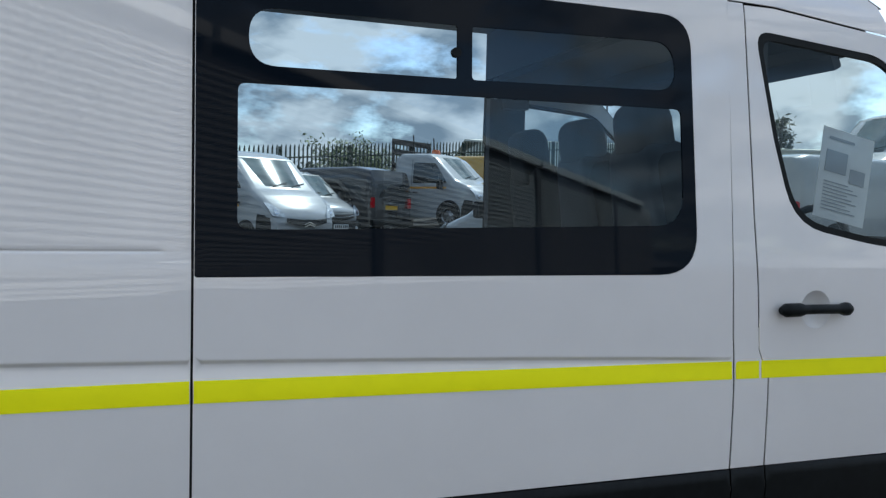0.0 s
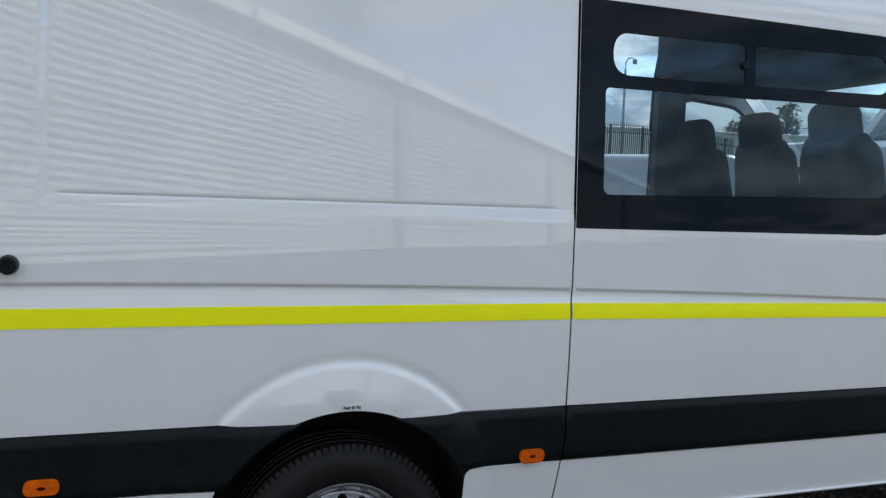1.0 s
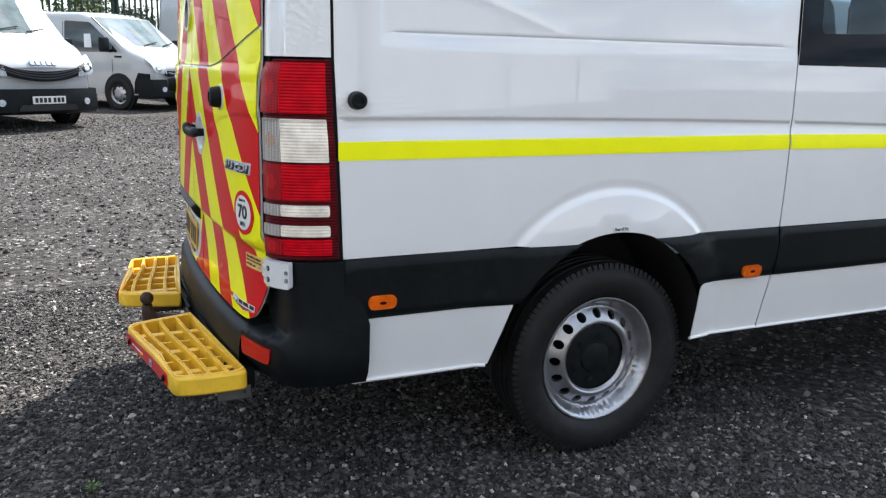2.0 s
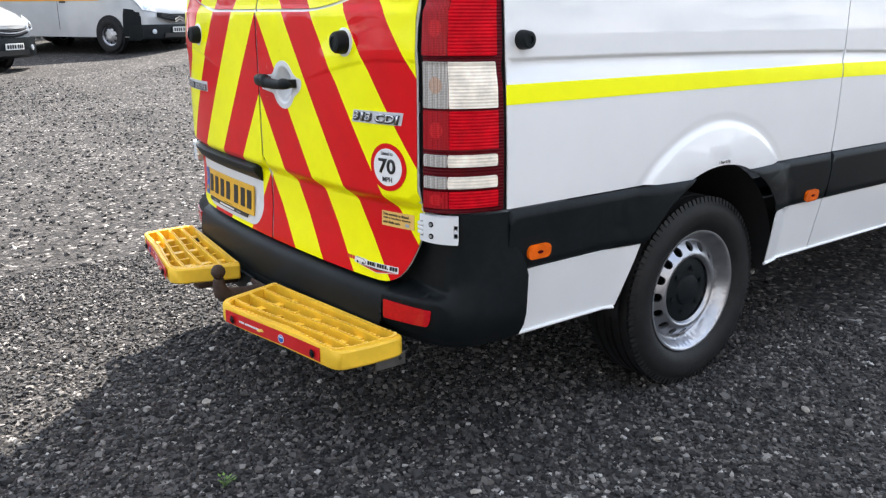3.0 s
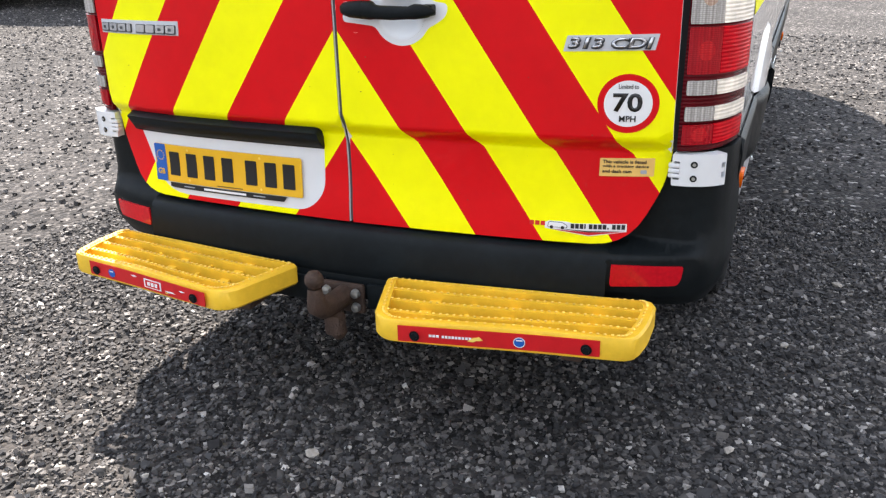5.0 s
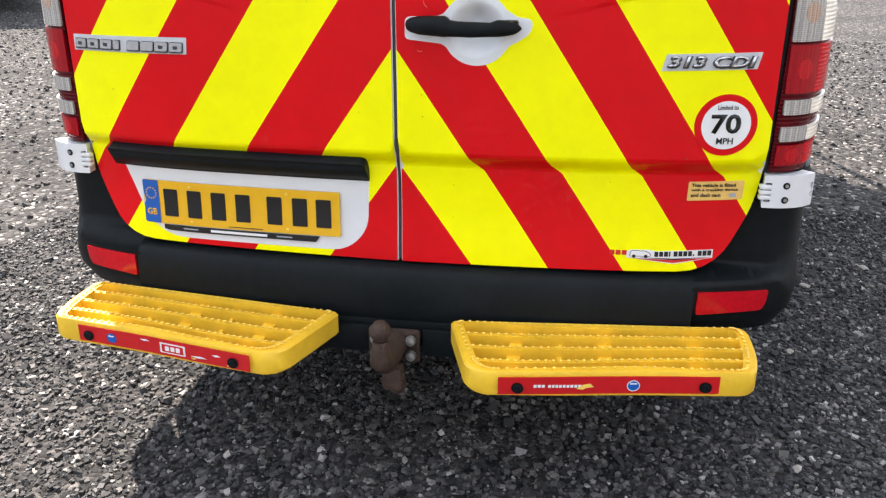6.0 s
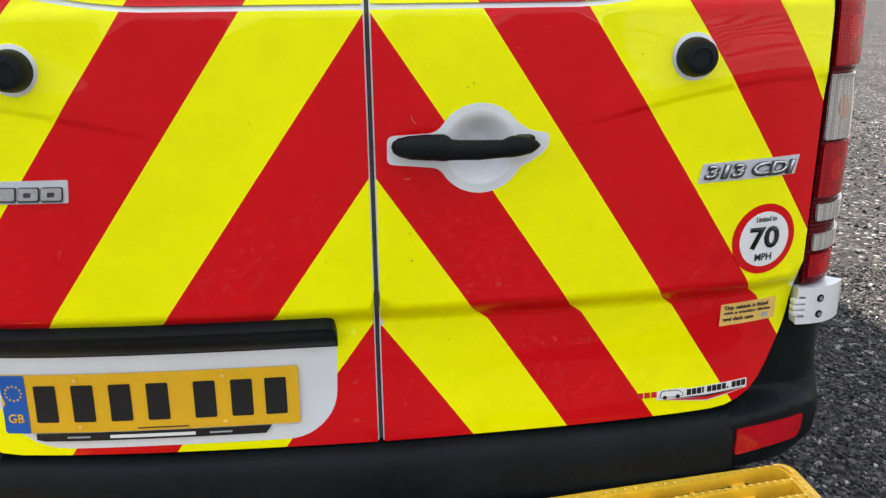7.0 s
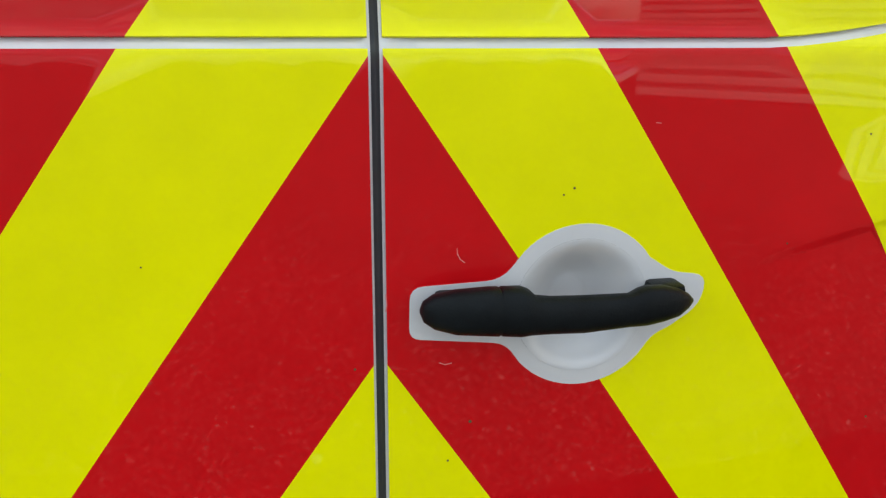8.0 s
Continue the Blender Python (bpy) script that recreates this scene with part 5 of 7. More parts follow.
# --- yellow rear steps on the tow bar
def rear_step(sgn):
    """A moulded step: frame, ribs with grip studs, red tape with bolts. sgn 1 near, -1 mirrored."""
    st = new("rear_step")
    st.parent = van
    st["label"] = "yellow moulded plastic rear step"
    Y = lambda y: y if sgn == 1 else W - y
    out = [(-0.095, 0.822), (-0.322, 0.712), (-0.232, 0.172), (-0.150, 0.128), (-0.020, 0.142)]
    curve = [(-0.095, 0.822), (-0.298, 0.758), (-0.324, 0.722), (-0.300, 0.560), (-0.268, 0.390), (-0.243, 0.215), (-0.232, 0.150), (-0.150, 0.137), (-0.040, 0.138), (-0.020, 0.150), (-0.055, 0.48)]
    top = 0.445
    def shrink(k):
        c = Vector((-0.165, 0.47))
        return [tuple(Vector(p) + (c - Vector(p)).normalized() * k) for p in curve]
    poly = rounded(curve, [0.012, 0.03, 0.03, 0.05, 0.05, 0.05, 0.03, 0.03, 0.012, 0.01, 0.3], 4)
    inn = rounded(shrink(0.030), [0.01, 0.02, 0.02, 0.04, 0.04, 0.04, 0.02, 0.02, 0.01, 0.01, 0.3], 4)
    if len(inn) != len(poly):
        inn = inn[:len(poly)]
    bm = bmesh.new()
    def ring(pts, z, k=1.0):
        return [bm.verts.new((x, Y(y), z)) for x, y in pts]
    cen = Vector((-0.165, 0.47))
    def scaled(pts, f):
        return [tuple(cen + (Vector(p) - cen) * f) for p in pts]
    rings = [ring(scaled(poly, 0.985), 0.388), ring(poly, 0.394), ring(poly, top - 0.006), ring(scaled(poly, 0.985), top), ring(inn, top), ring(inn, 0.391)]
    n = len(poly)
    for a, b in zip(rings, rings[1:]):
        for i in range(n):
            bm.faces.new((a[i], a[(i + 1) % n], b[(i + 1) % n], b[i]))
    body = part("step_frame", bm, M_STEPY, st, smooth=35)
    def edges_at(y):
        return -0.020 - 0.070 * ((y - 0.15) / 0.67), -0.225 - 0.100 * smooth01((y - 0.13) / 0.62)
    # three long ribs with beads, ending short of the rim
    studs = bmesh.new()
    for f in (0.27, 0.52, 0.77):
        rb = bmesh.new()
        pts = []
        ya, yb = 0.160, 0.800 - 0.075 * f
        for i in range(15):
            y = ya + (yb - ya) * i / 14
            back, rear = edges_at(y)
            pts.append((back + (rear - back) * f, y))
        for i, (x, y) in enumerate(pts):
            row = [rb.verts.new((x + dx, Y(y), z)) for dx, z in ((-0.0070, 0.391), (-0.0060, top - 0.003), (0.0060, top - 0.003), (0.0070, 0.391))]
            if i:
                for q in range(3):
                    rb.faces.new((last[q], last[q + 1], row[q + 1], row[q]))
            if i in (0, 14):
                rb.faces.new(row)
            last = row
        bmesh.ops.recalc_face_normals(rb, faces=rb.faces[:])
        part("tread_rib", rb, M_STEPY, st)
        for i in range(36):
            t = (i + 0.5) / 36
            y = ya + (yb - ya) * t
            k = min(int(t * 14), 13)
            x = pts[k][0] + (pts[k + 1][0] - pts[k][0]) * (t * 14 - k)
            merge(studs, revolve([(0.0050, -0.001), (0.0044, 0.0032), (0.0, 0.0052)], 6, "z", (x, Y(y), top - 0.003)))
    for i in range(0, n):
        p, q = Vector(inn[i]), Vector(inn[(i + 1) % n])
        m = max(1, int((q - p).length / 0.017))
        for k in range(m):
            c = p + (q - p) * k / m
            c = c + (c - cen).normalized() * 0.010
            merge(studs, revolve([(0.0048, 0.0), (0.0042, 0.0034), (0.0, 0.0052)], 6, "z", (c.x, Y(c.y), top)))
    s_ob = part("grip_studs", studs, M_STEPT, st)
    s_ob["kind"] = "stuff"
    # lower cross members, alternately broad and narrow, between open wells
    for y, w in ((0.262, 0.030), (0.362, 0.010), (0.462, 0.030), (0.562, 0.010), (0.662, 0.030)):
        back, rear = edges_at(y)
        part("cross_member", boxed((back + rear) / 2, Y(y), 0.408, abs(rear - back) - 0.012, w, 0.032, 0.002), M_STEPY, st)
    # red tape on the rear face
    tape_at = lambda u, z: Vector((spline([(-0.326, 0.69), (-0.302, 0.56), (-0.270, 0.39), (-0.243, 0.215)], u)[0] - 0.001, Y(spline([(-0.326, 0.69), (-0.302, 0.56), (-0.270, 0.39), (-0.243, 0.215)], u)[1]), z))
    tp = tape_at if sgn == 1 else (lambda u, z: tape_at(-u, z))
    fl = (lambda pts: list(pts)) if sgn == 1 else flipu
    tape = panel("red_tape", tp, fl([(0.03, 0.396), (0.965, 0.396), (0.965, 0.436), (0.03, 0.436)]), M_STRIPRED, st, lift=0.002, thick=0.002, step=0.03, label="scuffed red tape")
    for s0 in (0.15, 0.90):
        p = tp(sgn * s0, 0.413)
        part("bolt", revolve([(0.0, -0.010), (0.007, -0.010), (0.008, -0.006), (0.013, -0.006), (0.0135, 0.0)], 16, "x", p), M_BLACK, st, smooth=40)
    if sgn == 1:
        mark = panel("round_mark", tp, fl(circle(0.64, 0.415, 0.026, 20, 0.0130)), M_BLUE, tape, lift=0.0035, thick=0.001, step=0.02)
        panel("mark_ring", tp, fl(circle(0.64, 0.415, 0.026, 20, 0.0130)), M_INKW, mark, holes=[fl(circle(0.64, 0.415, 0.0225, 20, 0.0112))], lift=0.0038, thick=0.0006, step=0.02)
        panel("mark_bar", tp, fl([(0.626, 0.4185), (0.654, 0.4185), (0.654, 0.4215), (0.626, 0.4215)]), M_INKW, mark, lift=0.0040, thick=0.0006, step=0.02)
        for q in range(3):
            panel("text_bar", tp, fl([(0.225 + q * 0.018, 0.4125), (0.239 + q * 0.018, 0.4125), (0.239 + q * 0.018, 0.4185), (0.225 + q * 0.018, 0.4185)]), M_INKW, tape, lift=0.0035, thick=0.001, step=0.04)
        for q in range(9):
            panel("text_bar", tp, fl([(0.29 + q * 0.0165, 0.4120), (0.302 + q * 0.0165, 0.4120), (0.302 + q * 0.0165, 0.4180), (0.29 + q * 0.0165, 0.4180)]), M_INKW, tape, lift=0.0035, thick=0.001, step=0.04)
        panel("scuff", tp, fl([(0.415, 0.409), (0.44, 0.407), (0.455, 0.411), (0.485, 0.413), (0.47, 0.421), (0.44, 0.418)]), M_STEPT, tape, lift=0.004, thick=0.001, step=0.04)
    else:
        mark = panel("round_mark", tp, fl(circle(0.79, 0.415, 0.022, 20, 0.0120)), M_BLUE, tape, lift=0.0035, thick=0.001, step=0.02)
        panel("mark_bar", tp, fl([(0.778, 0.4185), (0.802, 0.4185), (0.802, 0.4215), (0.778, 0.4215)]), M_INKW, mark, lift=0.0040, thick=0.0006, step=0.02)
        tag = panel("label_patch", tp, fl([(0.42, 0.403), (0.55, 0.403), (0.55, 0.428), (0.42, 0.428)]), M_INKW, tape, lift=0.0032, thick=0.001, step=0.04)
        panel("label_patch", tp, fl([(0.43, 0.406), (0.54, 0.406), (0.54, 0.425), (0.43, 0.425)]), M_STRIPRED, tag, lift=0.0038, thick=0.0006, step=0.04)
        for q in range(3):
            panel("text_bar", tp, fl([(0.447 + q * 0.028, 0.410), (0.467 + q * 0.028, 0.410), (0.467 + q * 0.028, 0.421), (0.447 + q * 0.028, 0.421)]), M_INKW, tag, lift=0.0044, thick=0.0006, step=0.04)
        for u0, z0, w0 in ((0.30, 0.408, 0.09), (0.22, 0.420, 0.05), (0.36, 0.403, 0.03), (0.15, 0.402, 0.04), (0.60, 0.426, 0.05)):
            panel("scuff", tp, fl([(u0, z0), (u0 + w0 * 0.6, z0 - 0.002), (u0 + w0, z0 + 0.001), (u0 + w0 * 0.4, z0 + 0.003)]), M_INKW if w0 > 0.045 else M_STEPT, tape, lift=0.004, thick=0.0008, step=0.04)
    for y, w in ((0.30, 0.22), (0.72, 0.26)):
        part("step_bracket", boxed(-0.10, Y(y), 0.362, w, 0.05, 0.02, 0.004), M_RUST, st)
    side = part("step_bracket", boxed(-0.060, Y(0.156), 0.376, 0.10, 0.010, 0.040, 0.003), M_BRACKET, st, "dull grey steel bracket")
    part("bracket_hole", revolve([(0.0, -0.007), (0.0055, -0.007), (0.0055, 0.007), (0.0, 0.007)], 10, "y", (-0.03, Y(0.156), 0.378)), M_DARK, side)


rear_step(1)
rear_step(-1)

# --- tow bar with ball
tow = new("tow_bar")
tow.parent = van
tow["label"] = "rusty tow bar with a ball hitch"
part("cross_beam", box(box(bmesh.new(), -0.02, MID, 0.385, 0.08, 1.45, 0.07, 0.008), 0.03, MID, 0.45, 0.012, 0.5, 0.14), M_BLACK, tow, smooth=40)
part("face_plate", boxed(-0.085, MID + 0.004, 0.365, 0.014, 0.128, 0.085, 0.008), M_RUST, tow)
neck = bmesh.new()
merge(neck, tube([(-0.08, MID, 0.372), (-0.15, MID, 0.374), (-0.205, MID, 0.382), (-0.230, MID, 0.40), (-0.235, MID, 0.425), (-0.235, MID, 0.45)], [0.030, 0.029, 0.029, 0.028, 0.022, 0.018], 14))
merge(neck, revolve([(0.0, -0.025), (0.016, -0.02), (0.0235, -0.008), (0.025, 0.0), (0.0225, 0.011), (0.014, 0.021), (0.008, 0.0235), (0.0, 0.0235)], 24, "z", (-0.235, MID, 0.474)))
part("tow_ball", neck, M_RUST, tow, "rusted tow ball", smooth=45)
part("drop_plate", boxed(-0.165, MID - 0.010, 0.322, 0.042, 0.050, 0.062, 0.014), M_RUST, tow, smooth=40)
part("drop_pin", tube([(-0.165, MID - 0.018, 0.335), (-0.168, MID - 0.020, 0.300), (-0.166, MID - 0.020, 0.285)], [0.020, 0.024, 0.014], 12), M_RUST, tow, smooth=45)
for q in (-1, 1):
    part("step_arm", box(boxed(-0.075, MID + q * 0.165, 0.372, 0.014, 0.200, 0.070, 0.004), -0.120, MID + q * 0.262, 0.378, 0.10, 0.012, 0.036, 0.003), M_BLACK, tow, smooth=40)
for dy in (-0.040, 0.048):
    for dz in (0.345, 0.385):
        part("bolt", revolve([(0.0, -0.024), (0.011, -0.022), (0.0135, -0.010), (0.0135, 0.0)], 12, "x", (-0.088, MID + dy, dz)), M_ZINC, tow)

# scuffs and scratches in the vinyl
M_SCR = material("scratch_pale", (0.80, 0.30, 0.28), 0.5)
M_SPECK = material("speck_dark", (0.10, 0.09, 0.03), 0.7)
for pts in (((-0.8900, 1.166), (-0.8895, 1.161), (-0.8870, 1.156), (-0.8830, 1.153)), ((-0.905, 1.062), (-0.900, 1.060), (-0.894, 1.061)), ((-0.716, 1.270), (-0.711, 1.2695)), ((-0.9515, 1.128), (-0.9510, 1.118), (-0.9520, 1.112))):
    q = [rear_surf(*p) + Vector((-0.0021, 0, 0)) for p in pts]
    part("scratch", tube(q, 0.0005, 5), M_SCR, door_r_ob)
rng = random.Random(11)
for i in range(46):
    y, z = rng.uniform(0.18, 1.72), rng.uniform(0.60, 1.32)
    if 1.0 < y and z < 0.82:
        continue
    panel("speck", rear_surf, circle(-y, z, rng.uniform(0.0006, 0.0016), 6), M_SPECK, door_r_ob if y < MID else door_l_ob, lift=0.0026, thick=0.0006, step=0.01)


# ---------------------------------------------------------------- the yard
def ground_z(x, y):
    """Level round the van, rising gently across the yard and towards +x."""
    d = y - 2.6
    if d <= 0:
        return 0.0
    k = smooth01((y - 6.0) / 11.0)
    return 0.024 * (min(d, 30.0) - 0.6 * (1 - math.exp(-d / 0.6))) + 0.082 * k * min(max(x - 2.2, 0.0), 20.0)


def gravel_material():
    m = bpy.data.materials.new("gravel_ground")
    m.use_nodes = True
    nt = m.node_tree
    b = nt.nodes["Principled BSDF"]
    b.inputs["Roughness"].default_value = 0.9
    b.inputs["Specular IOR Level"].default_value = 0.25
    co = nt.nodes.new("ShaderNodeTexCoord")
    v = nt.nodes.new("ShaderNodeTexVoronoi")
    v.inputs["Scale"].default_value = 48
    v.inputs["Randomness"].default_value = 1.0
    wv = nt.nodes.new("ShaderNodeSeparateColor")
    ramp = nt.nodes.new("ShaderNodeValToRGB")
    e = ramp.color_ramp.elements
    e[0].position, e[0].color = 0.0, (0.009, 0.0086, 0.0086, 1)
    e[1].position, e[1].color = 1.0, (0.34, 0.32, 0.30, 1)
    for pos, c in ((0.45, (0.033, 0.031, 0.0305, 1)), (0.80, (0.064, 0.058, 0.0545, 1)), (0.93, (0.105, 0.097, 0.091, 1))):
        q = e.new(pos)
        q.color = c
    n = nt.nodes.new("ShaderNodeTexNoise")
    n.inputs["Scale"].default_value = 0.9
    n.inputs["Detail"].default_value = 6
    mr = nt.nodes.new("ShaderNodeMapRange")
    mr.inputs["From Min"].default_value, mr.inputs["From Max"].default_value = 0.3, 0.7
    mr.inputs["To Min"].default_value, mr.inputs["To Max"].default_value = 0.66, 1.30
    sc = nt.nodes.new("ShaderNodeVectorMath")
    sc.operation = "SCALE"
    bp = nt.nodes.new("ShaderNodeBump")
    bp.inputs["Strength"].default_value = 1.0
    bp.inputs["Distance"].default_value = 0.012
    bp.invert = True
    L = nt.links
    L.new(co.outputs["Object"], v.inputs["Vector"])
    L.new(co.outputs["Object"], n.inputs["Vector"])
    L.new(v.outputs["Color"], wv.inputs["Color"])
    L.new(wv.outputs["Red"], ramp.inputs["Fac"])
    L.new(n.outputs["Fac"], mr.inputs["Value"])
    L.new(ramp.outputs["Color"], sc.inputs[0])
    L.new(mr.outputs["Result"], sc.inputs["Scale"])
    L.new(sc.outputs["Vector"], b.inputs["Base Color"])
    L.new(v.outputs["Distance"], bp.inputs["Height"])
    L.new(bp.outputs["Normal"], b.inputs["Normal"])
    return m


def stone_material():
    m = bpy.data.materials.new("loose_stone")
    m.use_nodes = True
    nt = m.node_tree
    b = nt.nodes["Principled BSDF"]
    b.inputs["Roughness"].default_value = 0.8
    b.inputs["Specular IOR Level"].default_value = 0.35
    g = nt.nodes.new("ShaderNodeNewGeometry")
    ramp = nt.nodes.new("ShaderNodeValToRGB")
    e = ramp.color_ramp.elements
    e[0].position, e[0].color = 0.0, (0.017, 0.0166, 0.0174, 1)
    e[1].position, e[1].color = 1.0, (0.50, 0.48, 0.45, 1)
    for pos, c in ((0.42, (0.046, 0.0445, 0.045, 1)), (0.76, (0.090, 0.085, 0.083, 1)), (0.91, (0.140, 0.130, 0.123, 1)), (0.98, (0.25, 0.235, 0.22, 1))):
        q = e.new(pos)
        q.color = c
    co = nt.nodes.new("ShaderNodeTexCoord")
    n = nt.nodes.new("ShaderNodeTexNoise")
    n.inputs["Scale"].default_value = 120
    mr = nt.nodes.new("ShaderNodeMapRange")
    mr.inputs["To Min"].default_value, mr.inputs["To Max"].default_value = 0.7, 1.3
    sc = nt.nodes.new("ShaderNodeVectorMath")
    sc.operation = "SCALE"
    L = nt.links
    L.new(co.outputs["Object"], n.inputs["Vector"])
    L.new(n.outputs["Fac"], mr.inputs["Value"])
    L.new(g.outputs["Random Per Island"], ramp.inputs["Fac"])
    L.new(ramp.outputs["Color"], sc.inputs[0])
    L.new(mr.outputs["Result"], sc.inputs["Scale"])
    L.new(sc.outputs["Vector"], b.inputs["Base Color"])
    return m


M_GRAVEL = gravel_material()
M_STONE = stone_material()
xs = sorted(set([-3000, -800, -200, -60, 60, 200, 800, 3000] + list(np.arange(-30, 40.1, 2.0))))
ys = sorted(set([-3000, -800, -200, -60, 60, 200, 800, 3000] + list(np.arange(-30, 40.1, 0.5))))
gv = [(float(x), float(y), ground_z(x, y)) for x in xs for y in ys]
gf = [(i * len(ys) + j, (i + 1) * len(ys) + j, (i + 1) * len(ys) + j + 1, i * len(ys) + j + 1) for i in range(len(xs) - 1) for j in range(len(ys) - 1)]
gm = bpy.data.meshes.new("ground")
gm.from_pydata(gv, [], gf)
gm.shade_smooth()
gm.materials.append(M_GRAVEL)
ground = tagged(new("ground", gm), "dark grey crushed stone yard surface", "ground", kind="structure")


def scatter_stones(name, x0, x1, y0, y1, count, smin, smax, seed):
    """Loose stones as one mesh: jittered, sunk icosahedra."""
    rng = np.random.default_rng(seed)
    base = np.array([(x, y, z) for x in (-0.62, 0.62) for y in (-0.62, 0.62) for z in (-0.62, 0.62)])
    tri = np.array([(0, 1, 3), (0, 3, 2), (4, 6, 7), (4, 7, 5), (0, 4, 5), (0, 5, 1), (2, 3, 7), (2, 7, 6), (0, 2, 6), (0, 6, 4), (1, 5, 7), (1, 7, 3)])
    size = smin + (smax - smin) * rng.random(count) ** 2.4
    shape = np.stack([rng.uniform(0.7, 1.3, count), rng.uniform(0.7, 1.2, count), rng.uniform(0.55, 0.95, count)], 1)
    v = (base[None] + rng.uniform(-0.30, 0.30, (count, 8, 3))) * shape[:, None] * size[:, None, None] * 0.5
    tilt = rng.uniform(-0.8, 0.8, count)
    ct, stl = np.cos(tilt)[:, None], np.sin(tilt)[:, None]
    v = np.stack([v[..., 0] * ct - v[..., 2] * stl, v[..., 1], v[..., 0] * stl + v[..., 2] * ct], -1)
    a = rng.uniform(0, 6.283, count)
    ca, sa = np.cos(a)[:, None], np.sin(a)[:, None]
    v = np.stack([v[..., 0] * ca - v[..., 1] * sa, v[..., 0] * sa + v[..., 1] * ca, v[..., 2]], -1)
    px, py = rng.uniform(x0, x1, count), rng.uniform(y0, y1, count)
    pz = np.array([ground_z(a, b) for a, b in zip(px.tolist(), py.tolist())]) + size * rng.uniform(0.0, 0.22, count)
    v += np.stack([px, py, pz], -1)[:, None]
    f = tri[None] + (np.arange(count) * 8)[:, None, None]
    me = bpy.data.meshes.new(name)
    me.vertices.add(count * 8)
    me.vertices.foreach_set("co", v.reshape(-1))
    me.loops.add(count * 36)
    me.loops.foreach_set("vertex_index", f.reshape(-1).astype(np.int32))
    me.polygons.add(count * 12)
    me.polygons.foreach_set("loop_start", (np.arange(count * 12) * 3).astype(np.int32))
    me.update(calc_edges=True)
    me.shade_flat()
    me.materials.append(M_STONE)
    return tagged(new(name, me), "loose crushed grey stones on the yard", "gravel", kind="stuff")


scatter_stones("gravel", -2.4, 2.3, -2.0, 3.0, 150000, 0.0065, 0.024, 3)
scatter_stones("gravel", -6.0, 9.0, -4.5, 14.0, 66000, 0.012, 0.040, 5)


# --- larger pale stones and a small weed in the gravel
M_PALE = material("pale_stone", (0.34, 0.31, 0.27), 0.85, vary=0.2, vscale=60, stain=0.2, sscale=25, bump=0.4, bscale=120)
M_WEED = material("weed_green", (0.09, 0.16, 0.03), 0.6, vary=0.25, vscale=40, island=0.3)


def pale_stone(x, y, size, seed):
    rng = random.Random(seed)
    bm = bmesh.new()
    bmesh.ops.create_icosphere(bm, subdivisions=2, radius=size)
    for v in bm.verts:
        k = 1 + rng.uniform(-0.16, 0.16)
        v.co = Vector((v.co.x * 1.2 * k, v.co.y * 0.8 * k, v.co.z * 0.5 * k))
    bmesh.ops.rotate(bm, cent=(0, 0, 0), matrix=Matrix.Rotation(rng.uniform(0, 3.1), 3, "Z"), verts=bm.verts)
    ob = part("stone", bm, M_PALE)
    ob.location = (x, y, 0.006)
    tagged(ob, "pale flat stone lying loose in the dark gravel", "stone", "pale stones")


for k, (x, y, size) in enumerate(((-0.311, 0.960, 0.020), (1.557, -0.617, 0.019), (0.751, -0.171, 0.016), (1.325, -0.340, 0.017), (0.086, -0.057, 0.014))):
    pale_stone(x, y, size, 60 + k)
weed = thing("weed", "tiny green weed growing through the gravel", "weed", (-0.475, 0.408, 0.0))
rng = random.Random(5)
stem = bmesh.new()
wv, wf = [], []
for k in range(16):
    a, reach, h = rng.uniform(0, 6.28), rng.uniform(0.008, 0.030), rng.uniform(0.012, 0.030)
    tip = Vector((reach * math.cos(a), reach * math.sin(a), h))
    merge(stem, tube([(0, 0, 0), tip * 0.6 + Vector((0, 0, 0.006)), tip], 0.0007, 4))
    side = Vector((-math.sin(a), math.cos(a), 0)) * 0.0045
    along = Vector((math.cos(a), math.sin(a), 0.3)) * 0.006
    q = len(wv)
    wv += [tip - along, tip + side, tip + along * 1.4 + Vector((0, 0, 0.002)), tip - side]
    wf.append((q, q + 1, q + 2, q + 3))
part("stem", stem, M_WEED, weed)
wm = bpy.data.meshes.new("leaves")
wm.from_pydata(wv, [], wf)
wm.materials.append(M_WEED)
leaves = new("leaves", wm)
leaves.parent = weed


# ---------------------------------------------------------------- parked vehicles across the yard
M_VWHITE = material("vehicle_white", (0.44, 0.45, 0.46), 0.25, coat=0.8, vary=0.03, vscale=3, stain=0.05, sscale=2)
M_VDARK = material("vehicle_dark", (0.016, 0.017, 0.020), 0.25, coat=0.8, vary=0.1, vscale=3)
M_VYEL = material("vehicle_yellow", (0.60, 0.34, 0.05), 0.3, coat=0.6, vary=0.06, vscale=3)
M_VGLASS = material("dark_window", (0.018, 0.022, 0.024), 0.04, spec=0.8, vary=0.3, vscale=2)
# sun glare on the windscreens is put into this paler base colour
M_VSCREEN = material("windscreen_glare_tint", (0.09, 0.125, 0.13), 0.04, spec=0.7, coat=0.6, vary=0.55, vscale=2.2)
M_HEAD = material("headlamp", (0.55, 0.58, 0.62), 0.1, coat=1.0, vary=0.35, vscale=14)
M_LETTER = material("blue_grey_letters", (0.22, 0.30, 0.42), 0.3, vary=0.05)
M_BEACON = material("orange_beacon", (0.75, 0.14, 0.02), 0.2, coat=0.6, vary=0.1)
M_ORANGE = material("orange_tape", (0.75, 0.33, 0.02), 0.4, vary=0.06)


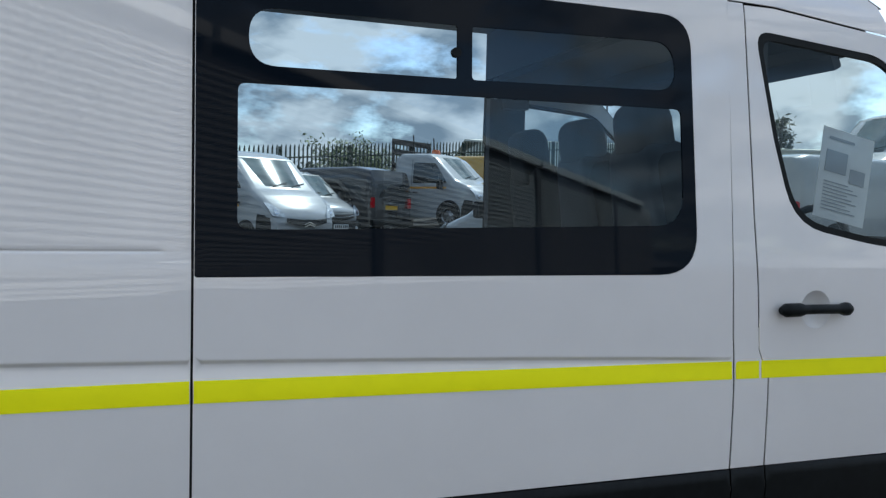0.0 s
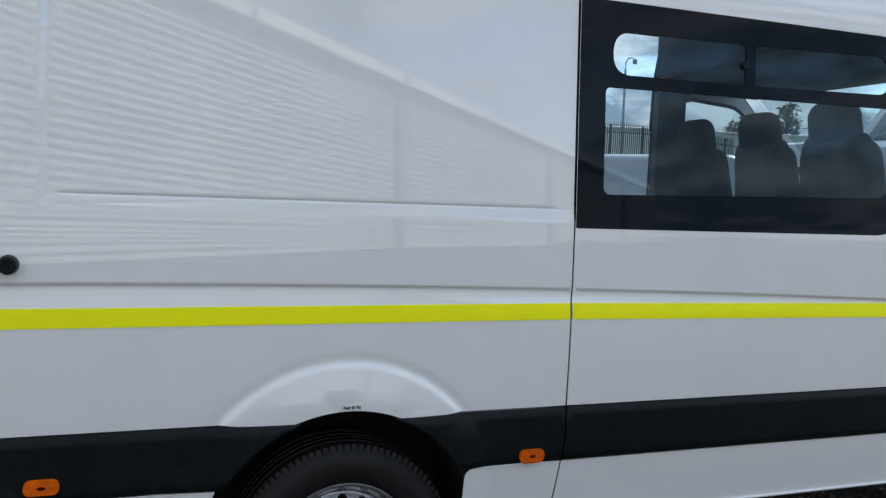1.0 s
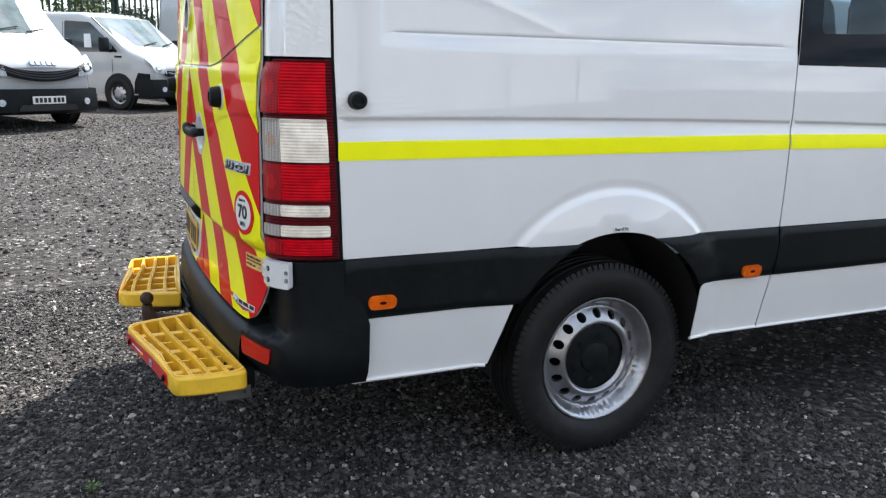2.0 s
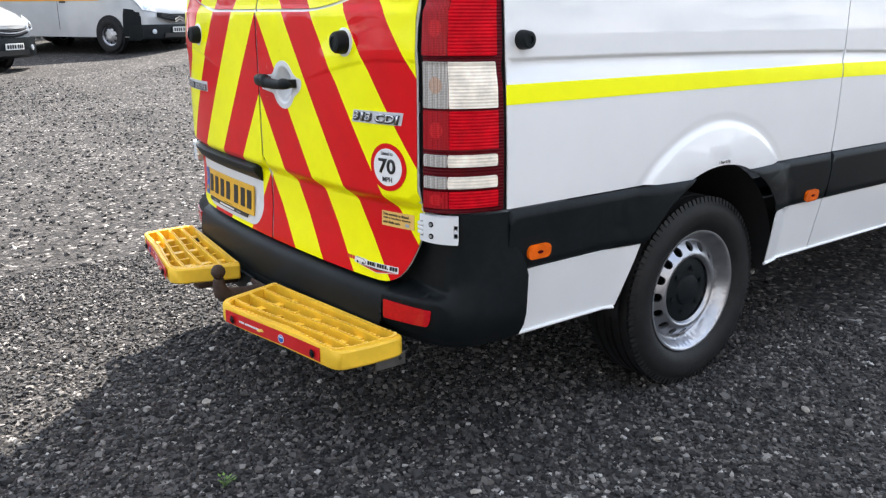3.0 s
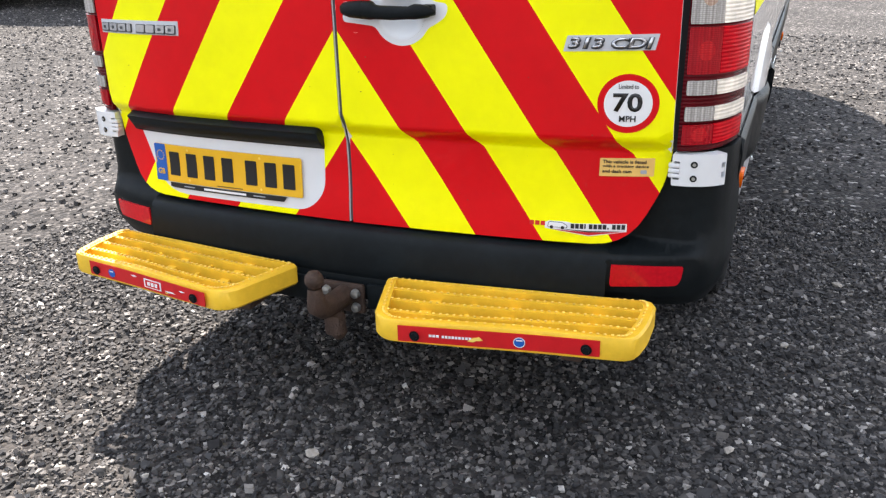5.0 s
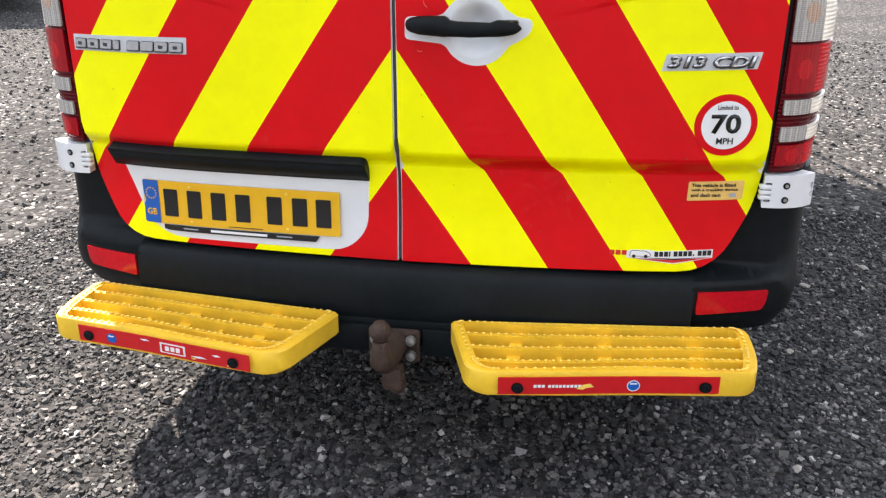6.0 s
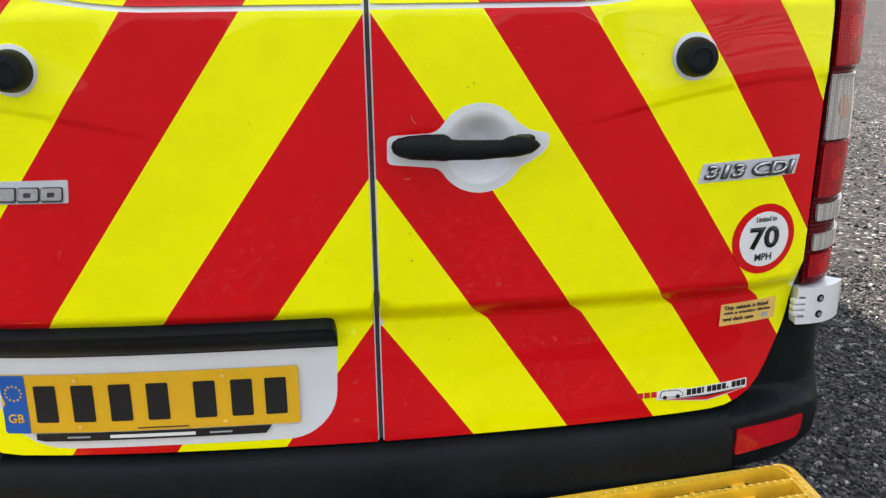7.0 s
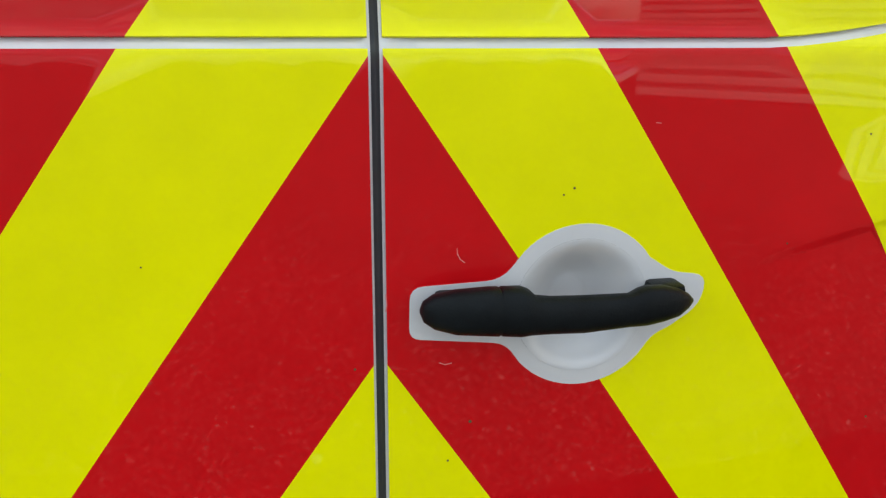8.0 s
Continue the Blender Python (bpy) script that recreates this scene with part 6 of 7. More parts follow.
def vehicle(name, label, category, at, heading, L, Wd, top, front, paint, low=None, screen=None, side_glass=(), doors=(), wheel_x=(0.8, 3.4), r=0.33,
            bumper=M_BLACK, grille=None, back=False, extras=None, size=1.0, btop=0.62):
    """A parked vehicle: body lofted along its length, glass, lamps, bumper, wheels.
    top: (x, z) of its roof line; front: height of the nose; heading: degrees of its forward way."""
    v = thing(name, label, category, group="parked vehicles")
    hd = radians(heading)
    mid_at = (at[0] - math.cos(hd) * L * size / 2, at[1] - math.sin(hd) * L * size / 2)
    base = (ground_z(*at) + ground_z(*mid_at)) / 2 - 0.02
    place = Matrix.Translation((at[0], at[1], base)) @ Matrix.Rotation(radians(heading), 4, "Z") @ Matrix.Scale(size, 4) @ Matrix.Translation((-L, 0, 0))
    v.matrix_world = place
    belt = 1.05 if max(z for _, z in top) > 1.7 else 0.9
    def topz(x):
        return lerp_table(x, top)
    def half(x, z):
        h = Wd / 2
        h *= 1 - 0.10 * max(0.0, (z - belt) / 1.2) ** 1.2 - 0.03 * max(0, 0.6 - z)
        h *= 1 - 0.16 * max(0.0, (x - (L - 0.7)) / 0.7) ** 2.4 - 0.05 * max(0.0, (0.3 - x) / 0.3) ** 2
        return h
    stations = sorted({0.0, 0.04, 0.15, L - 0.5, L - 0.3, L - 0.14, L - 0.05, L} | {p[0] for p in top if p[0] <= L} | {L * i / 14 for i in range(15)})
    bm = bmesh.new()
    rows = []
    for x in stations:
        zt = topz(x)
        e = 0.06 if x in (0.0, L) else 0.0
        zlow = 0.30 + e
        ring = []
        zz = [zlow, zlow + 0.06, 0.5, 0.7, 0.85, belt, belt + 0.02]
        zz = [z for z in zz if z < zt - 0.14] + list(np.linspace(max(zlow + 0.1, min(belt + 0.1, zt - 0.14)), zt - 0.13, 4))
        while len(zz) < 11:
            zz.insert(-4, zz[-4])
        pts = [(half(x, z) - e * 0.5, z) for z in zz]
        hx = pts[-1][0]
        pts += [(hx - 0.02, zt - 0.07), (hx - 0.07, zt - 0.025), (hx - 0.18, zt - 0.004), (0, zt + 0.01)]
        nose = 0.14 * smooth01((x - (L - 0.8)) / 0.8)
        def px(y):
            return x - nose * (y / (Wd / 2)) ** 2
        right = [(px(y), -y, z) for y, z in pts]
        left = [(px(y), y, z) for y, z in reversed(pts[:-1])]
        rows.append([bm.verts.new(p) for p in right + left])
    for a, b in zip(rows, rows[1:]):
        for i in range(len(a) - 1):
            bm.faces.new((a[i], a[i + 1], b[i + 1], b[i]))
    for rw in (rows[0], rows[-1]):
        bm.faces.new(rw)
    part("body", bm, paint, v, smooth=48)
    def right_side(x, z):
        return Vector((x - 0.14 * smooth01((x - (L - 0.8)) / 0.8), -half(x, z), z))
    def left_side(u, z):
        return Vector((-u - 0.14 * smooth01((-u - (L - 0.8)) / 0.8), half(-u, z), z))
    def nose_x(z):
        """How far forward the bonnet line lies at a height."""
        for (xa, za), (xb, zb) in zip(reversed(top[:-1]), reversed(top)):
            if z <= za and za > zb:
                return xb + (xa - xb) * max(0.0, (z - zb) / (za - zb))
        return L
    def nose_at(u, z):
        return Vector((nose_x(z) + 0.006 - 0.14 * (u / (Wd / 2)) ** 2, u, z))
    def tail_at(u, z):
        return Vector((-0.004, -u, z))
    for poly in side_glass:
        panel("side_window", right_side, rounded(poly, 0.05), M_VGLASS, v, lift=0.006, thick=0.008, step=0.2)
        panel("side_window", left_side, flipu(rounded(poly, 0.05)), M_VGLASS, v, lift=0.006, thick=0.008, step=0.2)
    for x in doors:
        panel("door_gap", right_side, [(x, 0.45), (x + 0.012, 0.45), (x + 0.012, topz(x) - 0.2), (x, topz(x) - 0.2)], M_DARK, v, lift=0.003, thick=0.003, step=0.3)
        panel("door_handle", right_side, rounded([(x + 0.08, 1.0), (x + 0.24, 1.0), (x + 0.24, 1.035), (x + 0.08, 1.035)], 0.01), M_BLACK, v, lift=0.02, thick=0.02, step=0.3)
    if screen:
        (x0, z0), (x1, z1) = screen
        def scr(u, t):
            x, z = x0 + (x1 - x0) * t, z0 + (z1 - z0) * t
            return Vector((x - 0.10 * (u / (Wd / 2)) ** 2 * (1 - 0.3 * t), u, z + 0.012))
        hw0, hw1 = half(x0, z0) - 0.06, half(x1, z1) - 0.08
        edge = panel("screen_border", scr, rounded([(-hw0 - 0.03, -0.05), (hw0 + 0.03, -0.05), (hw1 + 0.05, 1.0), (-hw1 - 0.05, 1.0)], 0.05), M_INK, v, lift=0.004, thick=0.02, step=0.2)
        panel("windscreen", scr, rounded([(-hw0, 0.02), (hw0, 0.02), (hw1 + 0.01, 0.96), (-hw1 - 0.01, 0.96)], 0.05), M_VSCREEN, edge, lift=0.010, thick=0.005, step=0.2)
        for q in (-0.3, 0.25):
            part("wiper", tube([scr(q, 0.03) + Vector((0.02, 0, 0.02)), scr(q + 0.45, 0.14) + Vector((0.02, 0, 0.025))], 0.009, 6), M_BLACK, v)
    hw = Wd / 2
    if not back:
        w0 = wheel_x[-1] + r + 0.07
        for f, turned in ((right_side, False), (left_side, True)):
            low = [(w0, 0.33), (L - 0.10, 0.33), (L - 0.10, front * 0.72), (L - 0.38, front * 0.74), (w0 + 0.03, front * 0.56)]
            panel("bumper_side", f, flipu(low) if turned else low, bumper, v, lift=0.012, thick=0.012, step=0.12)
        part("front_bumper", loft_strip([[(L + dx - 0.16 * (t * 1.0) ** 2 - (0.35 if abs(t) > 1.0 else 0), t * hw * 0.985 if abs(t) <= 1 else math.copysign(hw * 0.995, t), z) for t in (-1.02, -1, -0.8, -0.5, 0, 0.5, 0.8, 1, 1.02)] for dx, z in ((-0.04, 0.24), (0.05, 0.28), (0.06, 0.45), (0.03, front * btop))]), bumper, v, smooth=40)
        for s in (-1, 1):
            c = [(s * hw * 0.60, front * 0.72), (s * hw * 0.92, front * 0.76), (s * hw * 0.97, front * 1.02), (s * hw * 0.84, front * 0.99), (s * hw * 0.64, front * 0.84)]
            hl = panel("headlamp", nose_at, rounded(c if s > 0 else c[::-1], 0.03), M_HEAD, v, lift=0.014, thick=0.03, step=0.08)
            panel("bulb_bowl", nose_at, circle(s * hw * 0.80, front * 0.83, 0.055, 16), M_CHROME, hl, lift=0.018, thick=0.004, step=0.05)
            panel("fog_lamp", nose_at, circle(s * hw * 0.72, 0.42, 0.05, 14), M_HEAD, v, lift=0.055, thick=0.03, step=0.1)
        # the grille bows down in the middle; g0: its middle's lower edge, g1: its height, sweep: how far its ends rise
        g0, g1, sweep, gw = grille or (front * 0.62, 0.15, 0.03, 0.60)
        us = [gw * (q / 10 - 1) for q in range(21)]
        low = [(u, g0 + (sweep + 0.35 * g1) * (u / gw) ** 2) for u in us]
        high = [(u, g0 + g1 + (sweep - 0.05 * g1) * (u / gw) ** 2) for u in us]
        gr = panel("grille", nose_at, low + high[::-1], M_BLACK, v, lift=0.014, thick=0.02, step=0.1)
        for i in range(3):
            f = 0.25 + 0.25 * i
            line = [(u * 0.86, a[1] + (b[1] - a[1]) * f) for u, a, b in zip(us, low, high)]
            panel("grille_bar", nose_at, line + [(u, z + 0.014) for u, z in reversed(line)], M_SILVERV if i == 1 and not grille else M_TRIM, gr, lift=0.026, thick=0.012, step=0.1)
        panel("lower_grille", nose_at, rounded([(-hw * 0.5, 0.30), (hw * 0.5, 0.30), (hw * 0.46, 0.385), (-hw * 0.46, 0.385)], 0.02), M_INK, v, lift=0.075, thick=0.02, step=0.1)
        pl = panel("number_plate", lambda u, z: nose_at(u, z) + Vector((0.07, 0, 0)), rounded([(-0.26, 0.40), (0.26, 0.40), (0.26, 0.511), (-0.26, 0.511)], 0.008), M_PLATEW, v, lift=0.004, thick=0.01, step=0.2)
        for i in range(7):
            u0 = -0.205 + i * 0.065 + (0.02 if i > 3 else 0)
            panel("character_bar", lambda u, z: nose_at(u, z) + Vector((0.07, 0, 0)), [(u0 - 0.022, 0.42), (u0 + 0.022, 0.42), (u0 + 0.022, 0.49), (u0 - 0.022, 0.49)], M_INK, pl, lift=0.008, thick=0.003, step=0.2)
    else:
        for s in (-1, 1):
            c = [(s * hw * 0.78, 0.85), (s * hw * 0.95, 0.85), (s * hw * 0.93, 1.12), (s * hw * 0.78, 1.12)]
            panel("tail_lamp", tail_at, rounded(c if s > 0 else c[::-1], 0.03), M_LRED, v, lift=0.012, thick=0.03, step=0.2)
        panel("rear_window", tail_at, rounded([(-hw * 0.7, 1.12), (hw * 0.7, 1.12), (hw * 0.62, 1.50), (-hw * 0.62, 1.50)], 0.06), M_VGLASS, v, lift=0.008, thick=0.02, step=0.2)
        panel("number_plate", tail_at, rounded([(-0.26, 0.80), (0.26, 0.80), (0.26, 0.911), (-0.26, 0.911)], 0.008), M_PLATE, v, lift=0.012, thick=0.02, step=0.2)
        panel("chrome_handle", tail_at, rounded([(-0.35, 0.96), (0.35, 0.96), (0.35, 1.0), (-0.35, 1.0)], 0.01), M_CHROME, v, lift=0.02, thick=0.02, step=0.2)
        part("rear_bumper", boxed(-0.03, 0, 0.45, 0.16, Wd * 0.96, 0.18, 0.05), bumper, v, smooth=40)
    # wheels and arches
    for x in wheel_x:
        for s in (-1, 1):
            panel("wheel_arch", right_side if s < 0 else left_side, [(q[0] if s < 0 else q[0] - 2 * x, q[1]) for q in circle(x, r + 0.02, r + 0.06, 28)], M_DARK, v, lift=0.006, thick=0.006, step=0.2)
            w = new("wheel")
            w.parent = v
            w.location = (x, s * (half(x, 0.5) - 0.055), r)
            part("tyre", revolve([(r * 0.62, s * 0.085), (r * 0.78, s * 0.105), (r * 0.95, s * 0.098), (r, s * 0.07), (r, -s * 0.09)], 30, "y"), M_TYRE, w, smooth=40)
            part("rim", revolve([(r * 0.63, s * 0.085), (r * 0.60, s * 0.06), (r * 0.52, s * 0.05), (r * 0.32, s * 0.075), (r * 0.22, s * 0.075), (r * 0.18, s * 0.09), (0.0, s * 0.09)], 26, "y"), M_STEEL, w, smooth=40)
            for k in range(8):
                a = 2 * math.pi * k / 8
                part("vent", revolve([(0.0, s * 0.071), (r * 0.06, s * 0.068), (r * 0.07, s * 0.05)], 8, "y", (r * 0.42 * math.cos(a), 0, r * 0.42 * math.sin(a))), M_DARK, w)
    for s in (-1, 1):
        mx = (screen[0][0] if screen else L - 1.2) - 0.35
        m = new("door_mirror")
        m.parent = v
        part("mirror_arm", tube([(mx, s * half(mx, 1.1), 1.12), (mx + 0.02, s * (half(mx, 1.1) + 0.14), 1.16)], 0.03, 8), M_BLACK, m)
        part("mirror_shell", boxed(mx + 0.02, s * (half(mx, 1.1) + 0.18), 1.24, 0.12, 0.20, 0.28, 0.05), M_BLACK, m, smooth=40)
    if extras:
        extras(v, right_side, left_side, nose_at, tail_at, topz, half)
    return v


def loft_strip(ribs):
    bm = bmesh.new()
    rows = [[bm.verts.new(p) for p in r] for r in ribs]
    for a, b in zip(rows, rows[1:]):
        for i in range(len(a) - 1):
            bm.faces.new((a[i], a[i + 1], b[i + 1], b[i]))
    return bm


def tipper_extras(v, rs, ls, nose, tail, topz, half):
    for s, f in ((1, rs), (-1, ls)):
        low = [(5.36, 0.30), (5.84, 0.30), (5.84, 0.66), (5.40, 0.66)]
        panel("bumper_wrap", f, low if s > 0 else flipu(low), M_BLACK, v, lift=0.03, thick=0.03, step=0.12)
    # nose letters as plain shapes, headboard frame and drop-side bed behind the cab
    for i in range(5):
        u0 = -0.17 + i * 0.085
        panel("letter_shape", nose, rounded([(u0 - 0.032, 0.955), (u0 + 0.032, 0.955), (u0 + 0.032, 1.025), (u0 - 0.032, 1.025)], 0.01), M_LETTER, v, lift=0.016, thick=0.015, step=0.2)
    fr = new("headboard")
    fr.parent = v
    for y in (-0.95, -0.35, 0.35, 0.95):
        part("upright", boxed(3.05, y, 1.75, 0.07, 0.07, 1.9, 0.01), M_DARK, fr)
    for z in (2.66, 2.45, 1.9, 1.2):
        part("cross_bar", boxed(3.05, 0, z, 0.06, 1.97, 0.07, 0.01), M_DARK, fr)
    bed = new("load_bed")
    bed.parent = v
    part("deck", boxed(1.45, 0, 0.92, 3.0, 2.05, 0.10, 0.01), M_DARK, bed)
    for y in (-1.0, 1.0):
        part("drop_side", boxed(1.45, y, 1.17, 3.0, 0.04, 0.40, 0.01), M_SILVERV, bed)


def beacon_extras(v, rs, ls, nose, tail, topz, half):
    part("beacon", revolve([(0.0, 0.16), (0.10, 0.15), (0.13, 0.10), (0.13, 0.0), (0.0, 0.0)], 20, "z", (3.9, 0.0, topz(3.9))), M_BEACON, v, "orange roof beacon", smooth=40)
    for y in (-0.55, 0.55):
        part("aerial", tube([(3.5, y, topz(3.5)), (3.45, y, topz(3.5) + 0.55)], 0.02, 6), M_DARK, v)
    panel("side_tape", rs, [(3.2, 1.12), (4.9, 1.12), (4.9, 1.18), (3.2, 1.18)], M_ORANGE, v, lift=0.005, thick=0.004, step=0.3)
    fr = new("headboard")
    fr.parent = v
    for y in (-0.95, 0.0, 0.95):
        part("upright", boxed(3.02, y, 1.75, 0.07, 0.07, 1.6, 0.01), M_DARK, fr)
    for z in (2.5, 2.2, 1.8, 1.4):
        part("cross_bar", boxed(3.02, 0, z, 0.06, 1.97, 0.16, 0.01), M_DARK, fr)
    part("load_bed", boxed(1.45, 0, 0.85, 3.0, 2.05, 0.22, 0.02), M_DARK, v)


def chevron_extras(v, rs, ls, nose, tail, topz, half):
    for z in (0.60, 0.65):
        for s in (-1, 1):
            q = [(0.0, z + 0.055), (s * 0.15, z), (s * 0.15, z + 0.03), (0.0, z + 0.085)]
            panel("nose_chevron", nose, q if s > 0 else q[::-1], M_CHROME, v, lift=0.05, thick=0.03, step=0.2)
    for s, f in ((1, rs), (-1, ls)):
        low = [(4.72, 0.32), (5.22, 0.32), (5.22, 0.72), (5.05, 0.86), (4.80, 0.88), (4.76, 0.75)]
        panel("bumper_wrap", f, low if s > 0 else flipu(low), M_BLACK, v, lift=0.02, thick=0.02, step=0.12)
    panel("side_tape", rs, [(0.6, 1.04), (4.1, 1.04), (4.1, 1.12), (0.6, 1.12)], M_ORANGE, v, lift=0.005, thick=0.004, step=0.3)


def sheet_extras(v, rs, ls, nose, tail, topz, half):
    panel("price_sheet", rs, [(2.75, 1.18), (2.93, 1.18), (2.90, 1.44), (2.74, 1.44)], M_PAPER, v, lift=0.012, thick=0.003, step=0.2)


cab_top = [(0.0, 1.0), (3.10, 1.0), (3.12, 2.05), (3.3, 2.16), (4.2, 2.14), (4.45, 2.02), (5.15, 1.38), (5.6, 1.22), (5.85, 1.05), (5.95, 0.92)]
cab_glass = [[(3.75, 1.28), (4.92, 1.28), (4.50, 1.85), (3.75, 1.88)]]
vehicle("tipper_truck", "white tipper truck with a black bumper and dark headboard frame", "truck", (-0.66, 11.75), -58.3, 5.95, 1.84, cab_top, 1.10, M_VWHITE,
        screen=((5.12, 1.40), (4.43, 2.03)), side_glass=cab_glass, doors=(3.7,), wheel_x=(1.2, 5.0), r=0.35, extras=tipper_extras, grille=(0.72, 0.15, 0.14, 0.84), btop=0.56)
van_top = [(0.0, 1.80), (0.3, 1.87), (2.6, 1.86), (2.9, 1.78), (3.75, 1.18), (4.2, 1.03), (4.38, 0.92), (4.45, 0.82)]
small_glass = [[(2.25, 1.10), (3.56, 1.10), (3.40, 1.26), (2.88, 1.66), (2.25, 1.69)]]
vehicle("small_van", "small white panel van with a black bumper", "van", (1.85, 15.4), -45, 4.45, 1.78, van_top, 0.98, M_VWHITE,
        screen=((3.72, 1.20), (2.93, 1.77)), side_glass=small_glass, doors=(2.2, 3.4), wheel_x=(0.8, 3.55), r=0.315, extras=sheet_extras)
crew_top = [(0.0, 2.26), (0.3, 2.36), (3.2, 2.35), (3.5, 2.29), (3.72, 2.16), (4.48, 1.46), (4.75, 1.32), (5.05, 1.12), (5.22, 0.95), (5.3, 0.78)]
crew_glass = [[(3.0, 1.45), (4.15, 1.45), (3.95, 1.68), (3.55, 2.05), (3.0, 2.08)]]
mid_top = [(0.0, 1.95), (0.3, 2.02), (2.9, 2.0), (3.2, 1.92), (4.1, 1.28), (4.5, 1.12), (4.72, 1.0), (4.8, 0.9)]
mid_glass = [[(2.55, 1.22), (3.80, 1.22), (3.55, 1.42), (3.10, 1.75), (2.55, 1.78)]]
vehicle("crew_van", "white van with an orange side tape and black lower bumper", "van", (5.41, 16.7), -59.4, 5.3, 2.0, crew_top, 1.12, M_VWHITE,
        screen=((4.46, 1.48), (3.70, 2.18)), side_glass=crew_glass, doors=(2.95,), wheel_x=(0.95, 4.35), r=0.335, extras=chevron_extras, btop=0.50, grille=(0.62, 0.15, 0.04, 0.58))
vehicle("small_van", "white compact van beside the crew van", "van", (6.55, 18.6), -57, 4.45, 1.78, van_top, 0.98, M_VWHITE,
        screen=((3.72, 1.20), (2.93, 1.77)), side_glass=small_glass, doors=(2.2,), wheel_x=(0.8, 3.55), r=0.315)
suv_top = [(0.0, 1.55), (0.12, 1.86), (0.6, 1.95), (2.5, 1.93), (2.9, 1.82), (3.5, 1.25), (4.4, 1.05), (4.7, 0.92), (4.75, 0.85)]
vehicle("pickup", "dark pickup with red rear lamps and chrome handle", "pickup", (5.5, 23.8), 126, 4.75, 1.88, suv_top, 1.0, M_VDARK,
        side_glass=[[(0.5, 1.15), (3.1, 1.15), (2.6, 1.62), (0.6, 1.65)]], wheel_x=(0.9, 3.7), r=0.37, back=True)
vehicle("recovery_truck", "white recovery truck with orange beacon and dark headboard", "truck", (11.4, 20.0), -52, 5.95, 2.0, cab_top, 1.10, M_VWHITE,
        screen=((5.12, 1.40), (4.43, 2.03)), side_glass=cab_glass, doors=(3.7,), wheel_x=(1.2, 5.0), r=0.36, extras=beacon_extras)
vehicle("yellow_van", "dull yellow compact van", "van", (15.0, 22.2), -50, 4.8, 1.85, mid_top, 1.05, M_VYEL,
        screen=((4.08, 1.30), (3.22, 1.91)), side_glass=mid_glass, doors=(2.5,), wheel_x=(0.9, 3.9), r=0.325)
vehicle("small_van", "small white van with its door window towards the yard", "van", (7.14, 11.95), 128, 4.45, 1.78, van_top, 0.98, M_VWHITE,
        screen=((3.72, 1.20), (2.93, 1.77)), side_glass=small_glass, doors=(2.2,), wheel_x=(0.8, 3.55), r=0.315)
big_top = [(0.0, 2.40), (0.2, 2.5), (3.6, 2.48), (4.0, 2.36), (4.9, 1.45), (5.5, 1.2), (5.8, 1.0), (5.9, 0.9)]
vehicle("mid_van", "mid-sized white van with red tail lamps", "van", (18.0, 11.6), 5, 4.8, 1.85, mid_top, 1.05, M_VWHITE,
        side_glass=mid_glass, wheel_x=(0.9, 3.9), r=0.325, back=True)
vehicle("large_van", "large white van parked by the fence", "van", (19.3, 15.6), 186, 5.9, 1.98, big_top, 1.1, M_VWHITE,
        screen=((4.88, 1.48), (4.02, 2.34)), side_glass=[[(3.9, 1.3), (4.8, 1.3), (4.3, 1.95), (3.9, 2.0)]], wheel_x=(1.0, 4.8), r=0.34, size=1.15)

# ---------------------------------------------------------------- palisade fence
M_FENCE = material("fence_green", (0.012, 0.035, 0.022), 0.45, vary=0.2, vscale=8, stain=0.2, sscale=2)
fence = tagged(new("fence"), "dark green steel palisade fence with pointed pales", "fence", kind="structure")
F0, F1, FH = Vector((-9.0, 17.9, 0.0)), Vector((32.0, 36.3, 0.0)), 2.75
fdir = (F1 - F0).normalized()
fang = math.atan2(fdir.y, fdir.x)
pale_bm = bmesh.new()
prof = [(-0.034, 0.012), (-0.020, -0.006), (0.0, 0.006), (0.020, -0.006), (0.034, 0.012)]
lo_v = [pale_bm.verts.new((x, y, 0.0)) for x, y in prof]
hi_v = [pale_bm.verts.new((x, y, FH - (0.13 if i in (0, 4) else 0.05 if i in (1, 3) else 0.0))) for i, (x, y) in enumerate(prof)]
for i in range(4):
    pale_bm.faces.new((lo_v[i], lo_v[i + 1], hi_v[i + 1], hi_v[i]))
pale_bm.normal_update()
bmesh.ops.solidify(pale_bm, geom=pale_bm.faces[:], thickness=0.004)
pale = part("pale", pale_bm, M_FENCE, fence)
pitch = 0.165
count = int((F1 - F0).length / pitch)
pale.matrix_world = Matrix.Translation((F0.x, F0.y, ground_z(F0.x, F0.y))) @ Matrix.Rotation(fang, 4, "Z")
for i in range(1, count):
    o = new("pale", pale.data)
    o.parent = fence
    q = F0 + fdir * i * pitch
    o.matrix_world = Matrix.Translation((q.x, q.y, ground_z(q.x, q.y))) @ Matrix.Rotation(fang, 4, "Z")
back_of = Vector((-fdir.y, fdir.x, 0))
bays = int((F1 - F0).length / 2.75)
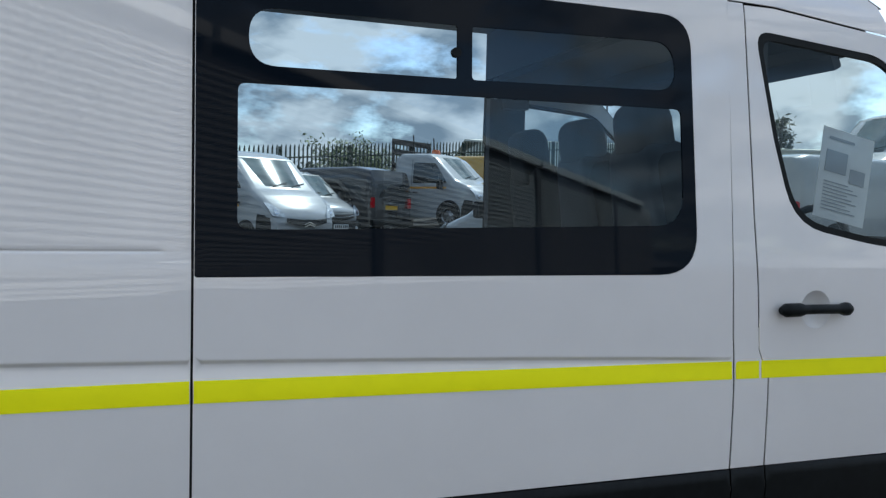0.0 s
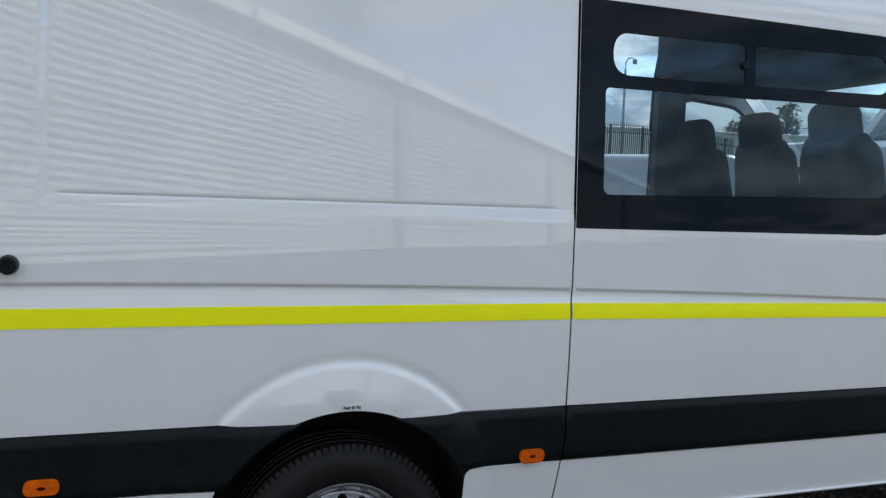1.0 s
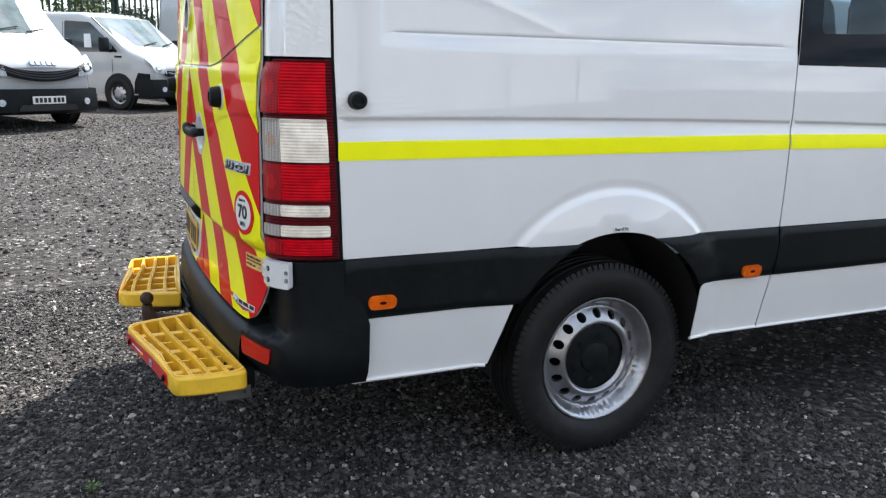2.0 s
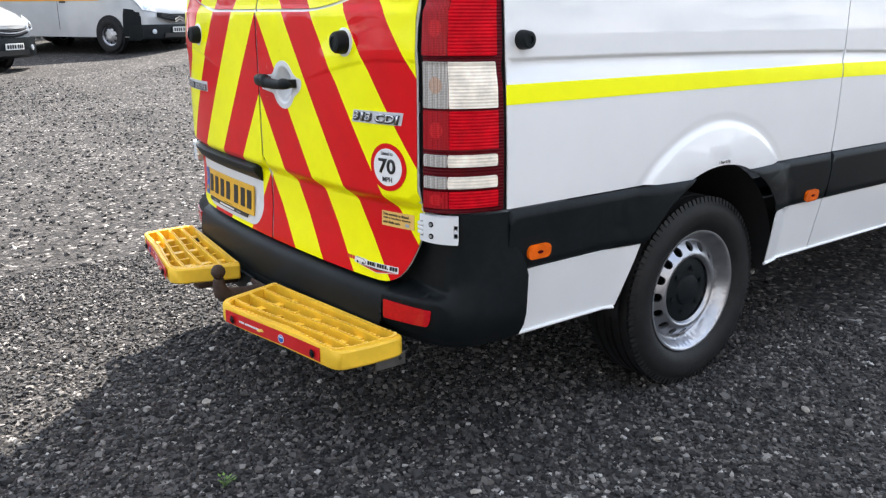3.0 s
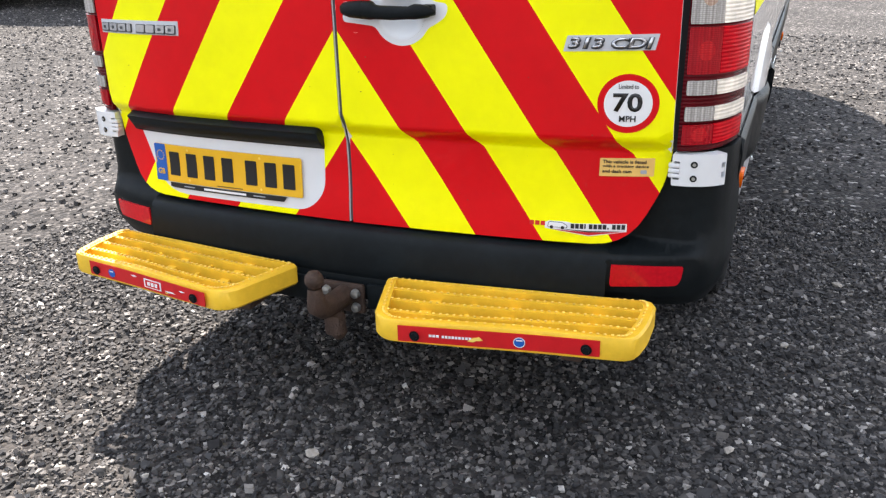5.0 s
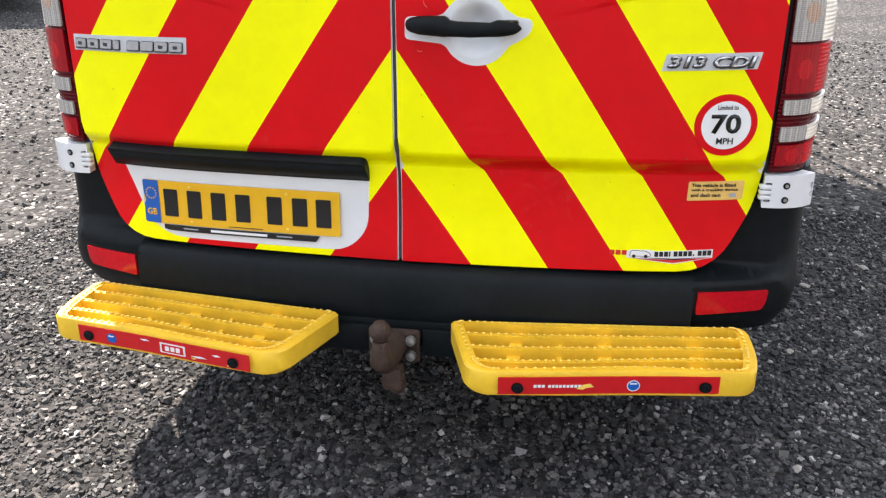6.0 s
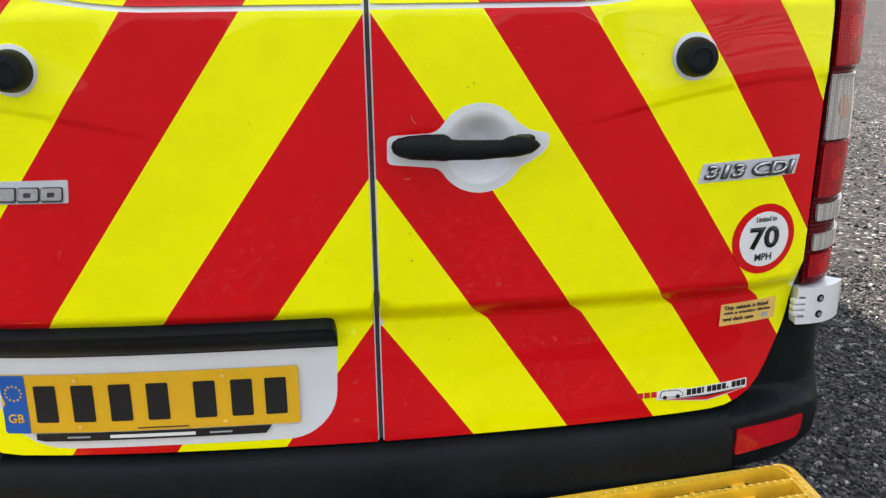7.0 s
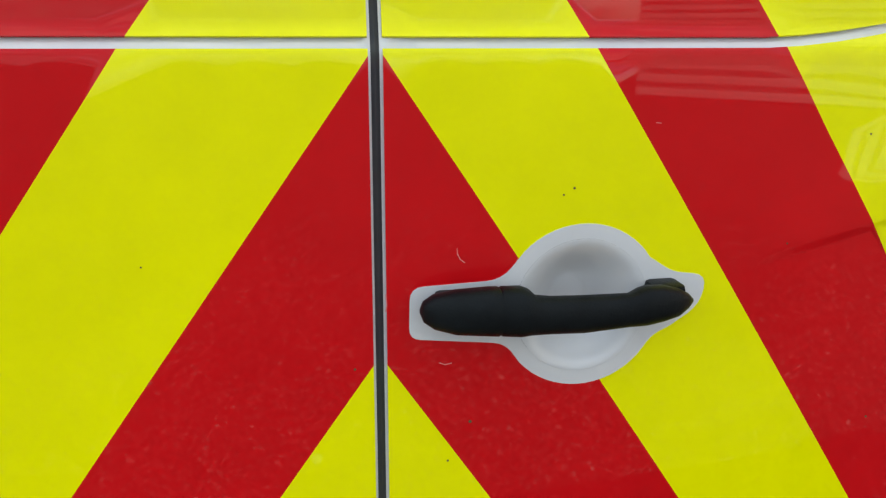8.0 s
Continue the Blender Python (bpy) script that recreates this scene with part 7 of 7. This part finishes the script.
for i in range(bays + 1):
    q = F0 + fdir * i * 2.75
    gz0 = ground_z(q.x, q.y)
    part("post", boxed(q.x + back_of.x * 0.09, q.y + back_of.y * 0.09, gz0 + FH / 2 - 0.05, 0.10, 0.06, FH - 0.05, 0, Matrix.Rotation(fang, 3, "Z")), M_FENCE, fence)
    p = F0 + fdir * (i + 1) * 2.75
    for z in (0.45, 2.32):
        a = Vector((q.x, q.y, gz0 + z)) + back_of * 0.035
        b = Vector((p.x, p.y, ground_z(p.x, p.y) + z)) + back_of * 0.035
        part("rail", tube([a, b], 0.03, 6), M_FENCE, fence)

# ---------------------------------------------------------------- bushes and trees
M_LEAF = material("leaf_green", (0.085, 0.125, 0.030), 0.6, vary=0.3, vscale=3, island=0.45)
M_LEAFD = material("leaf_dark", (0.028, 0.046, 0.020), 0.6, vary=0.3, vscale=2, island=0.4)
M_BARK = material("bark", (0.09, 0.070, 0.05), 0.9, vary=0.3, vscale=12, bump=0.5, bscale=30)


def tree(name, label, x, y, base, h, spread, seed, leaves, leaf_size, mat, trunk_h=0.25, conifer=False):
    """A tapered trunk with limbs and a ragged crown of many small leaves."""
    rng = random.Random(seed)
    t = thing(name, label, "bush" if name == "bush" else "tree", (x, y, base))
    tr = bmesh.new()
    merge(tr, tube([(0, 0, 0), (0.04 * h * 0.1, 0, h * 0.4), (0, 0.03, h * 0.9)], [0.022 * h, 0.014 * h, 0.004 * h], 8))
    tips = []
    for i in range(22):
        z = h * (trunk_h + (0.95 - trunk_h) * i / 22)
        a = rng.uniform(0, 6.28)
        k = (1 - (z / h)) * 1.15 + 0.08 if conifer else math.sin(math.pi * min(1, max(0.12, (z / h - trunk_h * 0.6)))) ** 0.6
        ln = spread * k * rng.uniform(0.55, 1.1)
        e = Vector((math.cos(a) * ln, math.sin(a) * ln, z + (ln * 0.15 if conifer else ln * rng.uniform(0.3, 0.9))))
        s = Vector((0, 0, z))
        merge(tr, tube([s, s.lerp(e, 0.5) + Vector((0, 0, 0.05 * h)), e], [0.008 * h, 0.005 * h, 0.002 * h], 5))
        tips += [s.lerp(e, q) for q in (0.45, 0.65, 0.85, 1.0)]
    part("trunk", tr, M_BARK, t, smooth=50)
    vs, fs = [], []
    for i in range(leaves):
        c = rng.choice(tips) + Vector((rng.gauss(0, 1), rng.gauss(0, 1), rng.gauss(0, 0.8))) * spread * 0.16
        d = Vector((rng.gauss(0, 1), rng.gauss(0, 1), rng.gauss(0, 1))).normalized()
        o = d.orthogonal().normalized()
        sz = leaf_size * rng.uniform(0.6, 1.4)
        k = len(vs)
        vs += [c - d * sz, c + o * sz * 0.45 + d * sz * 0.1, c + d * sz, c - o * sz * 0.45 + d * sz * 0.1 + Vector((0, 0, sz * 0.2))]
        fs += [(k, k + 1, k + 2, k + 3)]
    me = bpy.data.meshes.new("crown")
    me.from_pydata(vs, [], fs)
    me.materials.append(mat)
    c = new("crown", me)
    c.parent = t


for i, (x, y, h, sp) in enumerate(((0.35, 23.4, 4.0, 0.7), (8.4, 27.2, 2.5, 1.3), (9.7, 28.0, 2.2, 1.3))):
    tree("young_tree", "young leafy green tree behind the fence", x, y, ground_z(x, y), h, sp, 40 + i, 2600, 0.07, M_LEAF, 0.12)
for i in range(13):
    x = -4.6 + i * 1.55
    y = 17.9 + 0.449 * (x + 9.0) + 1.1 + 0.3 * math.sin(i * 1.7)
    tree("bush", "low dense green bush behind the fence", x, y, ground_z(x, y) - 0.1, 2.05 + 0.3 * math.sin(i * 2.3), 1.05, 140 + i, 2200, 0.075, M_LEAFD if i % 3 else M_LEAF, 0.04)
for i in range(12):
    x, y = 56 + i * 4.3, 66 - i * 2.2
    tree("conifer", "tall dark conifer beyond the yard", x, y, 0.3, 9.5 + 2.5 * math.sin(i * 2.1), 2.6, 80 + i, 1500, 0.32, M_LEAFD, 0.1, True)

# ---------------------------------------------------------------- lamp post and buildings
M_POLE = material("galvanised", (0.32, 0.34, 0.35), 0.5, metal=0.5, vary=0.12, vscale=6)
lp = thing("street_lamp", "tall galvanised lamp post beyond the fence", "street lamp", (23.4, 34.2, 1.9))
lp.rotation_euler = (0, 0, radians(-30))
part("pole", tube([(0, 0, 0), (0, 0, 1.3), (0, 0, 6.0)], [0.09, 0.075, 0.05], 12), M_POLE, lp, smooth=50)
part("arm", tube([(0, 0, 5.9), (0, 0, 6.35), (0.10, 0, 6.55), (0.3, 0, 6.6), (0.42, 0, 6.5)], 0.03, 10), M_POLE, lp, smooth=50)
part("lamp_head", boxed(0.44, 0, 6.40, 0.22, 0.18, 0.24, 0.05), M_POLE, lp, smooth=40)

M_CREAM = material("cream_cladding", (0.86, 0.84, 0.74), 0.6, vary=0.04, vscale=0.4, stain=0.06, sscale=0.1)
M_ROOFG = material("roof_sheet", (0.35, 0.36, 0.37), 0.5, vary=0.06, vscale=0.5)
shed = thing("warehouse", "long low cream-clad warehouse beyond the fence", "building", (57.5, 71.2, 0.0))
shed.rotation_euler = (0, 0, radians(-15))
part("wall", boxed(0, 0, 4.0, 50, 22, 8.0), M_CREAM, shed)
rf = bmesh.new()
q = [rf.verts.new(p) for p in ((-25.4, -11.3, 7.95), (25.4, -11.3, 7.95), (25.4, 0, 9.0), (-25.4, 0, 9.0), (-25.4, 11.3, 7.95), (25.4, 11.3, 7.95))]
rf.faces.new((q[0], q[1], q[2], q[3]))
rf.faces.new((q[3], q[2], q[5], q[4]))
rf.normal_update()
bmesh.ops.solidify(rf, geom=rf.faces[:], thickness=0.15)
part("roof", rf, M_CREAM, shed)

# the dark ribbed unit behind the camera, seen mirrored in the paint and the glass
M_CLAD = material("grey_cladding", (0.52, 0.51, 0.50), 0.55, vary=0.1, vscale=0.7, stain=0.12, sscale=0.2)
M_GUTTER = material("pale_gutter", (0.80, 0.80, 0.78), 0.5, vary=0.05, vscale=2)
U0, U1, UH = Vector((-15.0, -6.3, 0)), Vector((52.0, -72.6, 0)), 9.5
ud = (U1 - U0).normalized()
un = Vector((-ud.y, ud.x, 0))
unit = thing("industrial_unit", "grey horizontally ribbed metal industrial unit with pale gutter", "building")
wall = bmesh.new()
zz = 0.0
sect = []
while zz < UH - 1.0:
    sect += [(zz + f * 0.26, d) for f, d in ((0.0, 0.0), (0.10, 0.0), (0.22, 0.10), (0.62, 0.10), (0.74, 0.0))]
    zz += 0.26
sect += [(zz, 0.0), (UH - 0.35, 0.0)]
Lw = (U1 - U0).length
nseg = 12
for i in range(nseg):
    a, b = U0 + ud * (Lw * i / nseg), U0 + ud * (Lw * (i + 1) / nseg)
    pa = [wall.verts.new(a + un * d + Vector((0, 0, z))) for z, d in sect]
    pb = [wall.verts.new(b + un * d + Vector((0, 0, z))) for z, d in sect]
    for j in range(len(sect) - 1):
        wall.faces.new((pa[j], pb[j], pb[j + 1], pa[j + 1]))
part("wall", wall, M_CLAD, unit)
back = bmesh.new()
box(back, *(U0 + ud * Lw / 2 - un * 8.1 + Vector((0, 0, 4.6))), Lw, 15.8, 9.2, 0, Matrix.Rotation(math.atan2(ud.y, ud.x), 3, "Z"))
part("shell", back, M_CLAD, unit)
M_PILASTER = material("dark_pilaster", (0.15, 0.147, 0.15), 0.6, vary=0.1, vscale=1.0)
turn = Matrix.Rotation(math.atan2(ud.y, ud.x), 3, "Z")
k = 5.4
while k < Lw:
    c = U0 + ud * (k - 5.25) + un * 0.25
    part("gutter", boxed(c.x, c.y, UH - 0.12, 10.1, 0.42, 0.48, 0.04, turn), M_GUTTER, unit)
    part("soffit", boxed(*(U0 + ud * (k - 5.25) + un * 0.06 + Vector((0, 0, UH - 0.68))), 10.5, 0.10, 0.64, 0, turn), M_PILASTER, unit)
    c = U0 + ud * k + un * 0.14
    if int(k / 10.5) % 2 == 1:
        part("pilaster", boxed(c.x, c.y, UH / 2 - 0.3, 0.75, 0.22, UH - 0.6, 0.02, turn), M_PILASTER, unit)
    k += 10.5
